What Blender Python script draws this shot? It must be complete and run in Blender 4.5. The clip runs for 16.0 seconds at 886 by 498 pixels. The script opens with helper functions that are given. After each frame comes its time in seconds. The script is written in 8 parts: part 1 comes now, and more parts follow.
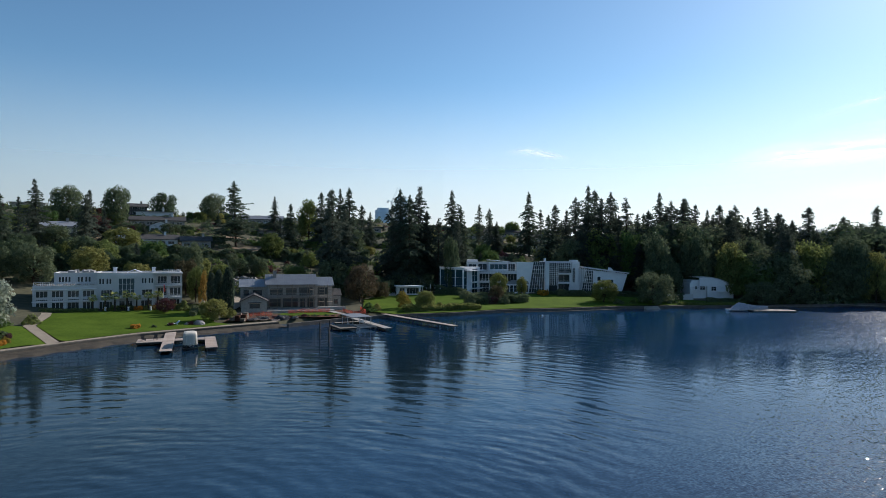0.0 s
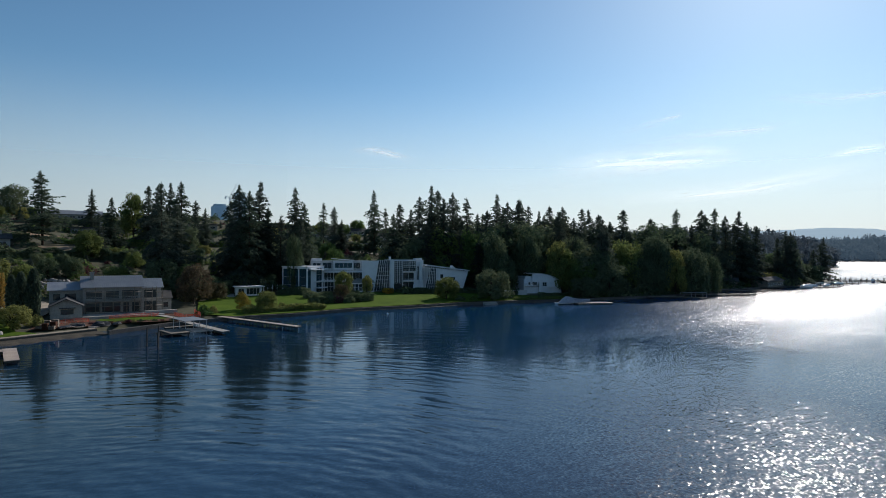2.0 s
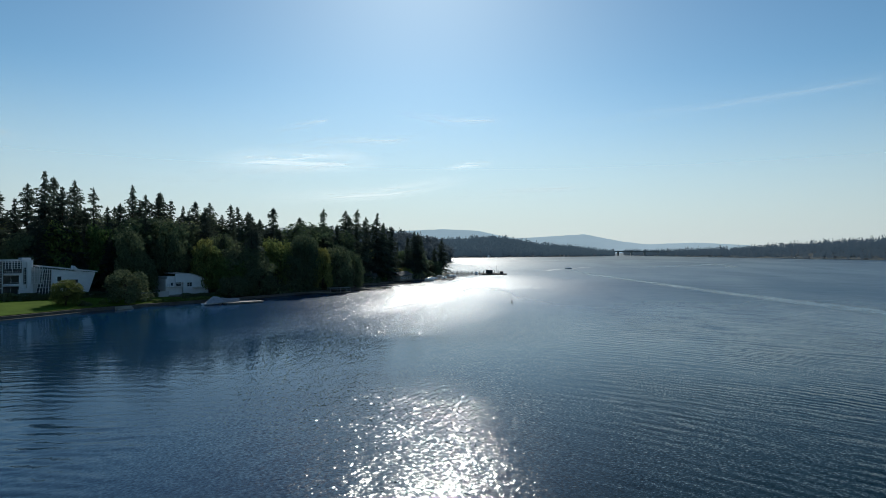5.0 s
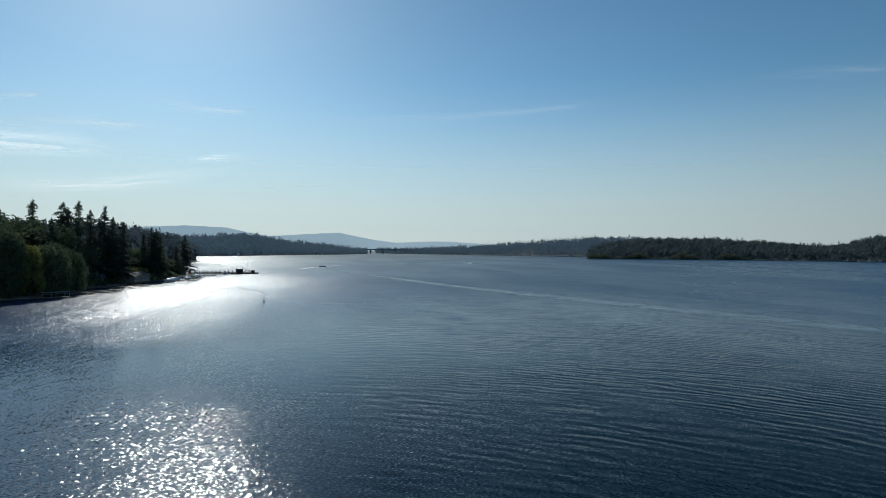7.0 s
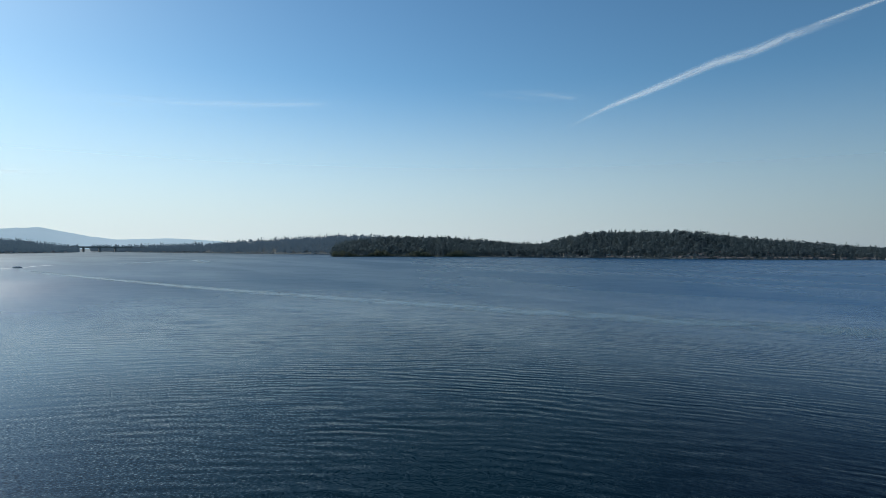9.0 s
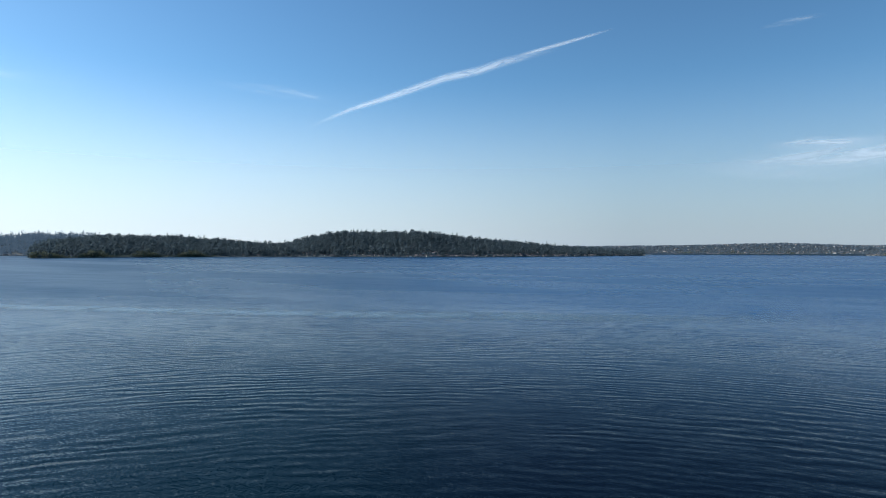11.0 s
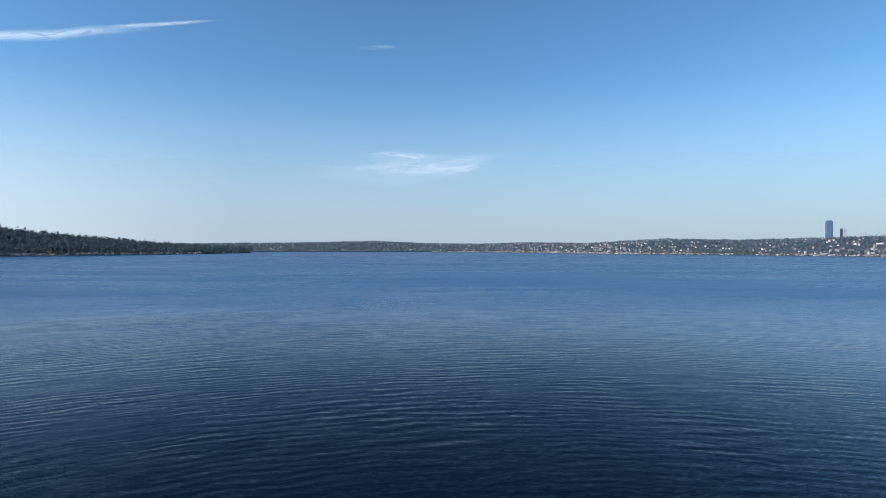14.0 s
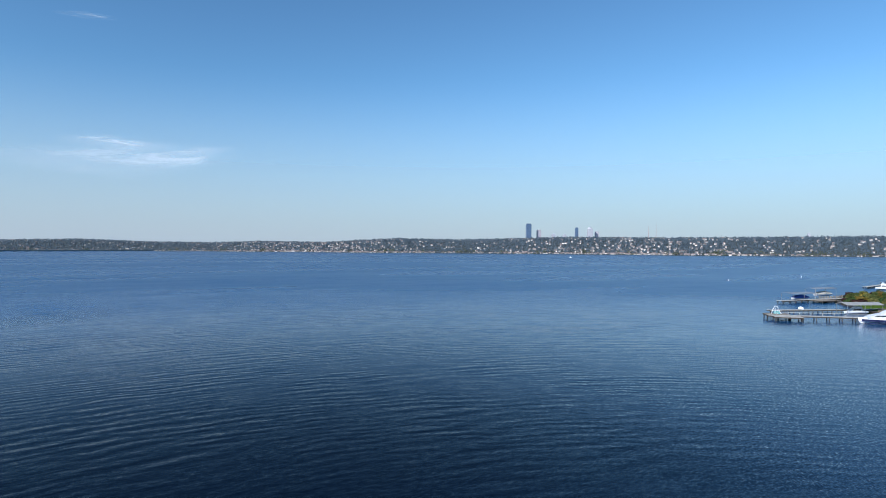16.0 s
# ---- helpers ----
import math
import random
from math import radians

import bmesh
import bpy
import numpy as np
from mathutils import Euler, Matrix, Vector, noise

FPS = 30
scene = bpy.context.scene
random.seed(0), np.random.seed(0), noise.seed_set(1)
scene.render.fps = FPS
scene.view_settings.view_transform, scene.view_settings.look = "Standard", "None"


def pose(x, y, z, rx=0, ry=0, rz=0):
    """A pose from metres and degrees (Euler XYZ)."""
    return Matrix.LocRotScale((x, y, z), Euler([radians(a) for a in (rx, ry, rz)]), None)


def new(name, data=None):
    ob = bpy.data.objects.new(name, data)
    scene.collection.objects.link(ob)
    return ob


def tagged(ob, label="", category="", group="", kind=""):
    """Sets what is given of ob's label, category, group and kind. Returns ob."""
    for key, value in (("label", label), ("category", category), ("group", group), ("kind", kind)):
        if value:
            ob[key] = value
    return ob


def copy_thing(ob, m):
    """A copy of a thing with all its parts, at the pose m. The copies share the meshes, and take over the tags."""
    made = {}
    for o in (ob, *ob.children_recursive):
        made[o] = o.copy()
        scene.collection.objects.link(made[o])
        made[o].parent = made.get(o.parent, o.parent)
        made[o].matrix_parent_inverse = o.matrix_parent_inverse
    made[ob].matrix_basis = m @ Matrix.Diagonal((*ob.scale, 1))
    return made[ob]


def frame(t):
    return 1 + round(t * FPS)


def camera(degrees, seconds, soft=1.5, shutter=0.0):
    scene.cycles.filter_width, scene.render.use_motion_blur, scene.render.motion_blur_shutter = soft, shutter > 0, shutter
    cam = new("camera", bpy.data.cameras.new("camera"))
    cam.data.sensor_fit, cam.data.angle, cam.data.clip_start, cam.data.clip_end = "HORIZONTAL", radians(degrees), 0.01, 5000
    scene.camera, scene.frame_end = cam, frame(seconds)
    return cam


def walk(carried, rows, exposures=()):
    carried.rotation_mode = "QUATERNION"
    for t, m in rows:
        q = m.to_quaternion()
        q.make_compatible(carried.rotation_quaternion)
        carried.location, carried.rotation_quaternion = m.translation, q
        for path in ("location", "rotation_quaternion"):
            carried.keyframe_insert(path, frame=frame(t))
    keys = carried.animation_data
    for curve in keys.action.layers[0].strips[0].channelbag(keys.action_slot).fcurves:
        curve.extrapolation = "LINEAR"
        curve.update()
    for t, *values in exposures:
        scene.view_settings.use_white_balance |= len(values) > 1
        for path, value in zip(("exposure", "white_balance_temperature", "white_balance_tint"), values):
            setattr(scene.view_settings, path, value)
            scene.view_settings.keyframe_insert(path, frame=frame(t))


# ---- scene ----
# ---- camera and its turn: hovering over the lake, panning to its right ----
cam = camera(72.4, 16.0, soft=0.6)
EYE = 20.0
TURN = [(0, 0.00, 0.08, -0.38), (0.5, -3.52, 0.05, -0.36), (1, -7.03, 0.05, -0.33), (1.5, -10.59, 0.05, -0.33),
        (2, -14.57, 0.03, -0.30), (2.5, -19.68, 0.03, -0.31), (3, -25.12, 0.01, -0.29), (3.5, -30.52, 0.01, -0.30),
        (4, -35.94, 0.02, -0.28), (6.5, -63.80, -0.01, -0.40), (7, -69.79, -0.02, -0.40), (7.5, -75.85, 0.00, -0.58),
        (8, -81.81, -0.02, -0.52), (8.5, -87.71, -0.04, -0.41), (9, -93.67, -0.06, -0.42), (9.5, -99.76, -0.05, -0.43),
        (12, -129.50, -0.03, -0.05), (12.5, -135.53, -0.07, -0.01), (13, -141.51, -0.09, -0.06), (13.5, -147.54, -0.11, -0.19),
        (14, -153.57, -0.11, -0.20), (14.5, -159.63, -0.09, -0.22), (15, -165.71, -0.12, -0.27), (15.5, -171.84, -0.13, -0.29),
        (16, -178.06, -0.13, -0.22)]
walk(cam, [(t, pose(0, 0, EYE, 90 + p, r, y)) for t, y, p, r in TURN],
     exposures=[(0, 0.05, 6420, 13), (1.5, -0.25, 6420, 12), (3.5, -0.4, 6380, 7), (7, -0.67, 6150, 3), (8.3, -0.48, 6160, 2.5), (9, -0.32, 6100, 6), (12.5, 0.29, 5880, 10), (16, 0.26, 5770, 11.5)])

# ---- sky and sun ----
SUN_AZ, SUN_EL = -44.7, 31.0          # azimuth counted to the left of +y
world = bpy.data.worlds.new("sky")
scene.world = world
world.use_nodes = True
wt = world.node_tree


def clear_sky(air, dust, ozone):
    k = wt.nodes.new("ShaderNodeTexSky")
    k.sky_type, k.sun_disc = "NISHITA", False
    k.sun_elevation, k.sun_rotation = radians(SUN_EL), radians(-SUN_AZ)
    k.altitude, k.air_density, k.dust_density, k.ozone_density = 0, air, dust, ozone
    return k


# deep blue air, and the white haze that glows on the sun's side
air_blue, air_haze = clear_sky(0.95, 0.1, 3.0), clear_sky(0.02, 1.0, 0.0)
deep = wt.nodes.new("ShaderNodeGamma")
deep.inputs[1].default_value = 1.13
wt.links.new(air_blue.outputs[0], deep.inputs[0])
both = [wt.nodes.new("ShaderNodeMix") for _ in range(3)]
for mix, tint in zip(both[:2], ((0.715, 0.87, 0.825, 1), (0.16, 0.172, 0.165, 1))):
    mix.data_type, mix.blend_type = "RGBA", "MULTIPLY"
    mix.inputs[0].default_value, mix.inputs[7].default_value = 1.0, tint
both[2].data_type, both[2].blend_type = "RGBA", "ADD"
both[2].inputs[0].default_value = 1.0
wt.links.new(deep.outputs[0], both[0].inputs[6])
wt.links.new(air_haze.outputs[0], both[1].inputs[6])
wt.links.new(both[0].outputs[2], both[2].inputs[6])
wt.links.new(both[1].outputs[2], both[2].inputs[7])
wt.links.new(both[2].outputs[2], wt.nodes["Background"].inputs[0])
wt.nodes["Background"].inputs[1].default_value = 0.11
sun = new("sun", bpy.data.lights.new("sun", "SUN"))
sun.data.energy, sun.data.angle, sun.data.color = 5.0, radians(0.53), (1.0, 0.94, 0.86)
sun.matrix_world = pose(0, 0, 300, 90 - SUN_EL, 0, SUN_AZ + 180)


# ---- materials ----
def nodes_of(name, rough=0.8, metal=0.0, spec=0.3):
    m = bpy.data.materials.new(name)
    m.use_nodes = True
    n = m.node_tree.nodes
    b = n["Principled BSDF"]
    b.inputs["Roughness"].default_value, b.inputs["Metallic"].default_value = rough, metal
    b.inputs["Specular IOR Level"].default_value = spec
    return m, n, m.node_tree.links, b


def varied(name, dark, light, scale=1.0, fine=8.0, rough=0.8, metal=0.0, bump=0.3, spec=0.3, per=0.12, stretch=(1, 1, 1), dist=0.05):
    """A surface with patches, grain, relief and a little change from object to object."""
    m, n, l, b = nodes_of(name, rough, metal, spec)
    co, mp = n.new("ShaderNodeTexCoord"), n.new("ShaderNodeMapping")
    mp.inputs["Scale"].default_value = stretch
    l.new(co.outputs["Object"], mp.inputs[0])
    big, small = n.new("ShaderNodeTexNoise"), n.new("ShaderNodeTexNoise")
    big.inputs["Scale"].default_value, big.inputs["Detail"].default_value = scale, 4
    small.inputs["Scale"].default_value, small.inputs["Detail"].default_value = fine, 3
    l.new(mp.outputs[0], big.inputs[0]), l.new(mp.outputs[0], small.inputs[0])
    add = n.new("ShaderNodeMath")
    add.operation = "ADD"
    l.new(big.outputs[0], add.inputs[0]), l.new(small.outputs[0], add.inputs[1])
    ramp = n.new("ShaderNodeMapRange")
    ramp.inputs["From Min"].default_value, ramp.inputs["From Max"].default_value = 0.65, 1.35
    l.new(add.outputs[0], ramp.inputs[0])
    mix = n.new("ShaderNodeMix")
    mix.data_type = "RGBA"
    mix.inputs[6].default_value, mix.inputs[7].default_value = (*dark, 1), (*light, 1)
    l.new(ramp.outputs[0], mix.inputs[0])
    info, hsv = n.new("ShaderNodeObjectInfo"), n.new("ShaderNodeHueSaturation")
    var = n.new("ShaderNodeMapRange")
    var.inputs["To Min"].default_value, var.inputs["To Max"].default_value = 1 - per, 1 + per
    l.new(info.outputs["Random"], var.inputs[0]), l.new(var.outputs[0], hsv.inputs["Value"])
    l.new(mix.outputs[2], hsv.inputs["Color"]), l.new(hsv.outputs[0], b.inputs["Base Color"])
    if bump:
        bp = n.new("ShaderNodeBump")
        bp.inputs["Strength"].default_value, bp.inputs["Distance"].default_value = bump, dist
        l.new(add.outputs[0], bp.inputs["Height"]), l.new(bp.outputs[0], b.inputs["Normal"])
    return m


def leafy(name, dark, light, through_light=0.35, per=0.25, hue=0.03):
    """Leaves: every clump its own tone, light passing through them."""
    m, n, l, b = nodes_of(name, 0.9, 0, 0.06)
    geo, info = n.new("ShaderNodeNewGeometry"), n.new("ShaderNodeObjectInfo")
    mix = n.new("ShaderNodeMix")
    mix.data_type = "RGBA"
    mix.inputs[6].default_value, mix.inputs[7].default_value = (*dark, 1), (*light, 1)
    l.new(geo.outputs["Random Per Island"], mix.inputs[0])
    hsv = n.new("ShaderNodeHueSaturation")
    val, hu = n.new("ShaderNodeMapRange"), n.new("ShaderNodeMapRange")
    val.inputs["To Min"].default_value, val.inputs["To Max"].default_value = 1 - per, 1 + per
    hu.inputs["To Min"].default_value, hu.inputs["To Max"].default_value = 0.5 + hue, 0.5 - hue
    l.new(info.outputs["Random"], val.inputs[0]), l.new(info.outputs["Random"], hu.inputs[0])
    l.new(val.outputs[0], hsv.inputs["Value"]), l.new(hu.outputs[0], hsv.inputs["Hue"])
    l.new(mix.outputs[2], hsv.inputs["Color"]), l.new(hsv.outputs[0], b.inputs["Base Color"])
    tr, ms = n.new("ShaderNodeBsdfTranslucent"), n.new("ShaderNodeMixShader")
    ms.inputs[0].default_value = through_light
    l.new(hsv.outputs[0], tr.inputs[0]), l.new(b.outputs[0], ms.inputs[1]), l.new(tr.outputs[0], ms.inputs[2])
    l.new(ms.outputs[0], n["Material Output"].inputs[0])
    return m


def glass_pane(name, tint, rough=0.04):
    m, n, l, b = nodes_of(name, rough, 0, 0.5)
    b.inputs["Base Color"].default_value = (*tint, 1)
    b.inputs["IOR"].default_value = 1.5
    return m


CONIFER = leafy("conifer_needles", (0.05, 0.066, 0.054), (0.105, 0.13, 0.098), 0.45)
CEDAR = leafy("cedar_needles", (0.052, 0.072, 0.054), (0.106, 0.14, 0.095), 0.45)
BROAD = leafy("broad_leaves", (0.085, 0.132, 0.046), (0.201, 0.259, 0.085), 0.5, hue=0.04)
OLIVE = leafy("olive_leaves", (0.118, 0.135, 0.044), (0.270, 0.289, 0.099), 0.5)
GOLD = leafy("autumn_leaves", (0.154, 0.137, 0.034), (0.376, 0.265, 0.060), 0.42)
ORANGE = leafy("orange_leaves", (0.427, 0.154, 0.034), (0.717, 0.342, 0.068), 0.45)
PURPLE = leafy("plum_leaves", (0.051, 0.024, 0.027), (0.120, 0.051, 0.051), 0.35)
RUSSET = leafy("russet_leaves", (0.062, 0.058, 0.036), (0.125, 0.106, 0.058), 0.4)
SILVER = leafy("willow_leaves", (0.154, 0.188, 0.145), (0.342, 0.393, 0.307), 0.35)
HEDGE = leafy("hedge_leaves", (0.07, 0.1, 0.06), (0.145, 0.182, 0.096), 0.4)
PALM = leafy("palm_leaves", (0.154, 0.196, 0.068), (0.342, 0.376, 0.137), 0.35)
BARK = varied("bark", (0.03, 0.022, 0.016), (0.085, 0.062, 0.045), 2, 9, 0.95, bump=0.8)
SOIL = varied("hill_ground", (0.036, 0.036, 0.02), (0.095, 0.09, 0.05), 0.06, 0.7, 0.95, bump=0.5, dist=0.4)
GRASS = varied("lawn_grass", (0.04, 0.074, 0.008), (0.095, 0.148, 0.018), 0.16, 3.0, 0.95, bump=0.5, dist=0.06, spec=0.04)
PEBBLE = varied("beach_pebbles", (0.02, 0.017, 0.012), (0.085, 0.07, 0.05), 0.5, 5, 0.9, bump=0.9, dist=0.12)
CONCRETE = varied("concrete", (0.24, 0.22, 0.2), (0.4, 0.38, 0.34), 0.5, 6, 0.85, bump=0.25)
DARKWALL = varied("wet_seawall", (0.05, 0.045, 0.04), (0.15, 0.135, 0.12), 0.7, 4, 0.8, bump=0.6)
BEACHWALL = varied("stained_concrete", (0.045, 0.041, 0.034), (0.12, 0.108, 0.09), 0.6, 5, 0.85, bump=0.4)
PATH = varied("tan_paving", (0.23, 0.19, 0.145), (0.35, 0.3, 0.23), 0.6, 5, 0.85, bump=0.2)
STUCCO = varied("white_stucco", (0.5, 0.505, 0.51), (0.62, 0.625, 0.62), 0.4, 5, 0.85, bump=0.15, per=0.04)
WHITE = varied("white_paint", (0.66, 0.67, 0.69), (0.8, 0.81, 0.82), 0.6, 6, 0.55, bump=0.08, per=0.04)
STONEWALL = varied("pale_stone_cladding", (0.26, 0.235, 0.205), (0.46, 0.42, 0.37), 1.6, 9, 0.9, bump=0.5)
GREYWALL = varied("grey_render", (0.27, 0.26, 0.24), (0.4, 0.385, 0.36), 0.6, 5, 0.85, bump=0.25)
SHINGLE = varied("dark_shingle_roof", (0.035, 0.035, 0.038), (0.1, 0.095, 0.09), 0.8, 6, 0.85, bump=0.5)
METALROOF = varied("grey_seam_roof", (0.19, 0.2, 0.22), (0.29, 0.305, 0.32), 0.5, 4, 0.5, 0.2, 0.1, 0.5)
FLATROOF = varied("gravel_flat_roof", (0.2, 0.2, 0.2), (0.42, 0.42, 0.41), 0.5, 6, 0.9)
TIMBER = varied("weathered_timber", (0.14, 0.115, 0.09), (0.3, 0.26, 0.21), 0.8, 7, 0.85, bump=0.5)
DECK = varied("pale_deck_boards", (0.3, 0.24, 0.2), (0.46, 0.38, 0.32), 0.6, 8, 0.8, bump=0.3)
PIERWOOD = varied("silvered_pier_boards", (0.26, 0.245, 0.22), (0.46, 0.44, 0.4), 0.7, 7, 0.85, bump=0.5)
PILE = varied("creosote_pile", (0.03, 0.026, 0.022), (0.09, 0.078, 0.065), 1.2, 7, 0.85, bump=0.6)
STEEL = varied("galvanised_steel", (0.32, 0.33, 0.34), (0.46, 0.47, 0.48), 1, 9, 0.4, 0.8, 0.1, 0.5)
BLACK = varied("black_metal", (0.012, 0.012, 0.013), (0.03, 0.03, 0.032), 2, 9, 0.5, 0.2, 0.05)
CANVAS = varied("beige_canvas", (0.46, 0.43, 0.37), (0.62, 0.59, 0.52), 0.8, 4, 0.9, bump=0.5, stretch=(4, 4, 0.6))
HULL = varied("white_gelcoat", (0.7, 0.7, 0.7), (0.82, 0.82, 0.82), 1, 5, 0.2, bump=0.03, spec=0.6)
NAVY = varied("navy_gelcoat", (0.012, 0.015, 0.05), (0.025, 0.03, 0.09), 1, 5, 0.2, bump=0.03, spec=0.6)
BLUE = varied("blue_canvas", (0.02, 0.06, 0.3), (0.04, 0.1, 0.42), 1, 5, 0.8, bump=0.3)
REDNET = varied("orange_safety_net", (0.55, 0.07, 0.03), (0.75, 0.14, 0.07), 1, 7, 0.8, bump=0.1)
MULCH = varied("red_bark_mulch", (0.056, 0.022, 0.012), (0.124, 0.050, 0.028), 0.8, 6, 0.95, bump=0.8)
TARP = varied("black_tarpaulin", (0.012, 0.012, 0.013), (0.04, 0.04, 0.042), 1, 4, 0.45, bump=0.8)
STONE = varied("boulder_stone", (0.16, 0.15, 0.14), (0.38, 0.36, 0.33), 0.8, 5, 0.9, bump=0.7)
RED = varied("red_paint", (0.4, 0.03, 0.02), (0.55, 0.06, 0.04), 1, 5, 0.6, bump=0.1)
GLASS = glass_pane("dark_window_glass", (0.03, 0.04, 0.044))
SKYGLASS = glass_pane("teal_window_glass", (0.025, 0.06, 0.075))
DARKIN = varied("interior_shade", (0.02, 0.02, 0.022), (0.06, 0.058, 0.055), 0.6, 3, 0.9, bump=0)
# Air haze is tinted into FARLEAF, MISTLEAF, HAZYLEAF, CITYLEAF and FARGROUND base colours
FARLEAF = leafy("hazed_far_forest", (0.084, 0.114, 0.128), (0.108, 0.138, 0.14), 0.45, 0.1, 0.01)
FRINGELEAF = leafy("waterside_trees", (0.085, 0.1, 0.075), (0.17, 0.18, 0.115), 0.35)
MISTLEAF = leafy("hazed_forest", (0.115, 0.145, 0.17), (0.135, 0.165, 0.185), 0.42, 0.05, 0.01)
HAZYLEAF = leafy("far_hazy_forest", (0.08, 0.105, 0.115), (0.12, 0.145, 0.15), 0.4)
# Emission paints airlight over these woods; the leaves give off no light
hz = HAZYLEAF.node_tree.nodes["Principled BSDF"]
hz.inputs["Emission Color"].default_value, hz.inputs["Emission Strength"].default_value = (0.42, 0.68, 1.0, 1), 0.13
CITYLEAF = leafy("hazed_city_trees", (0.122, 0.16, 0.205), (0.165, 0.193, 0.225), 0.45, 0.14, 0.02)
FARGROUND = varied("hazed_far_ground", (0.04, 0.055, 0.06), (0.075, 0.09, 0.09), 0.01, 0.08, 0.95, bump=0)
FARHOUSE = leafy("far_house_walls", (0.2, 0.19, 0.18), (0.72, 0.68, 0.63), 0.0)
FARROOF = leafy("far_house_roofs", (0.1, 0.09, 0.09), (0.3, 0.25, 0.23), 0.0)


def water_material():
    m, n, l, b = nodes_of("lake_water", 0.1, 0, 0.5)
    b.inputs["IOR"].default_value = 1.333
    co = n.new("ShaderNodeTexCoord")
    P = co.outputs["Object"]

    def noise_tex(scale, stretch, turn, detail=3, rough=0.5, warp=0.0):
        mp, t = n.new("ShaderNodeMapping"), n.new("ShaderNodeTexNoise")
        mp.vector_type = "TEXTURE"
        mp.inputs["Rotation"].default_value = (0, 0, radians(turn))
        mp.inputs["Scale"].default_value = tuple(1 / q for q in stretch)
        l.new(P, mp.inputs[0]), l.new(mp.outputs[0], t.inputs[0])
        t.inputs["Scale"].default_value, t.inputs["Detail"].default_value = scale, detail
        t.inputs["Roughness"].default_value, t.inputs["Distortion"].default_value = rough, warp
        return t.outputs[0]

    def math_node(op, a, c):
        k = n.new("ShaderNodeMath")
        k.operation = op
        for i, v in enumerate((a, c)):
            if isinstance(v, (int, float)):
                k.inputs[i].default_value = v
            else:
                l.new(v, k.inputs[i])
        return k.outputs[0]

    def ranged(v, a, c, lo, hi):
        k = n.new("ShaderNodeMapRange")
        k.interpolation_type = "SMOOTHSTEP"
        for i, q in enumerate((a, c, lo, hi)):
            k.inputs[i + 1].default_value = q
        l.new(v, k.inputs[0])
        return k.outputs[0]

    sep = n.new("ShaderNodeSeparateXYZ")
    l.new(P, sep.inputs[0])
    # sheltered water by the houses, open water to the south-west
    open_a = math_node("SUBTRACT", math_node("MULTIPLY", sep.outputs[0], 0.95), math_node("MULTIPLY", sep.outputs[1], 0.8))
    openness = ranged(open_a, -110, 0, 0.2, 1.0)
    depth = ranged(open_a, -170, 50, 0.0, 1.0)
    gusts = ranged(noise_tex(0.010, (0.4, 1.5, 1), 35, 3, 0.5, 0.5), 0.38, 0.6, 0.75, 1.15)
    # a smooth lane some way out, across the way to the sun
    off = math_node("ADD", math_node("MULTIPLY", sep.outputs[0], 0.703), math_node("MULTIPLY", sep.outputs[1], 0.711))
    side = math_node("SUBTRACT", math_node("MULTIPLY", sep.outputs[0], 0.711), math_node("MULTIPLY", sep.outputs[1], 0.703))
    wob = math_node("MULTIPLY", math_node("SUBTRACT", noise_tex(0.03, (1, 1, 1), 0, 2), 0.5), 45)
    lane = math_node("ABSOLUTE", math_node("SUBTRACT", math_node("ADD", off, wob), 112), 0)
    lane = math_node("MAXIMUM", ranged(lane, 8, 32, 0.5, 1.0), ranged(math_node("ABSOLUTE", math_node("ADD", side, 0), 0), 30, 70, 0.0, 1.0))
    gx, gy = math_node("SUBTRACT", sep.outputs[0], 235), math_node("SUBTRACT", sep.outputs[1], 215)
    far_gust = math_node("SQRT", math_node("ADD", math_node("MULTIPLY", gx, gx), math_node("MULTIPLY", gy, gy)), 0)
    gusts = math_node("MULTIPLY", gusts, ranged(far_gust, 70, 190, 1.7, 1.0))
    power = math_node("MULTIPLY", math_node("MULTIPLY", openness, gusts), lane)
    # how far a place lies into the ruffled south-western lake, away from the sun's side
    south = ranged(side, 15, 75, 0.0, 1.0)

    def times(w, k):
        return math_node("MULTIPLY", w[0], k), math_node("MULTIPLY", w[1], k)

    def train(scale, ratio, turn, steep, detail=1.5, warp=0.35):
        """Slopes of long-crested waves that run along one heading."""
        t = math_node("SUBTRACT", noise_tex(scale, (1.0, ratio, 1), turn, detail, 0.5, warp), 0.5)
        t = math_node("MULTIPLY", t, steep)
        return math_node("MULTIPLY", t, math.cos(radians(turn))), math_node("MULTIPLY", t, math.sin(radians(turn)))

    # the swell spreads in wide rings from the sheltered bay
    rx, ry = math_node("ADD", sep.outputs[0], 24), math_node("SUBTRACT", sep.outputs[1], 14)
    rr = math_node("SQRT", math_node("ADD", math_node("MULTIPLY", rx, rx), math_node("MULTIPLY", ry, ry)), 0)
    ra = math_node("ARCTAN2", ry, rx)
    ux, uy = math_node("DIVIDE", rx, rr), math_node("DIVIDE", ry, rr)

    def polar_noise(length, crest, detail=1.0, seed=0.0):
        """Noise with crests that curve round the bay: metres between them, and crests to the radian."""
        cb, t = n.new("ShaderNodeCombineXYZ"), n.new("ShaderNodeTexNoise")
        l.new(math_node("MULTIPLY", rr, 1 / length), cb.inputs[0]), l.new(math_node("MULTIPLY", ra, crest), cb.inputs[1])
        cb.inputs[2].default_value = seed
        l.new(cb.outputs[0], t.inputs[0])
        t.inputs["Scale"].default_value, t.inputs["Detail"].default_value, t.inputs["Distortion"].default_value = 1.0, detail, 0.25
        return math_node("SUBTRACT", t.outputs[0], 0.5)

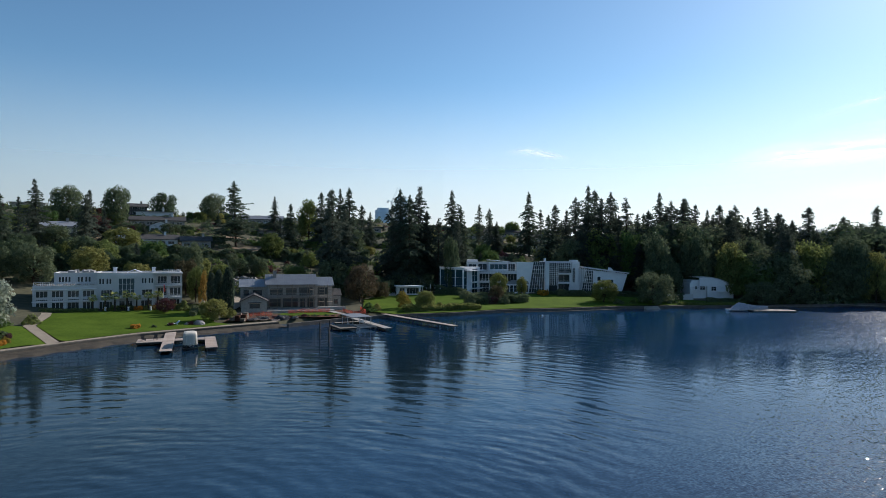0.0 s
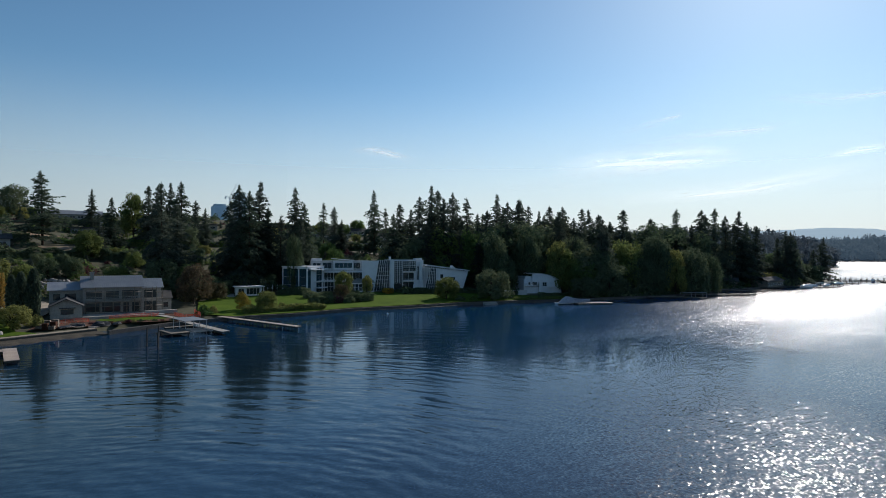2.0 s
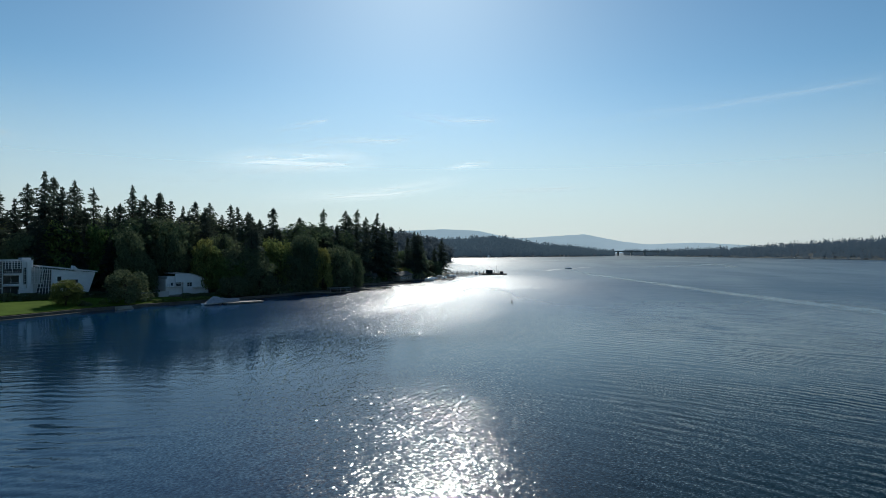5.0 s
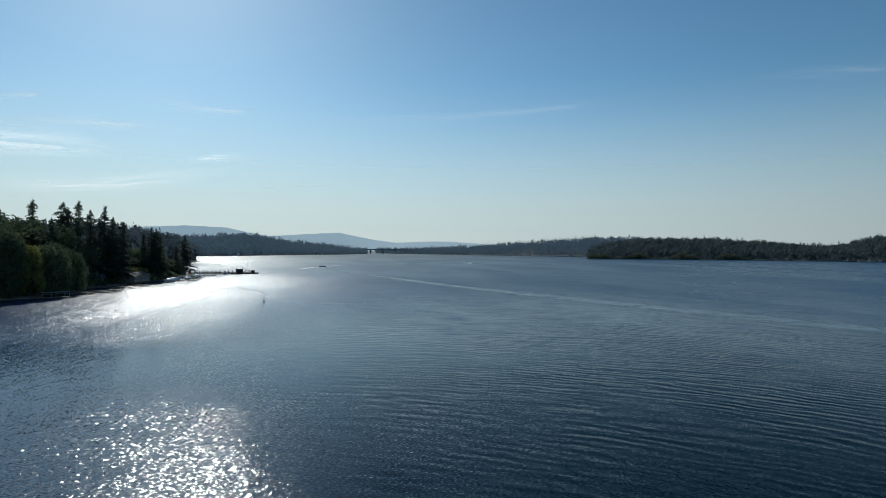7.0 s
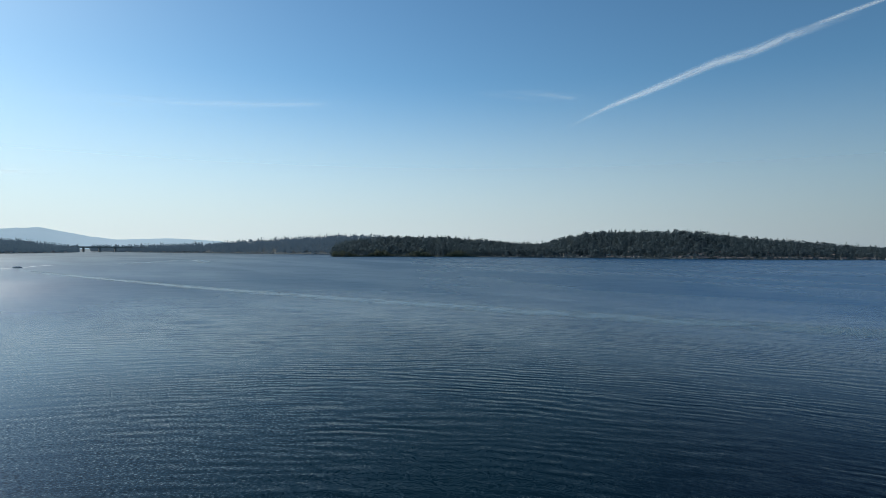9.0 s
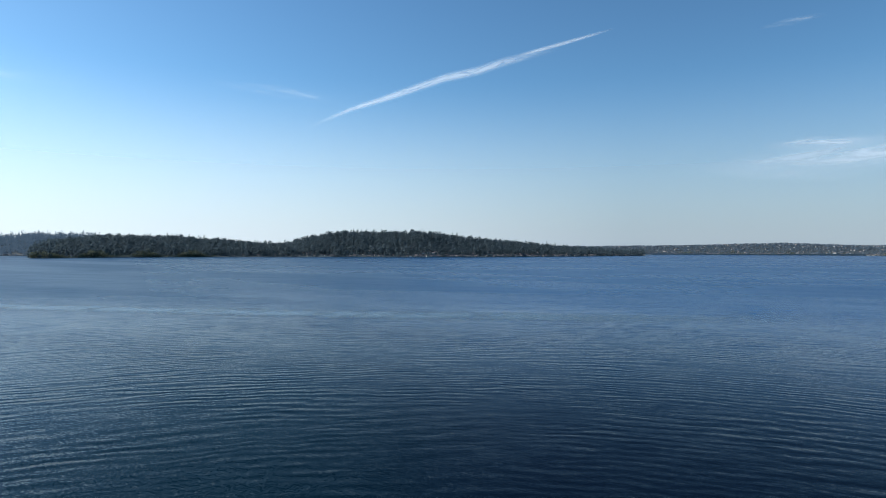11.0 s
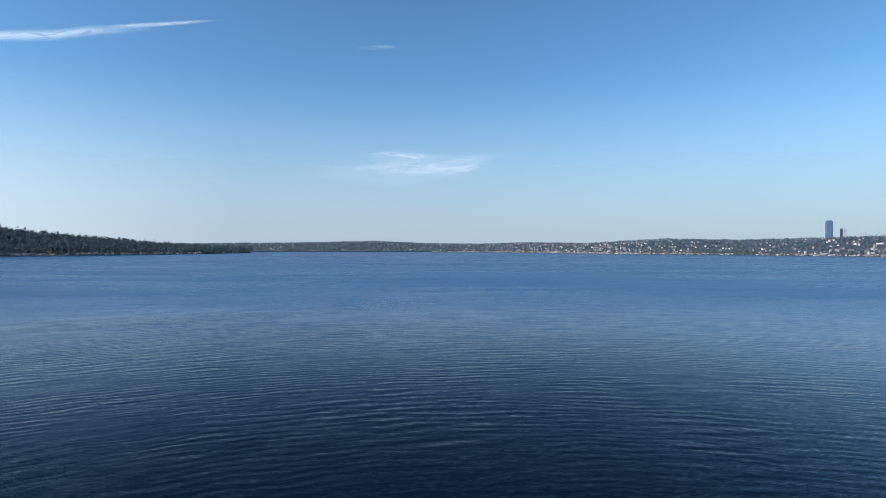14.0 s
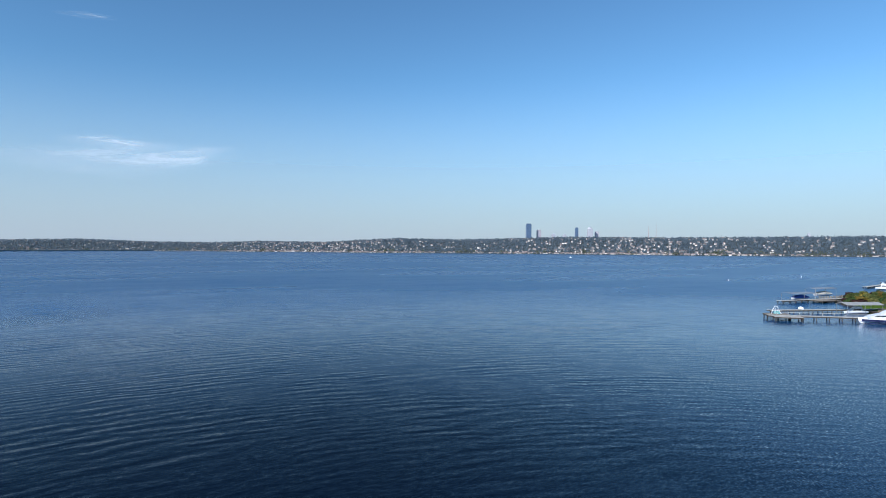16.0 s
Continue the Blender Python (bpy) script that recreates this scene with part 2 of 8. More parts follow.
    def ring(length, steep, warp, shift, lo, hi):
        """An even train of ring waves that comes and goes in groups."""
        mp, t = n.new("ShaderNodeMapping"), n.new("ShaderNodeTexWave")
        mp.inputs["Location"].default_value = (24 + shift[0], -14 + shift[1], 0)
        l.new(P, mp.inputs[0]), l.new(mp.outputs[0], t.inputs[0])
        t.wave_type, t.rings_direction = "RINGS", "Z"
        t.inputs["Scale"].default_value = 0.314 / length
        t.inputs["Distortion"].default_value, t.inputs["Detail"].default_value, t.inputs["Detail Scale"].default_value = warp, 2.0, 0.7
        mask = ranged(polar_noise(22.0, 5.0, 1.0, shift[0]), lo - 0.5, hi - 0.5, 0.0, 1.0)
        return math_node("MULTIPLY", math_node("MULTIPLY", math_node("SUBTRACT", t.outputs[1], 0.5), steep), mask)

    swell = ring(1.75, 0.075, 7.0, (0, 0), 0.44, 0.6)
    for k in (ring(2.4, 0.075, 7.0, (9, -16), 0.44, 0.62), ring(1.2, 0.035, 7.0, (-14, 9), 0.42, 0.58), ring(3.6, 0.05, 4.0, (20, 12), 0.47, 0.62),
              math_node("MULTIPLY", polar_noise(1.7, 12.0, 1.0, 3.0), 0.09), math_node("MULTIPLY", polar_noise(0.36, 34.0, 1.0, 5.0), 0.13)):
        swell = math_node("ADD", swell, k)
    dist = math_node("SQRT", math_node("ADD", math_node("MULTIPLY", sep.outputs[0], sep.outputs[0]), math_node("MULTIPLY", sep.outputs[1], sep.outputs[1])), 0)
    aside = math_node("DIVIDE", side, math_node("ADD", dist, 1.0))
    # sheltered water before the houses: long low crests, little fine ripple
    shelter = ranged(aside, -0.62, -0.3, 1.0, 0.0)
    swell = math_node("MULTIPLY", swell, math_node("ADD", ranged(aside, 0.08, 0.65, 0.3, 1.0), math_node("MULTIPLY", shelter, 1.3)))
    swell = math_node("ADD", swell, math_node("MULTIPLY", ring(4.6, 0.10, 6.0, (6, 10), 0.42, 0.6), shelter))
    swell = math_node("MULTIPLY", swell, ranged(dist, 45, 80, 0.7, 1.0))
    # longer wind waves far out on the open lake
    for k in (math_node("MULTIPLY", math_node("MULTIPLY", polar_noise(5.0, 16.0, 2.0, 7.0), 0.13), ranged(dist, 90, 190, 0.0, 1.0)),
              math_node("MULTIPLY", math_node("MULTIPLY", polar_noise(13.0, 9.0, 2.0, 9.0), 0.13), ranged(dist, 180, 420, 0.0, 1.0))):
        swell = math_node("ADD", swell, math_node("MULTIPLY", k, ranged(aside, 0.1, 0.5, 0.0, 1.0)))
    sx, sy = math_node("MULTIPLY", ux, swell), math_node("MULTIPLY", uy, swell)
    # fine ripples everywhere, steeper chop and scattered facets on the windy water towards the sun
    front = math_node("DIVIDE", off, math_node("ADD", dist, 1.0))
    chop = math_node("MULTIPLY", ranged(math_node("MAXIMUM", aside, math_node("MULTIPLY", aside, -0.72)), 0.06, 0.34, 1.0, 0.0), ranged(front, 0.0, 0.5, 0.0, 1.0))
    calm = math_node("MULTIPLY", math_node("SUBTRACT", 1.0, chop), math_node("ADD", math_node("MULTIPLY", south, -0.6), 1.0))
    calm = math_node("MULTIPLY", calm, math_node("ADD", math_node("MULTIPLY", shelter, -0.6), 1.0))
    for w in (train(3.2, 0.4, -55, 0.34), train(5.5, 0.6, 25, 0.42), train(10.0, 0.6, -30, 0.5)):
        w = times(w, calm)
        sx, sy = math_node("ADD", sx, w[0]), math_node("ADD", sy, w[1])
    pick = math_node("MULTIPLY", ranged(noise_tex(1.4, (1.0, 0.6, 1), -45, 1.0), 0.48, 0.62, 0.0, 1.0), ranged(sep.outputs[1], -10, 60, 0.0, 1.0))
    fx = math_node("MULTIPLY", math_node("MULTIPLY", math_node("SUBTRACT", noise_tex(2.4, (1, 1, 1), 0, 0.5), 0.5), 0.66), pick)
    fy = math_node("MULTIPLY", math_node("MULTIPLY", math_node("SUBTRACT", noise_tex(2.8, (1, 1, 1), 70, 0.5), 0.5), 0.66), pick)
    for w in (train(2.6, 0.35, -55, 0.62), train(3.9, 0.6, 25, 0.72), train(7.5, 0.6, -30, 0.8), train(0.6, 0.11, -42, 0.24), train(0.85, 0.2, -75, 0.28), (fx, fy)):
        w = times(w, chop)
        sx, sy = math_node("ADD", sx, w[0]), math_node("ADD", sy, w[1])
    com, nor = n.new("ShaderNodeCombineXYZ"), n.new("ShaderNodeVectorMath")
    nor.operation = "NORMALIZE"
    com.inputs[2].default_value = 1.0
    power = math_node("MULTIPLY", power, ranged(sep.outputs[1], -60, 30, 0.8, 1.0))
    l.new(math_node("MULTIPLY", sx, power), com.inputs[0]), l.new(math_node("MULTIPLY", sy, power), com.inputs[1])
    l.new(com.outputs[0], nor.inputs[0]), l.new(nor.outputs[0], b.inputs["Normal"])
    # far out the ripples blend into a broad sheen
    sheen = math_node("MULTIPLY", ranged(dist, 80, 330, 0.0, 0.18), south)
    rough = math_node("MULTIPLY", power, ranged(dist, 70, 170, 0.13, 0.155))
    rough = math_node("ADD", math_node("ADD", math_node("MULTIPLY", rough, math_node("ADD", math_node("MULTIPLY", south, -0.4), 1.0)), 0.03), sheen)
    l.new(rough, b.inputs["Roughness"])
    # Specular level follows bearing from the sun to set reflection brightness by hand
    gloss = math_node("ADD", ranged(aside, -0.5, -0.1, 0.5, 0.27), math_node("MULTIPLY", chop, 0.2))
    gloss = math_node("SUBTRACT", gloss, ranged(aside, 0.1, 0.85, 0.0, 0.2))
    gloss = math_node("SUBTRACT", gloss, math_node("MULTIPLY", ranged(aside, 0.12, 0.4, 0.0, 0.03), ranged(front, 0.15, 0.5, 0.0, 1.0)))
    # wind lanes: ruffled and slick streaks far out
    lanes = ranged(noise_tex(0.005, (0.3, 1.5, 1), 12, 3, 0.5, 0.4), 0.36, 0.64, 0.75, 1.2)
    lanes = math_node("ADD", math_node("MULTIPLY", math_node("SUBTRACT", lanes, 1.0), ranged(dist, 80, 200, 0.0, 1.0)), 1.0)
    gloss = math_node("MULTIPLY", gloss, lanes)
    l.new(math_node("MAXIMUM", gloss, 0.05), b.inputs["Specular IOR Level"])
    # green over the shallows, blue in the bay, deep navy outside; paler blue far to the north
    # Bay and far blues partly paint the sky colour that ripples would mirror
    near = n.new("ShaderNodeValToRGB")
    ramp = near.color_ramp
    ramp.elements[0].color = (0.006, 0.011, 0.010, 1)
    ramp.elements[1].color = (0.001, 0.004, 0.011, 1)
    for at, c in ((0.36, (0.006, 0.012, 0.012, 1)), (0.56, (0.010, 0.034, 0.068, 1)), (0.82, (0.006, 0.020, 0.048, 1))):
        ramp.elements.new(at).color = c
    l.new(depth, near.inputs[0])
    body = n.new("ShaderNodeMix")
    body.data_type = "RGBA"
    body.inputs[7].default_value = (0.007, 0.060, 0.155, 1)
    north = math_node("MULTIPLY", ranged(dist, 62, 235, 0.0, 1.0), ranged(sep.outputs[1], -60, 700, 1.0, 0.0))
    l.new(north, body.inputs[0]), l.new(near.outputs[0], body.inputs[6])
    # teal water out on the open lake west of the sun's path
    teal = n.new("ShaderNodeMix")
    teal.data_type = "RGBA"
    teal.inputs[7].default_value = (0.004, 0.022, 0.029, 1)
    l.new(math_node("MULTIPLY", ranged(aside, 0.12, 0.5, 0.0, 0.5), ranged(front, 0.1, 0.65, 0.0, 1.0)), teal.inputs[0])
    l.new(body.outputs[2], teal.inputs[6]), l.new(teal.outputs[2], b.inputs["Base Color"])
    return m


WATER = water_material()


# ---- mesh building ----
class Shape:
    """Gathers boxes, tubes and faces for one mesh."""

    def __init__(self):
        self.v, self.f = [], []

    def face(self, *pts):
        k = len(self.v)
        self.v += [tuple(p) for p in pts]
        self.f.append(tuple(range(k, k + len(pts))))
        return self

    def box(self, x0, y0, z0, x1, y1, z1, skew=(0, 0)):
        k = len(self.v)
        for z, s in ((z0, 0), (z1, 1)):
            for x, y in ((x0, y0), (x1, y0), (x1, y1), (x0, y1)):
                self.v.append((x + s * skew[0], y + s * skew[1], z))
        for q in ((3, 2, 1, 0), (4, 5, 6, 7), (0, 1, 5, 4), (1, 2, 6, 5), (2, 3, 7, 6), (3, 0, 4, 7)):
            self.f.append(tuple(k + i for i in q))
        return self

    def tube(self, a, b, ra, rb=None, n=7, caps=True):
        a, b = Vector(a), Vector(b)
        rb = ra if rb is None else rb
        w = (b - a).normalized()
        u = w.orthogonal().normalized()
        s = w.cross(u)
        k = len(self.v)
        for p, r in ((a, ra), (b, rb)):
            for i in range(n):
                q = p + u * (r * math.cos(2 * math.pi * i / n)) + s * (r * math.sin(2 * math.pi * i / n))
                self.v.append(tuple(q))
        for i in range(n):
            j = (i + 1) % n
            self.f.append((k + i, k + j, k + n + j, k + n + i))
        if caps:
            self.f.append(tuple(k + i for i in reversed(range(n))))
            self.f.append(tuple(k + n + i for i in range(n)))
        return self

    def prism(self, outline, y0, y1):
        """An outline in x and z, pushed from y0 to y1."""
        k, n = len(self.v), len(outline)
        for y in (y0, y1):
            self.v += [(x, y, z) for x, z in outline]
        self.f.append(tuple(range(k, k + n)))
        self.f.append(tuple(range(k + 2 * n - 1, k + n - 1, -1)))
        for i in range(n):
            j = (i + 1) % n
            self.f.append((k + i, k + n + i, k + n + j, k + j))
        return self

    def lattice(self, us, zs, solid, y0, y1):
        """One solid plate in x and z from y0 to y1, open where a cell of its grid is not solid."""
        at = {}

        def corner(i, j, back):
            if (i, j, back) not in at:
                at[i, j, back] = len(self.v)
                self.v.append((us[i], y1 if back else y0, zs[j]))
            return at[i, j, back]

        full = [[0 <= i < len(us) - 1 and 0 <= j < len(zs) - 1 and bool(solid(i, j)) for j in range(-1, len(zs))] for i in range(-1, len(us))]
        for i in range(len(us) - 1):
            for j in range(len(zs) - 1):
                if not full[i + 1][j + 1]:
                    continue
                ring = ((i, j), (i + 1, j), (i + 1, j + 1), (i, j + 1))
                self.f.append(tuple(corner(a, b, False) for a, b in ring))
                self.f.append(tuple(corner(a, b, True) for a, b in reversed(ring)))
                for k, (di, dj) in enumerate(((0, -1), (1, 0), (0, 1), (-1, 0))):
                    if not full[i + 1 + di][j + 1 + dj]:
                        p, q = ring[k], ring[(k + 1) % 4]
                        self.f.append((corner(*q, False), corner(*p, False), corner(*p, True), corner(*q, True)))
        return self

    def slab(self, outline, z0, z1):
        """An outline in x and y, from z0 up to z1."""
        k, n = len(self.v), len(outline)
        for z in (z0, z1):
            self.v += [(x, y, z) for x, y in outline]
        self.f.append(tuple(range(k + n - 1, k - 1, -1)))
        self.f.append(tuple(range(k + n, k + 2 * n)))
        for i in range(n):
            j = (i + 1) % n
            self.f.append((k + i, k + j, k + n + j, k + n + i))
        return self

    def mesh(self, name, mat, smooth=False):
        me = bpy.data.meshes.new(name)
        me.from_pydata(self.v, [], self.f)
        if smooth:
            me.polygons.foreach_set("use_smooth", [True] * len(me.polygons))
        me.materials.append(mat)
        me.update()
        return me


def part(name, shape, mat, parent=None, label="", smooth=False):
    ob = new(name, shape.mesh(name, mat, smooth) if isinstance(shape, Shape) else shape)
    ob.parent = parent
    return tagged(ob, label)


def thing(name, m, label, category, group="", kind=""):
    ob = new(name)
    ob.empty_display_size = 0.5
    ob.matrix_world = m
    return tagged(ob, label, category, group, kind)


def polar(az, d):
    """A place on the plan by its bearing from the start of the view, counted to the left, and its distance."""
    return -math.sin(radians(az)) * d, math.cos(radians(az)) * d


# ---- the lay of the land ----
SHORE = np.array([(-580, -780), (-340, -450), (-204, -276), (-158, -258), (-141, -236), (-128, -200), (-122, -172), (-135, -120), (-122, -20), (-97, 70),
                  (-75.6, 107.5), (-71, 116), (-62.5, 130.5), (-49.4, 143.8), (-39, 153.5), (-28.4, 166.4), (-15.4, 176.8), (2.9, 183),
                  (21.3, 195), (40.5, 200), (61.8, 208.5), (82.6, 212.5), (105, 215), (135, 221.5), (166, 228), (208, 254),
                  (266, 274), (344, 318), (362, 331), (366, 352), (372, 420), (440, 560), (560, 780)], float)
LAND = np.vstack([SHORE, [(-900, 1200), (-900, -900)]])


def shore_distance(x, y):
    """Metres inland of the waterline; negative over the lake. Works on arrays."""
    x, y = np.asarray(x, float), np.asarray(y, float)
    best = np.full(x.shape, 1e9)
    for (ax, ay), (bx, by) in zip(SHORE[:-1], SHORE[1:]):
        dx, dy = bx - ax, by - ay
        k = np.clip(((x - ax) * dx + (y - ay) * dy) / (dx * dx + dy * dy), 0, 1)
        best = np.minimum(best, np.hypot(x - ax - k * dx, y - ay - k * dy))
    inside = np.zeros(x.shape, bool)
    for (ax, ay), (bx, by) in zip(LAND, np.roll(LAND, -1, 0)):
        if ay != by:
            inside ^= ((ay > y) != (by > y)) & (x < (bx - ax) * (y - ay) / (by - ay) + ax)
    return np.where(inside, best, -best)


def ease(v):
    v = np.clip(v, 0, 1)
    return v * v * (3 - 2 * v)


def land_height(x, y):
    x, y = np.asarray(x, float), np.asarray(y, float)
    s = shore_distance(x, y)
    beach = np.where((x < -40) & (y > 40), 5.4, 0.0)
    low = np.where(s < 0, np.maximum(-4, s * 0.2 - 0.5), 0.06 + s * 0.07)
    bank = np.where(s < beach + 0.2, low, 0.85 + 2.15 * np.clip((s - beach) / 36, 0, 1))
    top = np.interp(x, [-400, 0, 110, 200, 330, 420], [40, 36, 29, 15, 4, 3]) * np.interp(y, [-500, -60, 60], [0.3, 0.5, 1])
    slope = np.interp(s, [46, 70, 120, 180, 245, 420], [0, 0.14, 0.42, 0.68, 0.97, 1.05])
    knolls = np.array(np.sin(x * 0.045 + 1.3) * np.cos(y * 0.037)) * np.clip((s - 60) / 60, 0, 1) * 1.2
    return bank + np.where(s > 46, top * slope + knolls, 0)


def ground_z(x, y):
    return float(land_height(np.array([x]), np.array([y]))[0])


def build_ground():
    xs, ys = np.arange(-440, 480, 4.0), np.arange(-420, 700, 4.0)
    X, Y = np.meshgrid(xs, ys)
    Z = land_height(X, Y)
    S = shore_distance(X, Y)
    Z -= 0.35 * (1 - ease((S - 34) / 10))
    Z -= np.where((X > -44) & (X < 120) & (Y > 0) & (S < 5), 2.2, 0)
    me = bpy.data.meshes.new("ground")
    nx, ny = len(xs), len(ys)
    k = np.arange(nx * ny).reshape(ny, nx)
    quads = np.stack([k[:-1, :-1], k[:-1, 1:], k[1:, 1:], k[1:, :-1]], -1).reshape(-1, 4)
    keep = (Z.ravel()[quads] > -3.9).any(1)
    me.from_pydata(np.stack([X, Y, Z], -1).reshape(-1, 3).tolist(), [], quads[keep].tolist())
    me.polygons.foreach_set("use_smooth", [True] * len(me.polygons))
    me.materials.append(SOIL)
    tagged(new("ground", me), "dark wooded hillside ground rising from the lake shore", "ground", kind="structure")
    bed = Shape().slab([polar(a, 4900) for a in range(0, 360, 6)], -9, -8)
    tagged(part("lake_bed", bed, SOIL), "dark bed of the lake", "ground", kind="structure")


def build_water():
    w = Shape()
    ring = [polar(a, 4850) for a in range(0, 360, 4)]
    w.face(*[(x, y, 0.0) for x, y in ring])
    if w.v and (Vector(w.v[1]) - Vector(w.v[0])).cross(Vector(w.v[2]) - Vector(w.v[1])).z < 0:
        w.f = [tuple(reversed(f)) for f in w.f]
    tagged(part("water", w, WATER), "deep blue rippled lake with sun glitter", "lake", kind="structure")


build_ground()
build_water()


def drape(name, outline, mat, lift, label, category, step=4.0, kind="structure", skirt=0.0):
    """A sheet that lies on the ground inside an outline."""
    bm = bmesh.new()
    bm.faces.new([bm.verts.new((x, y, 0)) for x, y in outline])
    for axis in (0, 1):
        lo, hi = min(p[axis] for p in outline), max(p[axis] for p in outline)
        for q in np.arange(math.ceil(lo / step) * step, hi, step):
            co, no = [0, 0, 0], [0, 0, 0]
            co[axis], no[axis] = q, 1
            bmesh.ops.bisect_plane(bm, geom=bm.verts[:] + bm.edges[:] + bm.faces[:], plane_co=co, plane_no=no)
    for v in bm.verts:
        v.co.z = ground_z(v.co.x, v.co.y) + lift
    if skirt:
        out = bmesh.ops.extrude_face_region(bm, geom=bm.faces[:])
        for v in out["geom"]:
            if isinstance(v, bmesh.types.BMVert):
                v.co.z += skirt
    bmesh.ops.recalc_face_normals(bm, faces=bm.faces[:])
    if sum(f.normal.z * f.calc_area() for f in bm.faces) < 0 and not skirt:
        bmesh.ops.reverse_faces(bm, faces=bm.faces[:])
    me = bpy.data.meshes.new(name)
    bm.to_mesh(me)
    bm.free()
    me.materials.append(mat)
    return tagged(new(name, me), label, category, kind=kind)


def along(points, step):
    """Evenly spaced places and headings along a line."""
    out = []
    for (ax, ay), (bx, by) in zip(points[:-1], points[1:]):
        n = max(1, round(math.hypot(bx - ax, by - ay) / step))
        for i in range(n):
            out.append((ax + (bx - ax) * i / n, ay + (by - ay) * i / n))
    return out + [tuple(points[-1])]


def inland(points, s):
    """The same line pushed inland (to the left of its way) by s metres."""
    out = []
    for i, p in enumerate(points):
        a, b = points[max(0, i - 1)], points[min(len(points) - 1, i + 1)]
        d = Vector((b[0] - a[0], b[1] - a[1])).normalized()
        out.append((p[0] - d.y * s, p[1] + d.x * s))
    return out


def wall_along(name, points, thick, z0, z1, mat, label):
    s = Shape()
    inner = inland(points, thick)
    for a, b, c, d in zip(points[:-1], points[1:], inner[1:], inner[:-1]):
        s.slab([a, b, c, d], z0, z1)
    return tagged(part(name, s, mat), label, "seawall", kind="structure")


shore_pts = [tuple(p) for p in SHORE]
wall_along("seawall", inland(along(shore_pts[9:15], 4), 5.2), 0.6, -0.4, 0.95, BEACHWALL, "low concrete seawall above a pebble beach")
wall_along("seawall", along(shore_pts[14:27], 5), 0.7, -1.5, 0.98, DARKWALL, "dark wet concrete seawall along the lawns")
wall_along("seawall", along(shore_pts[0:10], 6), 0.8, -1.5, 0.95, DARKWALL, "dark boulder and concrete bank of the shore")
beach_line = along(shore_pts[9:15], 4)
drape("beach", inland(beach_line, -1.5) + list(reversed(inland(beach_line, 5.2))), PEBBLE, 0.1, "pebble beach below the seawall", "beach", 3)

# ---- hills and woods across the water ----
rnd = random.Random(7)


def leaf_mesh(name, centers, sizes, mat, aim=None, facing=None, rs=None, slim=0.5):
    """Many small leaf clumps as pointed triangles; aim: the way they point, facing: the way they face."""
    n = len(centers)
    u = rs.normal(size=(n, 3))
    if aim is not None:
        u = u * 0.45 + aim
    if facing is not None:
        f = facing + rs.normal(size=(n, 3)) * 0.45
        f /= np.linalg.norm(f, axis=1)[:, None]
        u -= f * (u * f).sum(1)[:, None]
        v = np.cross(f, u)
    else:
        v = rs.normal(size=(n, 3)) + np.array([0, 0, -0.4])
        v -= u * (u * v).sum(1)[:, None] / (u * u).sum(1)[:, None]
    u /= np.linalg.norm(u, axis=1)[:, None]
    v /= np.linalg.norm(v, axis=1)[:, None]
    a, b = sizes[:, None] * u, sizes[:, None] * v * rs.uniform(slim * 0.8, slim * 1.3, (n, 1))
    P = np.stack([centers - a * 0.8 - b, centers - a * 0.7 + b, centers + a * 1.2 + b * 0.2], 1).reshape(-1, 3)
    me = bpy.data.meshes.new(name)
    me.vertices.add(3 * n)
    me.vertices.foreach_set("co", P.astype(np.float32).ravel())
    me.loops.add(3 * n)
    me.loops.foreach_set("vertex_index", np.arange(3 * n, dtype=np.int32))
    me.polygons.add(n)
    me.polygons.foreach_set("loop_start", np.arange(0, 3 * n, 3, dtype=np.int32))
    me.materials.append(mat)
    me.update(calc_edges=True)
    return me


class FarTrees:
    """Gathers far crowns of leaf clumps for one mass of woods."""

    def __init__(self, seed):
        self.rs, self.c, self.s, self.n, self.a = np.random.RandomState(seed), [], [], [], []

    def crown(self, x, y, z, h, r, pointed):
        rs = self.rs
        k = 34 if pointed else 40
        a, t = rs.uniform(0, 6.283, k), rs.rand(k) ** (1.25 if pointed else 0.8)
        if pointed:
            w = r * (1.05 - t) * rs.uniform(0.6, 1.15, k)
        else:
            w = r * np.sqrt(np.clip(1 - (1.7 * t - 0.75) ** 2, 0.08, 1)) * rs.uniform(0.65, 1.1, k)
        out = np.stack([np.cos(a), np.sin(a), np.full(k, 0.35)], 1)
        self.c.append(np.stack([x + np.cos(a) * w, y + np.sin(a) * w, z + h * (0.06 + 0.9 * t)], 1))
        self.n.append(out + (0 if pointed else np.stack([0 * t, 0 * t, 1.6 * t - 0.5], 1)))
        self.s.append((h * 0.085 if pointed else h * 0.12) * rs.uniform(0.7, 1.3, k) * (1.15 - 0.6 * t if pointed else 1))
        self.a.append(np.stack([np.cos(a) * 0.5, np.sin(a) * 0.5, np.full(k, 0.9 if pointed else 0.1)], 1))

    def mesh(self, name, mat):
        return leaf_mesh(name, np.concatenate(self.c), np.concatenate(self.s), mat, np.concatenate(self.a), np.concatenate(self.n), self.rs, 0.75)


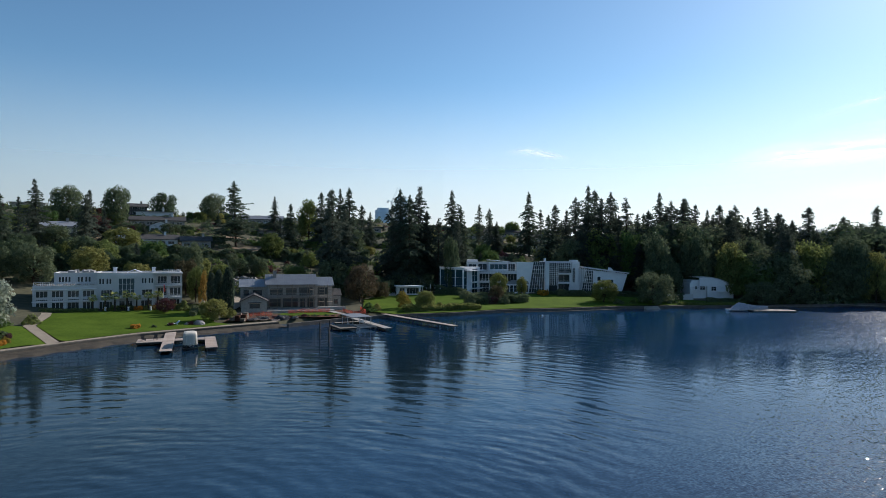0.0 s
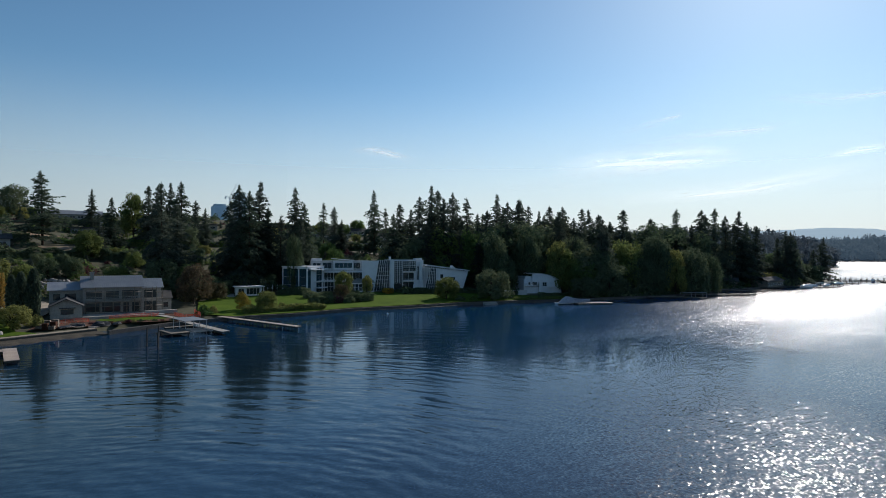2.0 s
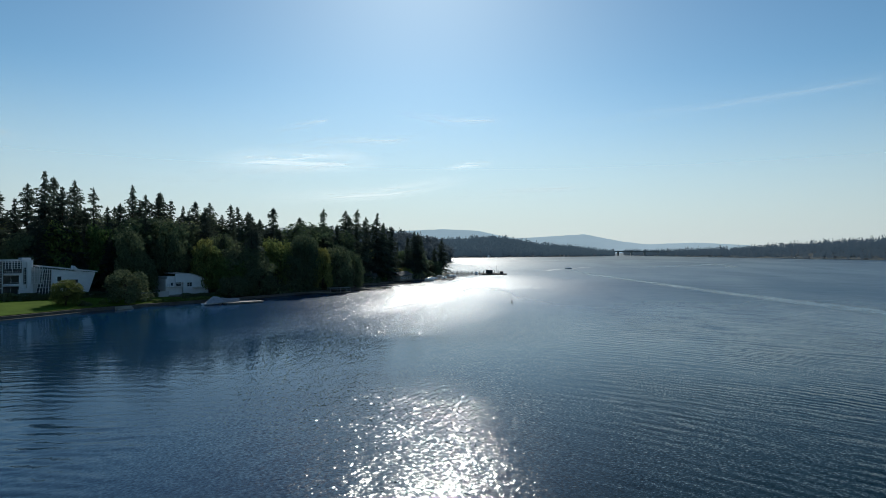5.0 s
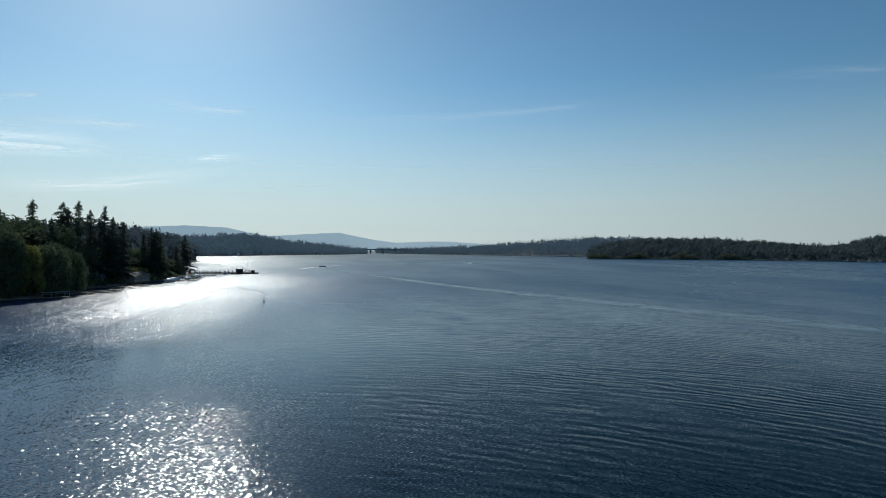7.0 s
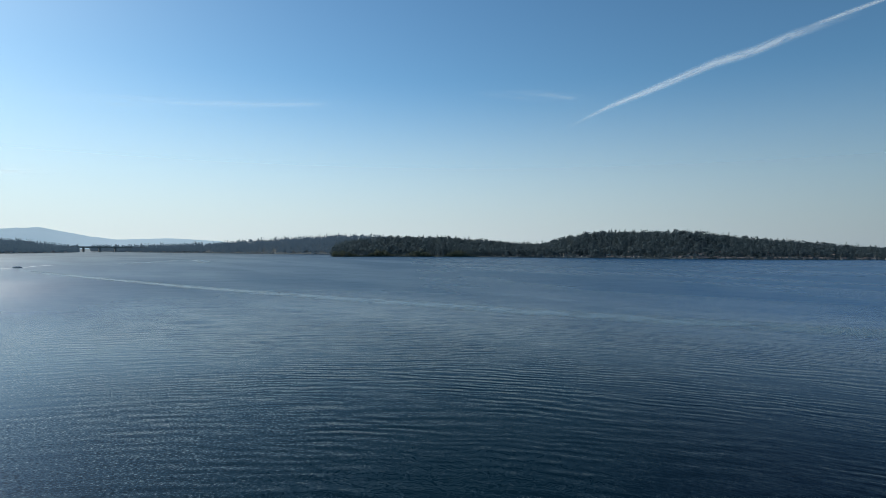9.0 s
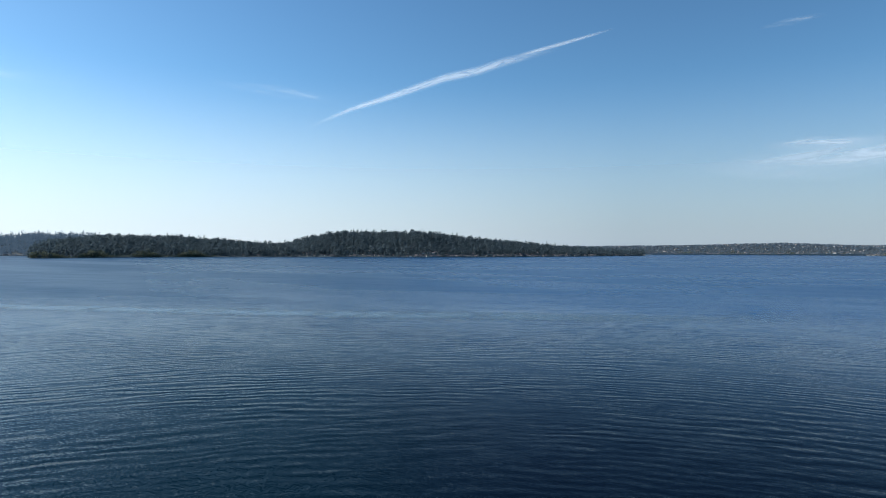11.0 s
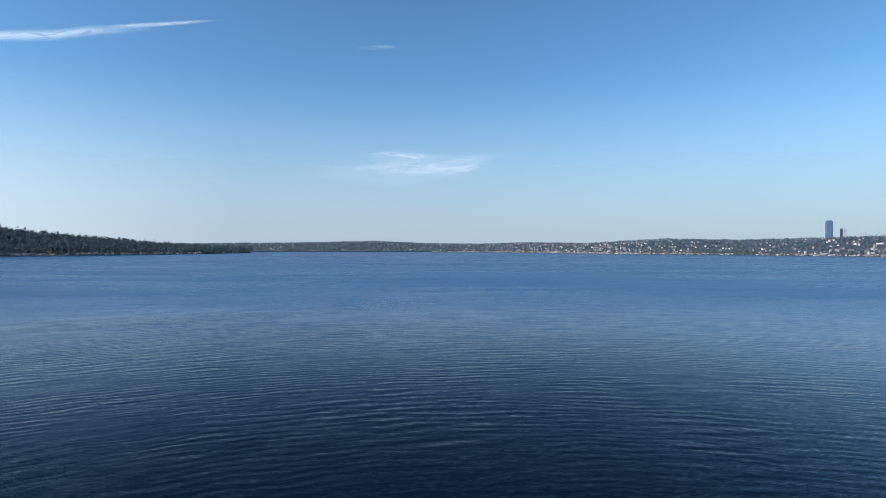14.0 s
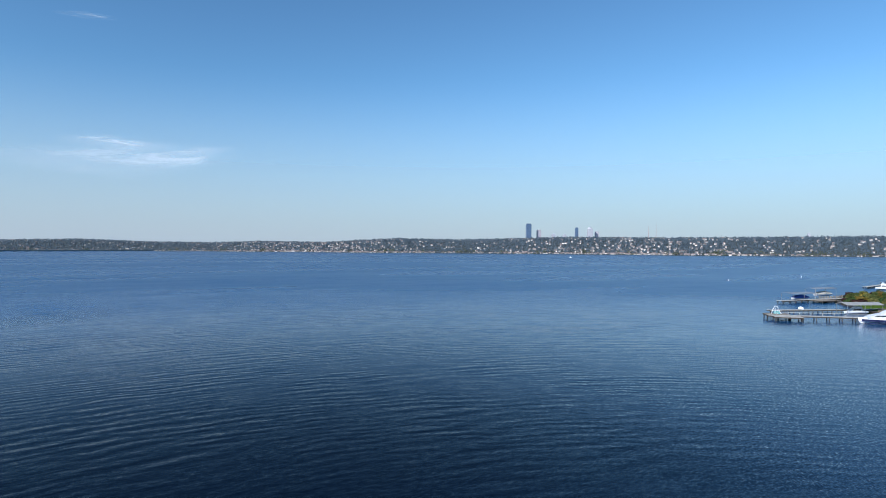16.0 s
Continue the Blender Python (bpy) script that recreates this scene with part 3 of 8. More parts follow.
def far_shore(label, bearings, dists, tops, depth, count, tree=24, broad=0.2, houses=0, house_low=1.0, leaf=None, fringe=0, groups=(), fringe_at=None):
    """A wooded shore: its waterline by bearing and distance, the angle of its skyline, its depth inland."""
    lo, hi = min(bearings), max(bearings)
    order = np.argsort(bearings)
    B, D, E = (np.array(q, float)[order] for q in (bearings, dists, tops))

    def base(az, s):
        d = np.interp(az, B, D) + s * depth
        ridge = EYE + (np.interp(az, B, D) + 0.8 * depth) * math.tan(radians(np.interp(az, B, E))) - tree * 0.85
        z = max(ridge, 0.5) * ease(s / 0.8) ** 0.8 + 0.6
        return (*polar(az, d), z)

    g = Shape()
    cols = [lo + (hi - lo) * i / 90 for i in range(91)]
    for i, a in enumerate(cols):
        g.v += [(*base(a, 0)[:2], -4.0)] + [base(a, s / 8) for s in range(9)]
    g.f = [(i * 10 + j, i * 10 + 10 + j, i * 10 + 11 + j, i * 10 + 1 + j) for i in range(90) for j in range(9)]
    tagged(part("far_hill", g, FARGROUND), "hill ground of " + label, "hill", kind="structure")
    w = FarTrees(count)
    for _ in range(count):
        az, s = rnd.uniform(lo, hi), rnd.random() ** 0.8 * 0.95
        x, y, z = base(az, s)
        h = tree * (rnd.uniform(0.5, 0.86) if rnd.random() < 0.88 else rnd.uniform(0.86, 1.12)) * (0.6 if s < 0.08 else 1)
        if rnd.random() < broad:
            w.crown(x, y, z - 0.5, h * 0.82, h * rnd.uniform(0.3, 0.42), False)
        else:
            w.crown(x, y, z - 0.5, h, h * rnd.uniform(0.2, 0.3), True)
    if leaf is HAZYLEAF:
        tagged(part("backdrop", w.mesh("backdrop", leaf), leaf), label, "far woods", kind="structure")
    else:
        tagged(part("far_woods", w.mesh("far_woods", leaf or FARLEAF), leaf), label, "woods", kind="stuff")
    if fringe:
        w = FarTrees(fringe)
        for _ in range(fringe):
            az = rnd.uniform(*(fringe_at or (lo, hi)))
            x, y, z = base(az, 0.012 + 0.16 * rnd.random() ** 2)
            h = max(rnd.uniform(6, 14) * (0.6 + 0.4 * math.sin(az * 1.7)), 4)
            w.crown(x, y, z - 0.5, h, h * rnd.uniform(0.4, 0.6), False)
        tagged(part("waterside_woods", w.mesh("waterside_woods", FRINGELEAF), FRINGELEAF), "olive and green broad-leaved trees along the far waterline", "woods", kind="stuff")
    if houses:
        a, b = Shape(), Shape()
        for _ in range(houses):
            az = rnd.uniform(lo, hi)
            if groups and rnd.random() < 0.75:
                mid, wide_, _ = rnd.choices(groups, [g[2] for g in groups])[0]
                az = min(max(rnd.gauss(mid, wide_), lo), hi)
            s = (rnd.random() ** 1.4 * 0.9 * house_low if rnd.random() < 0.65 else rnd.random() * 0.05) + 0.012
            x, y, z = base(az, s)
            u, v, h = rnd.uniform(1.5, 3.6) * (2.2 if rnd.random() < 0.06 else 1), rnd.uniform(1.2, 2.4), rnd.uniform(0.9, 1.9)
            z += 3.2 if s > 0.1 else 1
            t = radians(az) + rnd.uniform(-0.5, 0.5)
            cs, sn = math.cos(t), math.sin(t)
            i0 = len(a.v)
            a.box(-u, -v, -3, u, v, h)
            a.v[i0:] = [(x + p * cs - q * sn, y + p * sn + q * cs, z + r) for p, q, r in a.v[i0:]]
            i0 = len(b.v)
            b.prism([(-v - 0.6, h + 0.05), (v + 0.6, h + 0.05), (0, h + rnd.uniform(0.8, 3))], -u - 0.6, u + 0.6)
            b.v[i0:] = [(x + q * cs - p * sn, y + q * sn + p * cs, z + r) for p, q, r in b.v[i0:]]
        tagged(part("far_houses", a, FARHOUSE), "pale house walls among trees on the far hillside", "houses", kind="stuff")
        tagged(part("far_roofs", b, FARROOF), "roofs of houses on the far hillside", "roofs", kind="stuff")


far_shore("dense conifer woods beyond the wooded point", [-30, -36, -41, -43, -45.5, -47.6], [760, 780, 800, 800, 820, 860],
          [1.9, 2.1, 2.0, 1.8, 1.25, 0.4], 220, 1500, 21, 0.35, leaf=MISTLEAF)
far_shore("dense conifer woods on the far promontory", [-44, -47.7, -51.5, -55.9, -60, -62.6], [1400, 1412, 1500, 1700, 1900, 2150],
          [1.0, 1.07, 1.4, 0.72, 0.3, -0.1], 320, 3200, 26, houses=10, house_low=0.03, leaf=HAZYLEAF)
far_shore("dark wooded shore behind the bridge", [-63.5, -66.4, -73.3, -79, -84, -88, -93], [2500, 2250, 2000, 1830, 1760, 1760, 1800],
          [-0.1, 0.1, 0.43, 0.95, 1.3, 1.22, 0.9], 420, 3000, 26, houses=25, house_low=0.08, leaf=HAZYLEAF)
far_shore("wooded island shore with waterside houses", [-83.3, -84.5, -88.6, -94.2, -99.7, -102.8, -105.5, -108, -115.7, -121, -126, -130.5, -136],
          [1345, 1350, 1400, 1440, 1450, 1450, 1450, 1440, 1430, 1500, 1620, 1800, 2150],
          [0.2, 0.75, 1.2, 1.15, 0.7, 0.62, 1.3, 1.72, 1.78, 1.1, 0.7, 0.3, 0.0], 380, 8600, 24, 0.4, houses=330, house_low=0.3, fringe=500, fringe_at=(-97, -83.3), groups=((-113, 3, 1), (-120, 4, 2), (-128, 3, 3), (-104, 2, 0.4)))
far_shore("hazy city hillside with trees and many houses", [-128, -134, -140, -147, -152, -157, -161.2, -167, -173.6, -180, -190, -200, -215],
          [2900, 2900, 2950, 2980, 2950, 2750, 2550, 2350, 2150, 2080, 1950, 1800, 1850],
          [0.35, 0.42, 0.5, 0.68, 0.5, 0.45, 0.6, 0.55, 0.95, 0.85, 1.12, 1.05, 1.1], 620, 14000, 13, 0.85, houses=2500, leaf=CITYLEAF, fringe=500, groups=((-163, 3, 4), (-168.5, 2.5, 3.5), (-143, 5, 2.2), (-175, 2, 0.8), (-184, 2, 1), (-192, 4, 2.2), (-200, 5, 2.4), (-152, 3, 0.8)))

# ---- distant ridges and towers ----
# Pale blue base colour and emission paint the haze over the far ridges
HAZE = varied("hazed_mountain", (0.2, 0.26, 0.3), (0.24, 0.3, 0.35), 0.002, 0.01, 1.0, bump=0)
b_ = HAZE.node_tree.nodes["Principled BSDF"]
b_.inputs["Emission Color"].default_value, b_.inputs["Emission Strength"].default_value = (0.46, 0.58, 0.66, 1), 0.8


def ridge(label, bearings, tops, dist):
    s = Shape()
    n = 120
    az = np.linspace(bearings[0], bearings[-1], n)
    el = np.interp(-az, [-b for b in bearings], tops)
    for i, (a, e) in enumerate(zip(az, el)):
        wob = 2.5 * noise.noise((i * 0.35, dist, 0)) + 1.0 * noise.noise((i * 1.3, dist, 4))
        z = EYE + dist * math.tan(radians(e)) + wob
        x, y = polar(a, dist)
        u, v = polar(a, dist - 260)
        s.v += [(u, v, -1), ((x + u) / 2, (y + v) / 2, z * 0.55), (x, y, z)]
    s.f = [(3 * i + j, 3 * i + 3 + j, 3 * i + 4 + j, 3 * i + 1 + j) for i in range(n - 1) for j in (0, 1)]
    tagged(part("backdrop", s, HAZE, smooth=True), label, "mountains", kind="structure")


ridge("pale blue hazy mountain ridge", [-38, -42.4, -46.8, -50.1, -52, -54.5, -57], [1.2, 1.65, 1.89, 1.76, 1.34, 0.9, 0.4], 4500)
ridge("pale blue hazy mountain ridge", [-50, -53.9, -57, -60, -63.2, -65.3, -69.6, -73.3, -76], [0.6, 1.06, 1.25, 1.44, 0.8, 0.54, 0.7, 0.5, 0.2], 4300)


# ---- pale haze low in the sky: an added self-lit sheet far behind the hills ----
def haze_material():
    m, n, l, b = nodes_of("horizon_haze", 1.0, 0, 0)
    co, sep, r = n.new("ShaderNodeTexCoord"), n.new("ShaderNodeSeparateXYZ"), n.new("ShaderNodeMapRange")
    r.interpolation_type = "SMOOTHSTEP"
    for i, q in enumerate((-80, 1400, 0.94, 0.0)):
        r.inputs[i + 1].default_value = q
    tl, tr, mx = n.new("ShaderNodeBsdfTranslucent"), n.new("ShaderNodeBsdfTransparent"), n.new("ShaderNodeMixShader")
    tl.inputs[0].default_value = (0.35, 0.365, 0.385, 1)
    # Constant emission makes the haze sheet glow evenly all round
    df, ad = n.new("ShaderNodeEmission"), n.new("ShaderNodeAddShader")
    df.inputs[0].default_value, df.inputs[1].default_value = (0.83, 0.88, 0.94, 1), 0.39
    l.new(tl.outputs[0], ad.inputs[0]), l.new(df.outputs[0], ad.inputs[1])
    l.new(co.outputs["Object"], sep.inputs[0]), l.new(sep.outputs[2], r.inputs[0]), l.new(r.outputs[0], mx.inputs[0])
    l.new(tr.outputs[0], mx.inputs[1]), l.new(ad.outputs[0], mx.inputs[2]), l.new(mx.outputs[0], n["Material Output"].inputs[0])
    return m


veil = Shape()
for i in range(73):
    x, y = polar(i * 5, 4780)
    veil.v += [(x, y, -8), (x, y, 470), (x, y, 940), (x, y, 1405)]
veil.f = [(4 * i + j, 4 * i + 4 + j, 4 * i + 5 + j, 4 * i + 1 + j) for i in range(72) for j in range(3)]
tagged(part("backdrop", veil, haze_material(), smooth=True), "self-lit sheet of pale haze along the horizon", "sky", kind="structure")


# ---- trees ----
def conifer(seed, mat, spread=0.2, thin=0.0, droop=0.35, taper=0.8, base=0.08, label="tall dark conifer"):
    """A conifer 1 m tall: tapered trunk, uneven boughs in loose storeys, each a flat spray of needle clumps."""
    rs = np.random.RandomState(seed)
    t = thing("conifer_tree", Matrix(), label, "tree", "shoreline conifers")
    lean = rs.uniform(-0.025, 0.025, 2)
    trunk = Shape().tube((0, 0, -0.04), (lean[0] * 0.5, lean[1] * 0.5, 0.5), 0.014, 0.008, 6, caps=False).tube((lean[0] * 0.5, lean[1] * 0.5, 0.5), (lean[0], lean[1], 0.99), 0.008, 0.0015, 5, caps=False)
    C, S, A = [], [], []
    z, phase = base, rs.uniform(0, 6.28, 4)
    while z < 0.975:
        k = 1 - z
        prof = min(1.0, k / 0.78) ** taper * (0.8 + 0.2 * math.sin(z * 23 + phase[0]) + 0.12 * math.sin(z * 51 + phase[1]))
        for i in range(3 + int(rs.rand() * 3)):
            if rs.rand() < thin * (0.4 + k):
                continue
            a = rs.uniform(0, 6.283)
            reach = spread * prof * rs.uniform(0.45, 1.18) * (1 + 0.22 * math.sin(a + phase[2]) * k) + 0.008
            out = np.array([math.cos(a), math.sin(a), 0])
            perp = np.array([-out[1], out[0], 0])
            rise = rs.uniform(-0.15, 0.25) + 0.5 * (1 - k) ** 2
            root = np.array([lean[0] * z, lean[1] * z, z + rs.normal() * 0.006])
            n = max(4, int(reach / 0.0036))
            f = rs.rand(n) ** 0.75
            wide = (0.25 * reach + 0.004) * np.sqrt(np.clip(1.15 - f, 0.08, 1))
            P = root + out * (reach * f)[:, None] + perp * (rs.normal(size=n) * wide * 0.6)[:, None]
            P[:, 2] += reach * (rise * f - droop * f * f) + rs.normal(size=n) * 0.004 - 0.006 * rs.rand(n) * (0.3 + k)
            C.append(P), S.append(rs.uniform(0.010, 0.021, n) * (0.45 + 0.6 * k))
            A.append(out * 0.9 + perp * rs.normal(size=(n, 1)) * 0.6 + np.array([0, 0, -0.15]) - np.array([0, 0, 0.9]) * (rs.rand(n, 1) < 0.3))
            if reach > 0.09 and i % 2 == 0:
                trunk.tube(tuple(root), tuple(root + out * reach * 0.75 + np.array([0, 0, reach * 0.75 * (rise - droop * 0.75)])), 0.0026, 0.001, 3, caps=False)
        z += rs.uniform(0.010, 0.03) * (0.4 + 0.75 * k)
    tip = np.linspace(0.95, 1.0, 16)
    C.append(np.stack([lean[0] * tip, lean[1] * tip, tip], 1)), S.append(0.0075 * (1.5 - np.linspace(0, 1, 16)))
    A.append(np.tile([0, 0, 1.3], (16, 1)) + rs.normal(size=(16, 3)) * 0.3)
    part("trunk", trunk, BARK, t)
    part("crown", leaf_mesh("crown", np.concatenate(C), np.concatenate(S), mat, np.concatenate(A), None, rs, 0.6), mat, t)
    return t


def broadleaf(seed, mat, label, lobes=26, count=6200, wide=0.5, low=0.04, leaf=0.027, name="broadleaf_tree"):
    """A round-crowned tree 1 m tall and about 2*wide across: trunk, limbs and uneven lobes of leaf clumps."""
    rs = np.random.RandomState(seed)
    t = thing(name, Matrix(), label, "tree", "broad-leaved trees")
    trunk = Shape().tube((0, 0, -0.04), (0.01, 0, 0.35), 0.028, 0.02, 7)
    C, S, N = [], [], []
    for i in range(lobes):
        a, zc = i * 2.4 + rs.rand(), low + 0.1 + (0.76 - low) * ((i + rs.rand()) / lobes) ** 0.9
        r0 = wide * 0.72 * math.sqrt(max(0.05, 1 - ((zc - 0.46) / 0.56) ** 2)) * rs.uniform(0.72, 1.08)
        c = np.array([math.cos(a) * r0, math.sin(a) * r0, zc])
        if i >= lobes - 2:
            c = np.array([rs.normal() * 0.08, rs.normal() * 0.08, 0.82])
        rad = np.array([wide * 0.36, wide * 0.36, 0.15]) * rs.uniform(0.6, 1.25)
        trunk.tube((0.01, 0, 0.3 * zc + 0.08), tuple(c * np.array([0.8, 0.8, 0.95])), 0.012, 0.004, 5, caps=False)
        n = int(count / lobes * (rad[0] / (wide * 0.36)) ** 1.5)
        d = rs.normal(size=(n, 3))
        d /= np.linalg.norm(d, axis=1)[:, None]
        q = c + d * rad * rs.uniform(0.45, 1.06, (n, 1)) ** 0.5
        q += rs.normal(size=(n, 3)) * 0.012
        C.append(q), S.append(rs.uniform(0.55, 1.25, n) * leaf), N.append(d + np.array([0, 0, 0.35]))
    C, S, N = np.concatenate(C), np.concatenate(S), np.concatenate(N)
    keep = C[:, 2] > low * (0.6 + rs.rand(len(C)))
    C[:, 2] *= 1.0 / max(C[:, 2].max(), 1)
    part("trunk", trunk, BARK, t)
    part("crown", leaf_mesh("crown", C[keep], S[keep], mat, None, N[keep], rs, 0.62), mat, t)
    return t


def columnar(seed, mat, label):
    rs = np.random.RandomState(seed)
    t = thing("cypress_tree", Matrix(), label, "tree")
    n = 1500
    zz = rs.rand(n) ** 0.9
    r = 0.115 * np.sqrt(np.clip(np.sin(np.clip(zz * 0.93 + 0.07, 0, 1) * math.pi), 0, 1)) * rs.uniform(0.75, 1.08, n)
    a = rs.rand(n) * 6.283
    C = np.stack([np.cos(a) * r, np.sin(a) * r, 0.02 + zz * 0.98], 1)
    aim = np.stack([np.cos(a) * 0.3, np.sin(a) * 0.3, np.ones(n) * 1.5], 1)
    part("trunk", Shape().tube((0, 0, -0.05), (0, 0, 0.85), 0.02, 0.004, 6), BARK, t)
    part("crown", leaf_mesh("crown", C, rs.uniform(0.02, 0.045, n), mat, aim, None, rs, 0.7), mat, t)
    return t


def shrub(seed, mat, label, name="shrub", count=700, flat=0.75, leaf=0.07):
    """A low bush about 1 m across, stems and leaf clumps."""
    rs = np.random.RandomState(seed)
    t = thing(name, Matrix(), label, "shrub", "garden shrubs")
    d = rs.normal(size=(count, 3))
    d /= np.linalg.norm(d, axis=1)[:, None]
    d[:, 2] = np.abs(d[:, 2])
    bump_r = 1 + 0.25 * np.sin(d[:, 0] * 5 + seed) * np.cos(d[:, 1] * 4) + 0.15 * np.sin(d[:, 2] * 7 + seed)
    C = d * np.array([0.5, 0.5, flat]) * bump_r[:, None] * rs.uniform(0.6, 1.0, (count, 1)) ** 0.5
    st = Shape()
    for i in range(5):
        a = i * 1.3
        st.tube((0, 0, -0.05), (math.cos(a) * 0.3, math.sin(a) * 0.3, flat * 0.6), 0.02, 0.008, 4, caps=False)
    part("stem", st, BARK, t)
    part("crown", leaf_mesh("crown", C, rs.uniform(0.6, 1.2, count) * leaf, mat, None, d, rs, 0.8), mat, t)
    return t


DARK_FIR = "tall dark fir tree with drooping limbs"
CONIFERS = [conifer(11, CONIFER, 0.27, 0.04, 0.35, 0.9, label=DARK_FIR), conifer(12, CONIFER, 0.235, 0.08, 0.3, 0.8, label=DARK_FIR),
            conifer(13, CEDAR, 0.3, 0.08, 0.5, 0.95, label="broad dark green cedar tree"), conifer(14, CONIFER, 0.225, 0.1, 0.4, 0.85, label=DARK_FIR),
            conifer(15, CEDAR, 0.36, 0.22, 0.1, 1.0, label="broad spreading dark green cedar"), conifer(16, CONIFER, 0.19, 0.45, 0.45, 0.65, 0.2, label="sparse dark fir tree with gaps"),
            conifer(17, CONIFER, 0.27, 0.16, 0.42, 0.72, 0.1, label="tall ragged dark fir tree"), conifer(18, CONIFER, 0.255, 0.02, 0.3, 0.82, label=DARK_FIR)]
ROUNDS = [broadleaf(21, BROAD, "round-crowned green broad-leaved tree"), broadleaf(22, BROAD, "round-crowned green broad-leaved tree", 30, wide=0.42),
          broadleaf(23, OLIVE, "olive-green broad-leaved garden tree", 22, wide=0.46), broadleaf(24, HEDGE, "dark green broad-leaved tree", 30, wide=0.48, low=0.0)]
GOLDEN = broadleaf(25, GOLD, "golden yellow autumn leaved tree", 14, 3600, 0.42)
RUSSETS = broadleaf(29, RUSSET, "dull brown-green autumn leaved tree", 20, 5200, 0.5)
PLUM = broadleaf(26, PURPLE, "dark purple-leaved plum tree", 16, 3600, 0.5)
WILLOW = broadleaf(27, SILVER, "silver-green willow tree on the shore", 24, 6000, 0.5, 0.03, 0.028)
CYPRESS = columnar(28, CEDAR, "dark green narrow cypress tree")
SHRUBS = [shrub(31, HEDGE, "dark green rounded garden shrub"), shrub(32, BROAD, "fresh green rounded shrub"), shrub(33, OLIVE, "loose olive-green leafy shrub")]
SHRUBS_C = [shrub(34, GOLD, "yellow autumn leaved shrub"), shrub(35, PURPLE, "dark red-leaved rounded shrub"), shrub(36, ORANGE, "orange autumn leaved shrub")]
FIRST = set()


def plant(kind, x, y, h, w=None, z=None):
    """Set a copy of a plant at its place, h metres tall (w: across, as a factor)."""
    z = ground_z(x, y) if z is None else z
    w = w or 1.0
    m = pose(x, y, z - 0.1, 0, 0, rnd.uniform(0, 360)) @ Matrix.Diagonal((h * w, h * w, h, 1))
    if kind.name not in FIRST:
        FIRST.add(kind.name)
        kind.matrix_world = m
        return kind
    ob = copy_thing(kind, Matrix())
    ob.matrix_world = m
    return ob


def tall(rows, kinds):
    """Trees by bearing, distance and the angle of the tip above the level of the eye."""
    for i, (az, d, el) in enumerate(rows):
        x, y = polar(az, d)
        z = ground_z(x, y)
        h = EYE + d * math.tan(radians(el)) - z
        plant(CONIFERS[kinds[i % len(kinds)]], x, y, max(h, 6) * 1.01, rnd.uniform(0.9, 1.2) * (1.25 if h < 18 else 1), z)


def domes(rows, kinds):
    """Round trees by bearing, distance, angle of the top and width in metres."""
    for i, (az, d, el, w) in enumerate(rows):
        x, y = polar(az, d)
        z = ground_z(x, y)
        h = max(EYE + d * math.tan(radians(el)) - z, 3)
        plant(ROUNDS[kinds[i % len(kinds)]], x, y, h, w / h * rnd.uniform(0.9, 1.15), z)


tall_north = [(33.9, 262, 5.34), (36.2, 240, 4.28), (35.0, 250, 3.96), (30.3, 285, 4.76), (30.6, 270, 4.29), (15.6, 360, 4.80), (14.2, 300, 4.18), (15.0, 280, 2.87), (11.4, 320, 5.28), (10.7, 300, 5.41), (9.6, 330, 5.59), (8.8, 320, 5.76), (10.3, 232, 5.62), (9.1, 240, 3.76), (7.7, 340, 4.21), (6.9, 320, 3.53), (31.4, 250, 1.74), (29.2, 300, 3.10), (26.3, 300, 2.11)]
tall_middle = [(4.0, 248, 5.69), (2.5, 252, 6.02), (3.2, 240, 5.17), (1.5, 250, 3.75), (0.5, 245, 3.07), (4.7, 255, 4.25), (-0.8, 262, 5.63), (-1.6, 258, 4.20), (-1.3, 252, 3.08), (-3.4, 335, 4.31), (-4.4, 330, 3.94), (-5.0, 330, 2.72), (-8.1, 330, 5.51), (-10.5, 300, 4.29), (-9.2, 310, 3.83), (-12.3, 320, 4.95), (-11.4, 290, 3.76), (-9.8, 280, 3.35)]
tall_south = [(-13.5, 282, 5.97), (-14.1, 290, 5.60), (-15.4, 300, 5.37), (-14.7, 276, 4.87), (-16.9, 290, 4.88), (-17.8, 285, 3.39), (-19.6, 300, 5.23), (-18.8, 290, 3.68), (-20.6, 300, 4.45), (-21.5, 295, 4.63), (-21.9, 305, 4.72), (-22.7, 300, 4.11), (-23.5, 300, 3.60), (-24.5, 310, 4.07), (-25.8, 312, 3.98), (-25.3, 305, 3.56), (-24.0, 300, 3.30), (-27.5, 312, 3.84), (-28.3, 318, 3.68), (-28.9, 320, 3.29), (-26.8, 310, 2.96), (-29.9, 330, 2.62)]
tall_point = [(-31.1, 318, 3.70), (-29.0, 322, 3.16), (-30.0, 326, 2.63), (-35.5, 335, 3.66), (-33.5, 330, 2.86), (-34.6, 330, 2.22), (-37.6, 352, 3.55), (-38.6, 350, 3.70), (-38.0, 345, 2.97), (-40.4, 362, 3.38), (-39.6, 358, 3.01), (-41.1, 368, 2.48), (-41.9, 376, 2.12), (-44.0, 400, 1.69), (-44.4, 404, 1.59), (-44.8, 402, 0.97), (-43.5, 392, 1.17), (-46.6, 455, 1.12), (-46.0, 450, 0.14)]
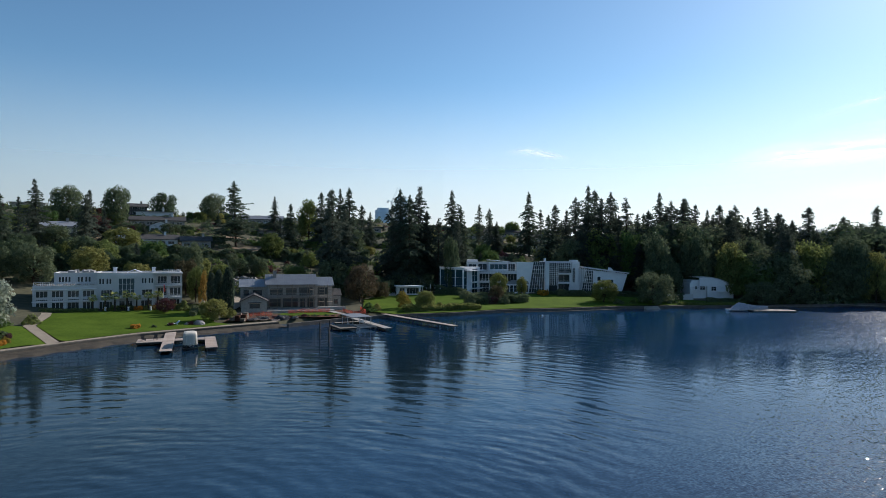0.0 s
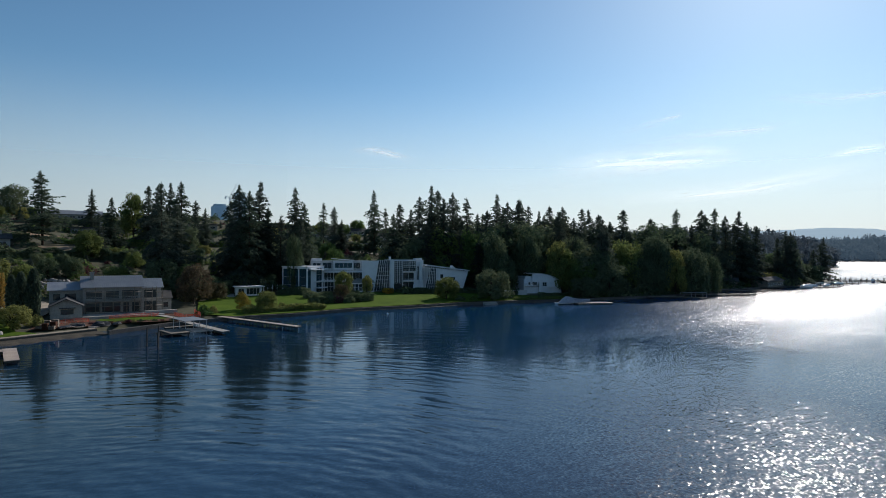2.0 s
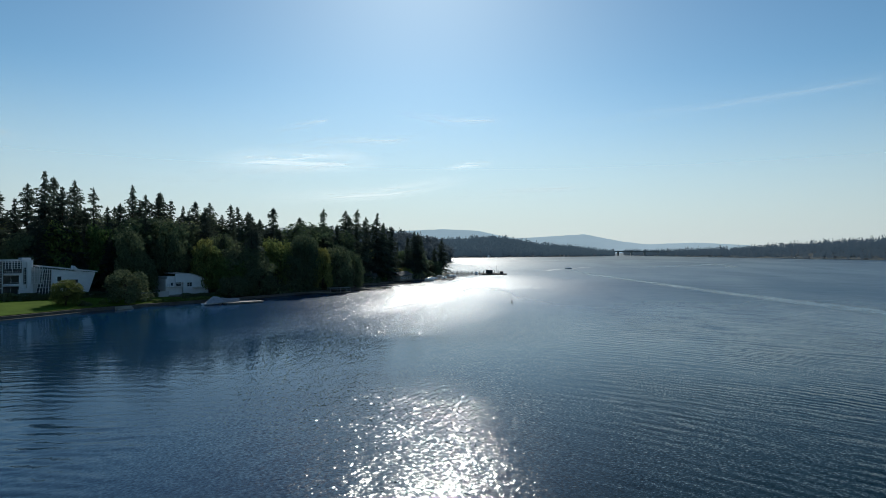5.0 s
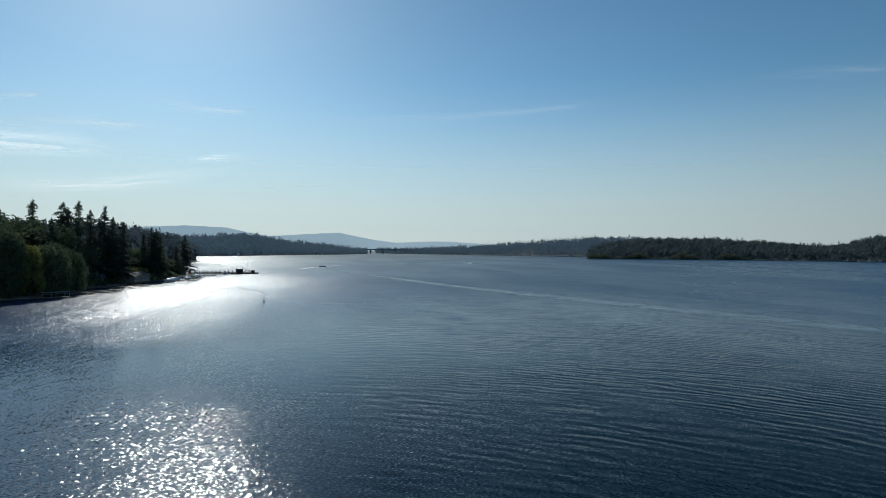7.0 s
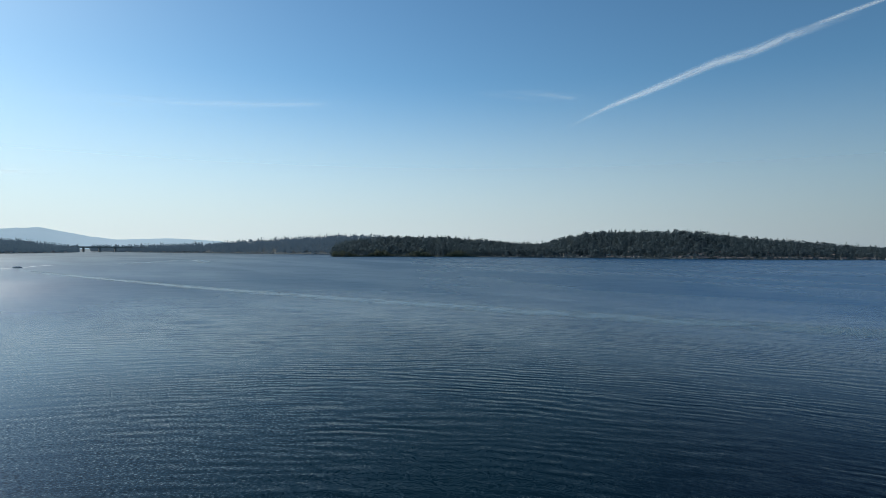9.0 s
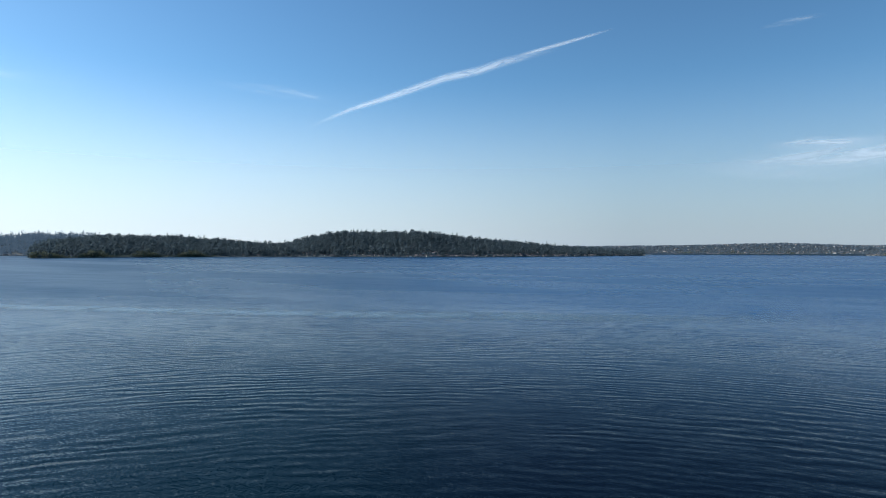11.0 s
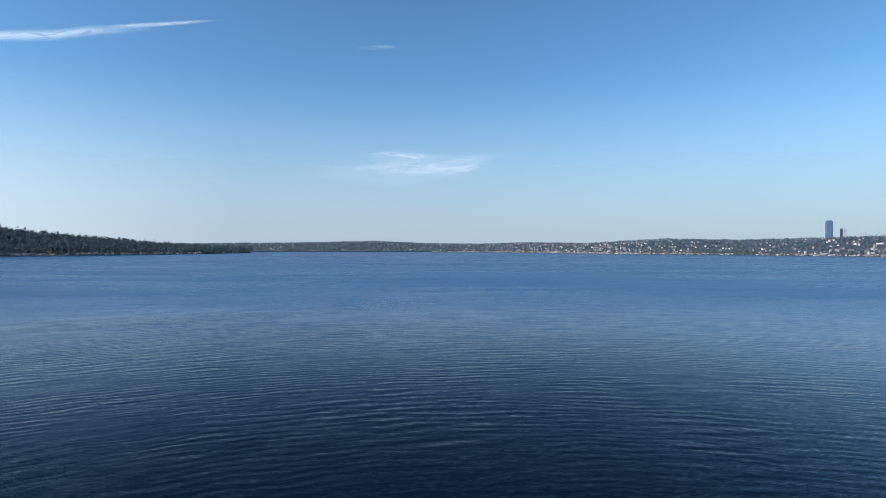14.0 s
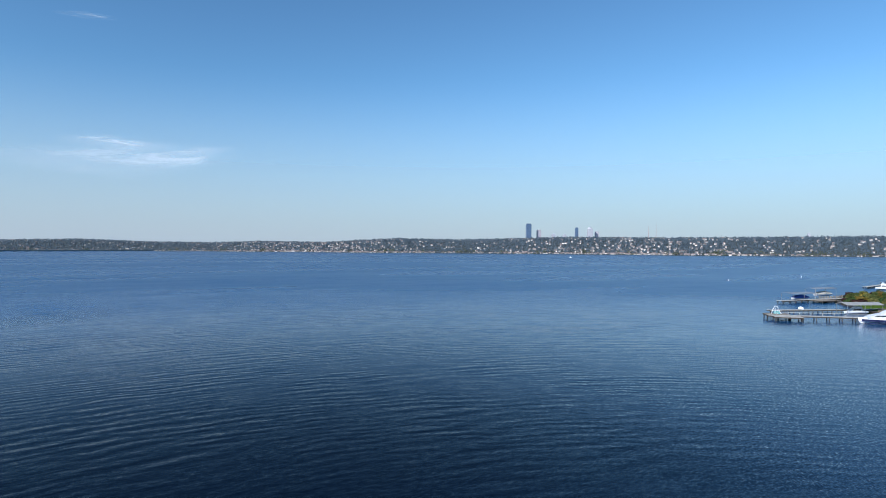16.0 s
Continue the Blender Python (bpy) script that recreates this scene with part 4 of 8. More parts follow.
round_north = [(31.9, 340, 5.12, 16.7), (28.4, 345, 5.28, 15.6), (24.8, 390, 4.81, 17.2), (20.9, 390, 4.92, 17.0), (12.5, 330, 4.74, 12.0), (35.5, 225, 0.76, 10.3), (34.1, 215, 0.43, 11.6), (36.7, 215, 0.31, 11.3), (32.6, 260, 1.94, 12.3), (28.0, 270, 1.83, 13.4), (30.6, 240, 1.07, 11.6), (8.2, 300, 1.93, 9.7), (24.3, 330, 2.16, 11.2), (22.5, 215, 0.72, 7.4), (15.9, 270, 1.57, 12.1)]
round_south = [(-0.8, 238, 1.47, 6.7), (-14.5, 278, 2.29, 17.8), (-11.9, 274, 1.25, 14.4), (-17.3, 276, 2.03, 16.0), (-19.6, 255, 1.66, 13.5), (-22.6, 262, 1.50, 13.1), (-25.3, 262, 1.00, 12.2), (-27.0, 275, 1.48, 14.9), (-25.7, 262, 0.28, 13.2), (-29.3, 262, 0.06, 14.9), (-31.5, 276, 1.08, 16.5), (-34.2, 282, 1.56, 13.5), (-32.8, 285, 0.31, 12.3), (-35.6, 282, 0.24, 11.8), (-29.9, 258, -1.09, 14.6), (-27.4, 258, -0.66, 12.8), (-20.3, 252, -0.50, 13.2)]
round_point = [(-33.8, 282, 1.42, 15.8), (-37.0, 292, 0.42, 14.9), (-38.3, 305, -0.16, 14.1), (-35.1, 285, 0.09, 13.3), (-32.4, 276, -0.19, 12.9), (-35.7, 290, -1.51, 13.5), (-45.7, 440, -0.99, 19.8), (-43.0, 385, -1.70, 15.8), (-41.2, 370, -1.46, 15.3)]
tall(tall_north, (0, 2, 3, 7, 6))
tall(tall_middle, (6, 0, 2, 7, 5))
tall(tall_south, (0, 7, 6, 1, 5, 3))
tall(tall_point, (7, 0, 6, 2))
domes(round_north, (3, 3, 3, 3, 2))
domes(round_south, (3, 0, 3, 1, 3, 3, 2))
domes(round_point, (3, 3, 3, 2))
plant(CONIFERS[4], *polar(18.9, 300), 31, 1.3)


def roof_of_green(az):
    """How high the wood reaches behind a bearing, in degrees."""
    return float(np.interp(-az, [-37, -20, -5, 5, 14, 20, 30, 37, 41, 45, 48], [3.4, 3.2, 2.4, 2.6, 4.2, 4.1, 3.5, 2.9, 2.2, 0.8, -0.5]))


# houses on the hillside that stand clear of the trees: place and width
CLEAR = [(-164, 344, 22), (-181, 356, 12), (-160, 252, 14), (-139, 262, 10), (-127, 266, 19), (-110, 270, 12), (-140, 300, 10), (-150, 318, 26), (-112, 376, 20), (-92, 330, 14), (-73, 352, 12), (-52, 378, 20), (-20, 388, 20), (24, 372, 24), (49, 352, 18), (62, 392, 14)]
CLEAR += [(-106, 308, 16), (-88, 278, 15), (-70, 300, 18), (46, 350, 15), (45, 331, 12), (-36, 326, 30), (84, 392, 14)]
CLEAR = [(-math.degrees(math.atan2(x, y)), math.hypot(x, y), math.degrees(w * 0.5 / math.hypot(x, y))) for x, y, w in CLEAR]


def fill_woods(lo, hi, near, far, count, kinds, h_lo, h_hi, keep_out=()):
    made = 0
    for _ in range(count * 6):
        if made >= count:
            break
        az = rnd.uniform(lo, hi)
        d = rnd.uniform(near, far)
        x, y = polar(az, d)
        s = float(shore_distance(np.array([x]), np.array([y]))[0])
        if s < 9 or any(x0 < x < x1 and y0 < y < y1 for x0, x1, y0, y1 in keep_out):
            continue
        z = ground_z(x, y)
        room = EYE + d * math.tan(radians(roof_of_green(az))) - z
        h = min(rnd.uniform(h_lo, h_hi), room)
        for a, far_d, half in CLEAR:
            if abs(az - a) < half + 0.6 and far_d - 55 < d < far_d + 11:
                h = min(h, 0.6 + (far_d - 8 - d) * 0.16)
        if h < 3:
            continue
        k = rnd.choice(kinds)
        plant(k, x, y, h, rnd.uniform(0.9, 1.25) * (1.2 if k in CONIFERS and h < 15 else 1), z)
        made += 1


GARDENS = ((-125, -60, 140, 190), (-66, -22, 155, 212), (-25, 82, 185, 262), (84, 122, 212, 252))
fill_woods(-38, -13, 262, 350, 100, CONIFERS[:4] + ROUNDS[3:] + CONIFERS[6:], 17, 32, GARDENS)
fill_woods(-47, -36, 300, 440, 40, CONIFERS[:4] + ROUNDS, 9, 22, GARDENS)
fill_woods(-16, 36, 215, 300, 64, ROUNDS + ROUNDS + CONIFERS[:3], 5, 13, GARDENS)
fill_woods(-18, 37, 290, 430, 84, ROUNDS + ROUNDS + CONIFERS[:3] + [PLUM], 4, 11, GARDENS)
fill_woods(-16, 37, 370, 470, 70, ROUNDS + ROUNDS + CONIFERS[:2], 5, 11, GARDENS)


# open slopes and small lawns on the hillside: place and reach
BARE = [(-106, 308, 8), (-88, 278, 8), (-70, 300, 9), (46, 350, 8), (45, 331, 6), (-36, 326, 14), (84, 392, 8), (-150, 262, 8)]


def thicket(label, mat, count, where, h_lo, h_hi, seed, clumps=110):
    """A mass of wild bushes nobody could count, as leaf clumps on the slope."""
    rs = np.random.RandomState(seed)
    C, S, N = [], [], []
    made = 0
    while made < count:
        x, y = where(rs)
        s = float(shore_distance(np.array([x]), np.array([y]))[0])
        if s < 2.5 or any(x0 < x < x1 and y0 < y < y1 for x0, x1, y0, y1 in GARDENS) or any(math.hypot(x - p, (y - q) * 0.6) < w for p, q, w in BARE):
            continue
        made += 1
        h = rs.uniform(h_lo, h_hi)
        w = h * rs.uniform(0.7, 1.3)
        d = rs.normal(size=(clumps, 3))
        d /= np.linalg.norm(d, axis=1)[:, None]
        d[:, 2] = np.abs(d[:, 2])
        C.append(np.array([x, y, ground_z(x, y) - 0.2]) + d * np.array([w, w, h]) * rs.uniform(0.55, 1.0, (clumps, 1)) * (1 + 0.25 * np.sin(d[:, :1] * 6 + seed)))
        S.append(rs.uniform(0.13, 0.28, clumps) * h ** 0.7), N.append(d + np.array([0, 0, 0.3]))
    me = leaf_mesh("hillside_thicket", np.concatenate(C), np.concatenate(S), mat, None, np.concatenate(N), rs, 0.8)
    tagged(new("hillside_thicket", me), label, "bushes", kind="stuff")


def on_hill(rs):
    return polar(rs.uniform(-19, 38), rs.uniform(205, 450))


def on_point(rs):
    return polar(rs.uniform(-47, -20), rs.uniform(225, 420))


def by_water(rs):
    i = rs.randint(21, 27)
    k = rs.rand()
    p = SHORE[i] * (1 - k) + SHORE[i + 1] * k
    return p[0] + rs.uniform(-10, 0), p[1] + rs.uniform(2, 16)


thicket("dark green thicket covering the hillside", HEDGE, 520, on_hill, 1.4, 4.2, 51)
thicket("green bushes covering the hillside", BROAD, 260, on_hill, 1.2, 3.6, 52)
thicket("olive and dry bushes on the hillside", OLIVE, 190, on_hill, 1.0, 3.0, 53)
thicket("plum-coloured bushes on the hillside", PURPLE, 60, on_hill, 1.2, 3.5, 54)
thicket("dark undergrowth of the wooded point", HEDGE, 420, on_point, 2.0, 5.5, 55)
thicket("dark bushes hanging over the wooded shore", HEDGE, 150, by_water, 1.6, 5.0, 56)
thicket("green bushes along the wooded shore", BROAD, 60, by_water, 1.4, 4.0, 57)


# ---- houses ----
def wall(parent, a, b, z0, z1, openings, mat, glass=None, frame_mat=None, thick=0.3, lean=0.0, name="wall"):
    """A wall from a to b (plan), outer face on its right-hand side; openings: (along, up, width, height, columns, rows)."""
    glass, frame_mat = glass or GLASS, frame_mat or WHITE
    ax, ay = a
    L = math.hypot(b[0] - ax, b[1] - ay)
    ux, uy = (b[0] - ax) / L, (b[1] - ay) / L

    def place(s, lo=0):
        s.v[lo:] = [(ax + u * ux - t * uy + lean * (z - z0) * ux, ay + u * uy + t * ux + lean * (z - z0) * uy, z) for u, t, z in s.v[lo:]]
        return s

    us = sorted({0, L, *[min(max(q, 0), L) for o in openings for q in (o[0], o[0] + o[2])]})
    zs = sorted({z0, z1, *[min(max(q, z0), z1) for o in openings for q in (z0 + o[1], z0 + o[1] + o[3])]})

    def solid(i, j):
        um, wm = (us[i] + us[i + 1]) / 2, (zs[j] + zs[j + 1]) / 2 - z0
        return not any(o[0] < um < o[0] + o[2] and o[1] < wm < o[1] + o[3] for o in openings)

    part(name, place(Shape().lattice(us, zs, solid, 0, thick)), mat, parent)
    for u, w, wd, ht, cols, rows in openings:
        e = 0.07
        w += z0
        ring = Shape().lattice((u, u + e, u + wd - e, u + wd), (w, w + e, w + ht - e, w + ht), lambda i, j: (i, j) != (1, 1), 0.06, 0.2)
        win = part("window", place(ring), frame_mat, parent)
        for i in range(1, cols):
            q = u + wd * i / cols
            part("mullion", place(Shape().box(q - 0.04, 0.08, w + e, q + 0.04, 0.19, w + ht - e)), frame_mat, win)
        for i in range(1, rows):
            q = w + ht * i / rows
            part("transom", place(Shape().box(u + e, 0.09, q - 0.035, u + wd - e, 0.185, q + 0.035)), frame_mat, win)
        part("pane", place(Shape().box(u + 0.02, 0.13, w + 0.02, u + wd - 0.02, 0.15, w + ht - 0.02)), glass, win, "dark reflecting glass")


def block(parent, x0, x1, y0, y1, z0, z1, mat, front=(), right=(), left=(), glass=None, frame_mat=None, roof=None, parapet=0.35):
    """Four walls with openings and a flat roof with a parapet."""
    wall(parent, (x0, y0), (x1, y0), z0, z1, front, mat, glass, frame_mat)
    wall(parent, (x1, y0 + 0.3), (x1, y1), z0, z1, right, mat, glass, frame_mat)
    wall(parent, (x0, y1 - 0.001), (x0, y0 + 0.3), z0, z1, left, mat, glass, frame_mat)
    wall(parent, (x1 - 0.3, y1), (x0 + 0.3, y1), z0, z1, (), mat)
    # Near-black floor and backing paint indoor shade behind the openings
    part("floor_slab", Shape().box(x0 + 0.32, y0 + 0.32, z0 - 0.02, x1 - 0.32, y1 - 0.32, z0 + 0.1), DARKIN, parent)
    part("inner_wall", Shape().box(x0 + 0.4, y0 + 3.2, z0 + 0.1, x1 - 0.4, y0 + 3.3, z1 - 0.3), DARKIN, parent)
    if roof:
        part("roof", Shape().box(x0 + 0.31, y0 + 0.31, z1 - 0.25, x1 - 0.31, y1 - 0.31, z1 - parapet * 0.3), roof, parent)
        part("coping", Shape().box(x0 - 0.08, y0 - 0.08, z1 + 0.003, x1 + 0.08, y0 + 0.36, z1 + 0.14)
             .box(x0 - 0.08, y1 - 0.36, z1 + 0.003, x1 + 0.08, y1 + 0.08, z1 + 0.14)
             .box(x0 - 0.08, y0 + 0.36, z1 + 0.003, x0 + 0.36, y1 - 0.36, z1 + 0.14)
             .box(x1 - 0.36, y0 + 0.36, z1 + 0.003, x1 + 0.08, y1 - 0.36, z1 + 0.14), mat, parent)


def gable_roof(parent, x0, x1, y0, y1, z, zr, mat, over=0.5, thick=0.22, ribs=0.0, along_x=True, name="roof"):
    """A pitched roof with a ridge along x (or y), with eaves and raised seams."""
    s = Shape()
    if along_x:
        m, k = (y0 + y1) / 2, (zr - z) / ((y1 - y0) / 2)
        zo = z - over * k
        prof = [(y0 - over, zo), (m, zr), (y1 + over, zo), (y1 + over, zo + thick), (m, zr + thick), (y0 - over, zo + thick)]
        i0 = len(s.v)
        s.prism(prof, x0 - over, x1 + over)
        s.v[i0:] = [(b, a, c) for a, b, c in s.v[i0:]]
        s.f = [tuple(reversed(f)) for f in s.f]
        if ribs:
            seam = Shape().prism([(y0 - over, zo + thick), (m, zr + thick), (m, zr + thick + 0.07), (y0 - over, zo + thick + 0.07)], 0, 0.07)
            seam.v = [(b, a, c) for a, b, c in seam.v]
            seam = seam.mesh("roof_seam", mat)
            for q in np.arange(x0 - over + 0.1, x1 + over, ribs):
                part("roof_seam", seam, mat, parent).location = (q, 0, 0.002)
    else:
        m, k = (x0 + x1) / 2, (zr - z) / ((x1 - x0) / 2)
        zo = z - over * k
        s.prism([(x0 - over, zo), (m, zr), (x1 + over, zo), (x1 + over, zo + thick), (m, zr + thick), (x0 - over, zo + thick)], y0 - over, y1 + over)
    part(name, s, mat, parent)


def gable_end(parent, x0, x1, y, z, zr, mat, thick=0.3):
    part("gable", Shape().prism([(x0, z), (x1, z), ((x0 + x1) / 2, zr)], y, y + thick), mat, parent)


def rail(parent, x0, x1, y, z, h=1.0, bars=1.2, mat=None, name="railing"):
    s = Shape().box(x0, y, z + h - 0.06, x1, y + 0.06, z + h).box(x0, y, z + h * 0.5, x1, y + 0.04, z + h * 0.5 + 0.04)
    for q in np.arange(x0, x1 + 0.01, bars):
        s.box(q, y, z, q + 0.05, y + 0.05, z + h - 0.06)
    part(name, s, mat or STEEL, parent)


def white_mansion():
    h = thing("mansion", pose(-107.3, 158.3, 2.75, 0, 0, 26.1), "long three-storey white stucco mansion with flat roofs above a lawn", "house")
    part("foundation", Shape().box(0.2, 0.2, -3, 35.8, 13.8, -0.01), CONCRETE, h)
    bays = [(0.7 + 3.55 * i, 3.9, 2.7, 1.75, 3, 1) for i in range(4)] + [(0.7 + 3.55 * i, 0.15, 2.7, 2.4, 3, 1) for i in range(4)]
    bays += [(0.7 + 3.55 * i, 3.0, 2.7, 0.45, 6, 1) for i in range(4)]
    block(h, 0, 14.6, 0, 12, 0, 6.9, STUCCO, bays, left=[(3, 0.3, 2, 2.2, 2, 1), (3, 4, 2, 1.6, 2, 1)], roof=FLATROOF)
    for i in range(5):
        part("pilaster", Shape().box(3.55 * i - 0.06 + (0.1 if i == 0 else 0), -0.22, 0, 3.55 * i + 0.45, -0.004, 6.9), STUCCO, h)
    part("cornice", Shape().box(-0.2, -0.35, 5.95, 14.6, -0.004, 6.2).box(-0.2, -0.3, 2.75, 14.6, -0.004, 2.92), WHITE, h)
    rail(h, 0.2, 14.4, 0.1, 7.04, 0.95, 0.5, WHITE)
    for i in range(9):
        part("planter", Shape().box(0.6 + i * 1.55, 0.6, 6.95, 1.6 + i * 1.55, 1.3, 7.4), CONCRETE, h)
    block(h, 4.4, 14.58, 3.2, 14, 6.95, 10.2, STUCCO, [(1 + 0.75 * i, 0.7, 0.62, 1.6, 1, 1) for i in range(4)] + [(5.4 + 0.78 * i, 0.7, 0.62, 1.6, 1, 1) for i in (0, 1, 2.3, 3.3)], roof=FLATROOF)
    third = [(0.5 + 0.72 * i, 7.2, 0.58, 1.6, 1, 1) for i in (0, 1, 2.4, 3.4)] + [(10.9 + 0.72 * i, 7.2, 0.58, 1.6, 1, 1) for i in (0, 1, 2.4, 3.4)]
    second = [(1.0, 3.9, 2.8, 1.7, 4, 1), (11.0, 3.9, 2.6, 1.7, 3, 1)]
    first = [(0.6, 0.15, 3.2, 2.3, 4, 1), (5.4, 0.15, 1.4, 2.4, 2, 1), (7.3, 0.15, 1.4, 2.4, 2, 1), (10.8, 0.15, 2.8, 2.4, 3, 1)]
    block(h, 14.62, 28.6, 0.4, 14, 0, 10.2, STUCCO, third + second + first, roof=FLATROOF)
    wall(h, (19.5, -0.5), (24.2, -0.5), 3.2, 9.6, [(0.35, 0.8, 4.0, 4.8, 4, 3)], STUCCO, SKYGLASS)
    part("entrance_bay", Shape().box(19.5, -0.19, 3.2, 19.8, 0.39, 9.6).box(23.9, -0.19, 3.2, 24.2, 0.39, 9.6).box(19.5, -0.5, 9.604, 24.2, 0.39, 9.75), STUCCO, h)
    for q in (19.6, 23.7):
        part("column", Shape().box(q, -0.5, 0, q + 0.45, 0.0, 3.19), STUCCO, h)
    gable_roof(h, 22, 25.5, 3, 7, 10.25, 11.0, WHITE, 0.2, 0.12, along_x=False, name="skylight")
    ends = [(1.0, 7.0, 2.4, 2.2, 3, 1), (4.4, 7.0, 2.6, 2.2, 3, 1), (1.0, 3.7, 2.4, 2.2, 3, 1), (4.2, 3.7, 3.0, 2.2, 3, 1), (0.8, 0.15, 2.6, 2.4, 3, 1), (4.2, 0.15, 2.6, 2.4, 3, 1)]
    block(h, 28.64, 36, 1.9, 14, 0, 10.2, STUCCO, ends, right=[(3, 4, 2, 1.6, 2, 1), (3, 7.2, 2, 1.6, 2, 1)], roof=FLATROOF)
    for z in (3.3, 6.65):
        part("balcony", Shape().box(28.64, 0.35, z - 0.3, 36.1, 1.88, z), STUCCO, h)
        rail(h, 28.8, 36, 0.4, z, 1.0, 0.4, STEEL)
    part("balcony_roof", Shape().box(28.64, 0.2, 9.75, 36.2, 1.88, 10.2), STUCCO, h)
    for q in (28.7, 32.2, 35.6):
        part("balcony_post", Shape().box(q, 0.5, 0, q + 0.4, 0.9, 9.74), STUCCO, h)
    for q, y in ((18.4, 4), (28.2, 4)):
        part("chimney", Shape().box(q, y, 10.1, q + 0.9, y + 0.9, 11.5).box(q - 0.1, y - 0.1, 11.5, q + 1, y + 1, 11.7), WHITE, h)
    rs = random.Random(3)
    for i in range(10):
        q = rs.uniform(5, 14)
        part("roof_unit", Shape().box(q, rs.uniform(5, 10), 10.1, q + rs.uniform(0.6, 1.6), 11, 10.2 + rs.uniform(0.4, 0.8)), FLATROOF, h)
    rail(h, 31, 35.8, 2.1, 10.34, 0.7, 0.5, WHITE)
    return h


def grey_house():
    h = thing("grey_house", pose(-57.2, 171.8, 2.0, 0, 0, 17) @ Matrix.Diagonal((0.88, 1, 1, 1)), "grey two-storey house under construction with seamed metal roofs", "house")
    part("foundation", Shape().box(0, 0.2, -3, 30, 21, -0.01), CONCRETE, h)
    wall(h, (0, 0), (8, 0), 0, 3.0, [(2.6, 0.9, 3.2, 1.3, 3, 1)], STONEWALL, frame_mat=BLACK)
    wall(h, (8, 0.3), (8, 8), 0, 3.0, (), STONEWALL)
    wall(h, (0, 8), (0, 0.3), 0, 3.0, (), STONEWALL)
    gable_end(h, 0, 8, 0, 3.004, 4.7, STONEWALL)
    part("canopy", Shape().box(2.2, -0.7, 2.45, 6.3, -0.01, 2.65), SHINGLE, h)
    gable_roof(h, 0, 8, 0, 9, 3.0, 4.75, SHINGLE, 0.5, along_x=False)
    block(h, -0.5, 8.2, 9.5, 20, 0, 6.6, STONEWALL, [(1.0, 3.9, 1.8, 1.7, 2, 1), (4.0, 3.9, 3.0, 1.7, 3, 1)], frame_mat=BLACK)
    gable_roof(h, -0.5, 8.2, 9.5, 20, 6.62, 8.4, METALROOF, 0.6, 0.15, 0.55)
    up = [(0.9, 4.0, 4.2, 2.0, 3, 1), (6.2, 4.0, 3.6, 2.0, 3, 1), (10.6, 3.7, 4.6, 2.5, 3, 1)]
    down = [(0.7, 0.5, 3.8, 2.4, 3, 1), (5.2, 0.3, 5.0, 2.7, 4, 1), (11.0, 0.15, 1.6, 2.7, 2, 1), (13.4, 0.15, 2.4, 2.7, 2, 1)]
    block(h, 8.22, 24.4, 8.5, 20, 0, 7.3, STONEWALL, up + down, right=[(2, 4, 2, 1.8, 2, 1)], frame_mat=BLACK)
    gable_roof(h, 8.22, 24.4, 8.5, 20, 7.32, 9.9, METALROOF, 0.7, 0.15, 0.55)
    part("chimney", Shape().box(10.2, 12.2, 8.0, 11.3, 13.2, 11.0).box(10.05, 12.05, 11.0, 11.45, 13.35, 11.2), CONCRETE, h)
    block(h, 24.42, 30.2, 9.3, 19, 0, 6.9, STONEWALL, [(0.8, 3.9, 3.6, 2.2, 2, 1), (0.8, 0.15, 3.8, 2.8, 2, 1)], frame_mat=BLACK)
    gable_roof(h, 24.42, 30.2, 9.3, 19, 6.92, 9.0, METALROOF, 0.7, 0.15, 0.55)
    block(h, 30.22, 33.4, 10.3, 18, 0, 3.6, STONEWALL, [(0.8, 0.9, 1.4, 1.4, 1, 1)], frame_mat=BLACK)
    gable_roof(h, 30.22, 33.4, 10.3, 18, 3.62, 5.4, SHINGLE, 0.4, 0.15)
    part("balcony", Shape().box(8.6, 7.2, 3.25, 24.0, 8.48, 3.5), CONCRETE, h)
    rail(h, 8.7, 23.9, 7.25, 3.5, 1.0, 0.6, STEEL)
    for q in (8.8, 12.6, 16.2, 20, 23.5):
        part("post", Shape().box(q, 7.3, 0, q + 0.25, 7.55, 3.24), TIMBER, h)
    part("terrace", Shape().box(8.3, 3.5, -0.6, 34, 9.2, -0.012 + 0.1).box(24.6, 2.4, -0.6, 34, 3.49, 0.75), CONCRETE, h)
    for q in np.arange(9.0, 24, 2.5):
        part("scaffold_pole", Shape().tube((q, 6.7, 0.1), (q, 6.7, 7.4), 0.05, n=5), TIMBER, h)
    for z in (2.0, 3.9, 5.8):
        part("scaffold_deck", Shape().box(8.9, 6.55, z, 21.8, 7.15, z + 0.07), TIMBER, h)
        part("guard_rail", Shape().tube((8.9, 6.7, z + 1.0), (21.8, 6.7, z + 1.0), 0.045, n=4), TIMBER, h)
    for q in (22.2, 25.4, 28.4):
        for a in (0, 1.8):
            for y in (5.8, 7.0):
                part("scaffold_pole", Shape().tube((q + a, y, 0.1), (q + a, y, 7.2), 0.05, n=5), TIMBER, h)
        for z in (1.9, 3.8, 5.7):
            part("scaffold_deck", Shape().box(q - 0.1, 5.7, z, q + 1.9, 7.1, z + 0.08), TIMBER, h)
            part("guard_rail", Shape().tube((q, 5.8, z + 1), (q + 1.8, 5.8, z + 1), 0.04, n=4), TIMBER, h)
        part("brace", Shape().tube((q, 5.8, 0.1), (q + 1.8, 5.8, 1.9), 0.035, n=4), TIMBER, h)
        part("brace", Shape().tube((q + 1.8, 5.8, 1.9), (q, 5.8, 3.8), 0.035, n=4), TIMBER, h)
    return h


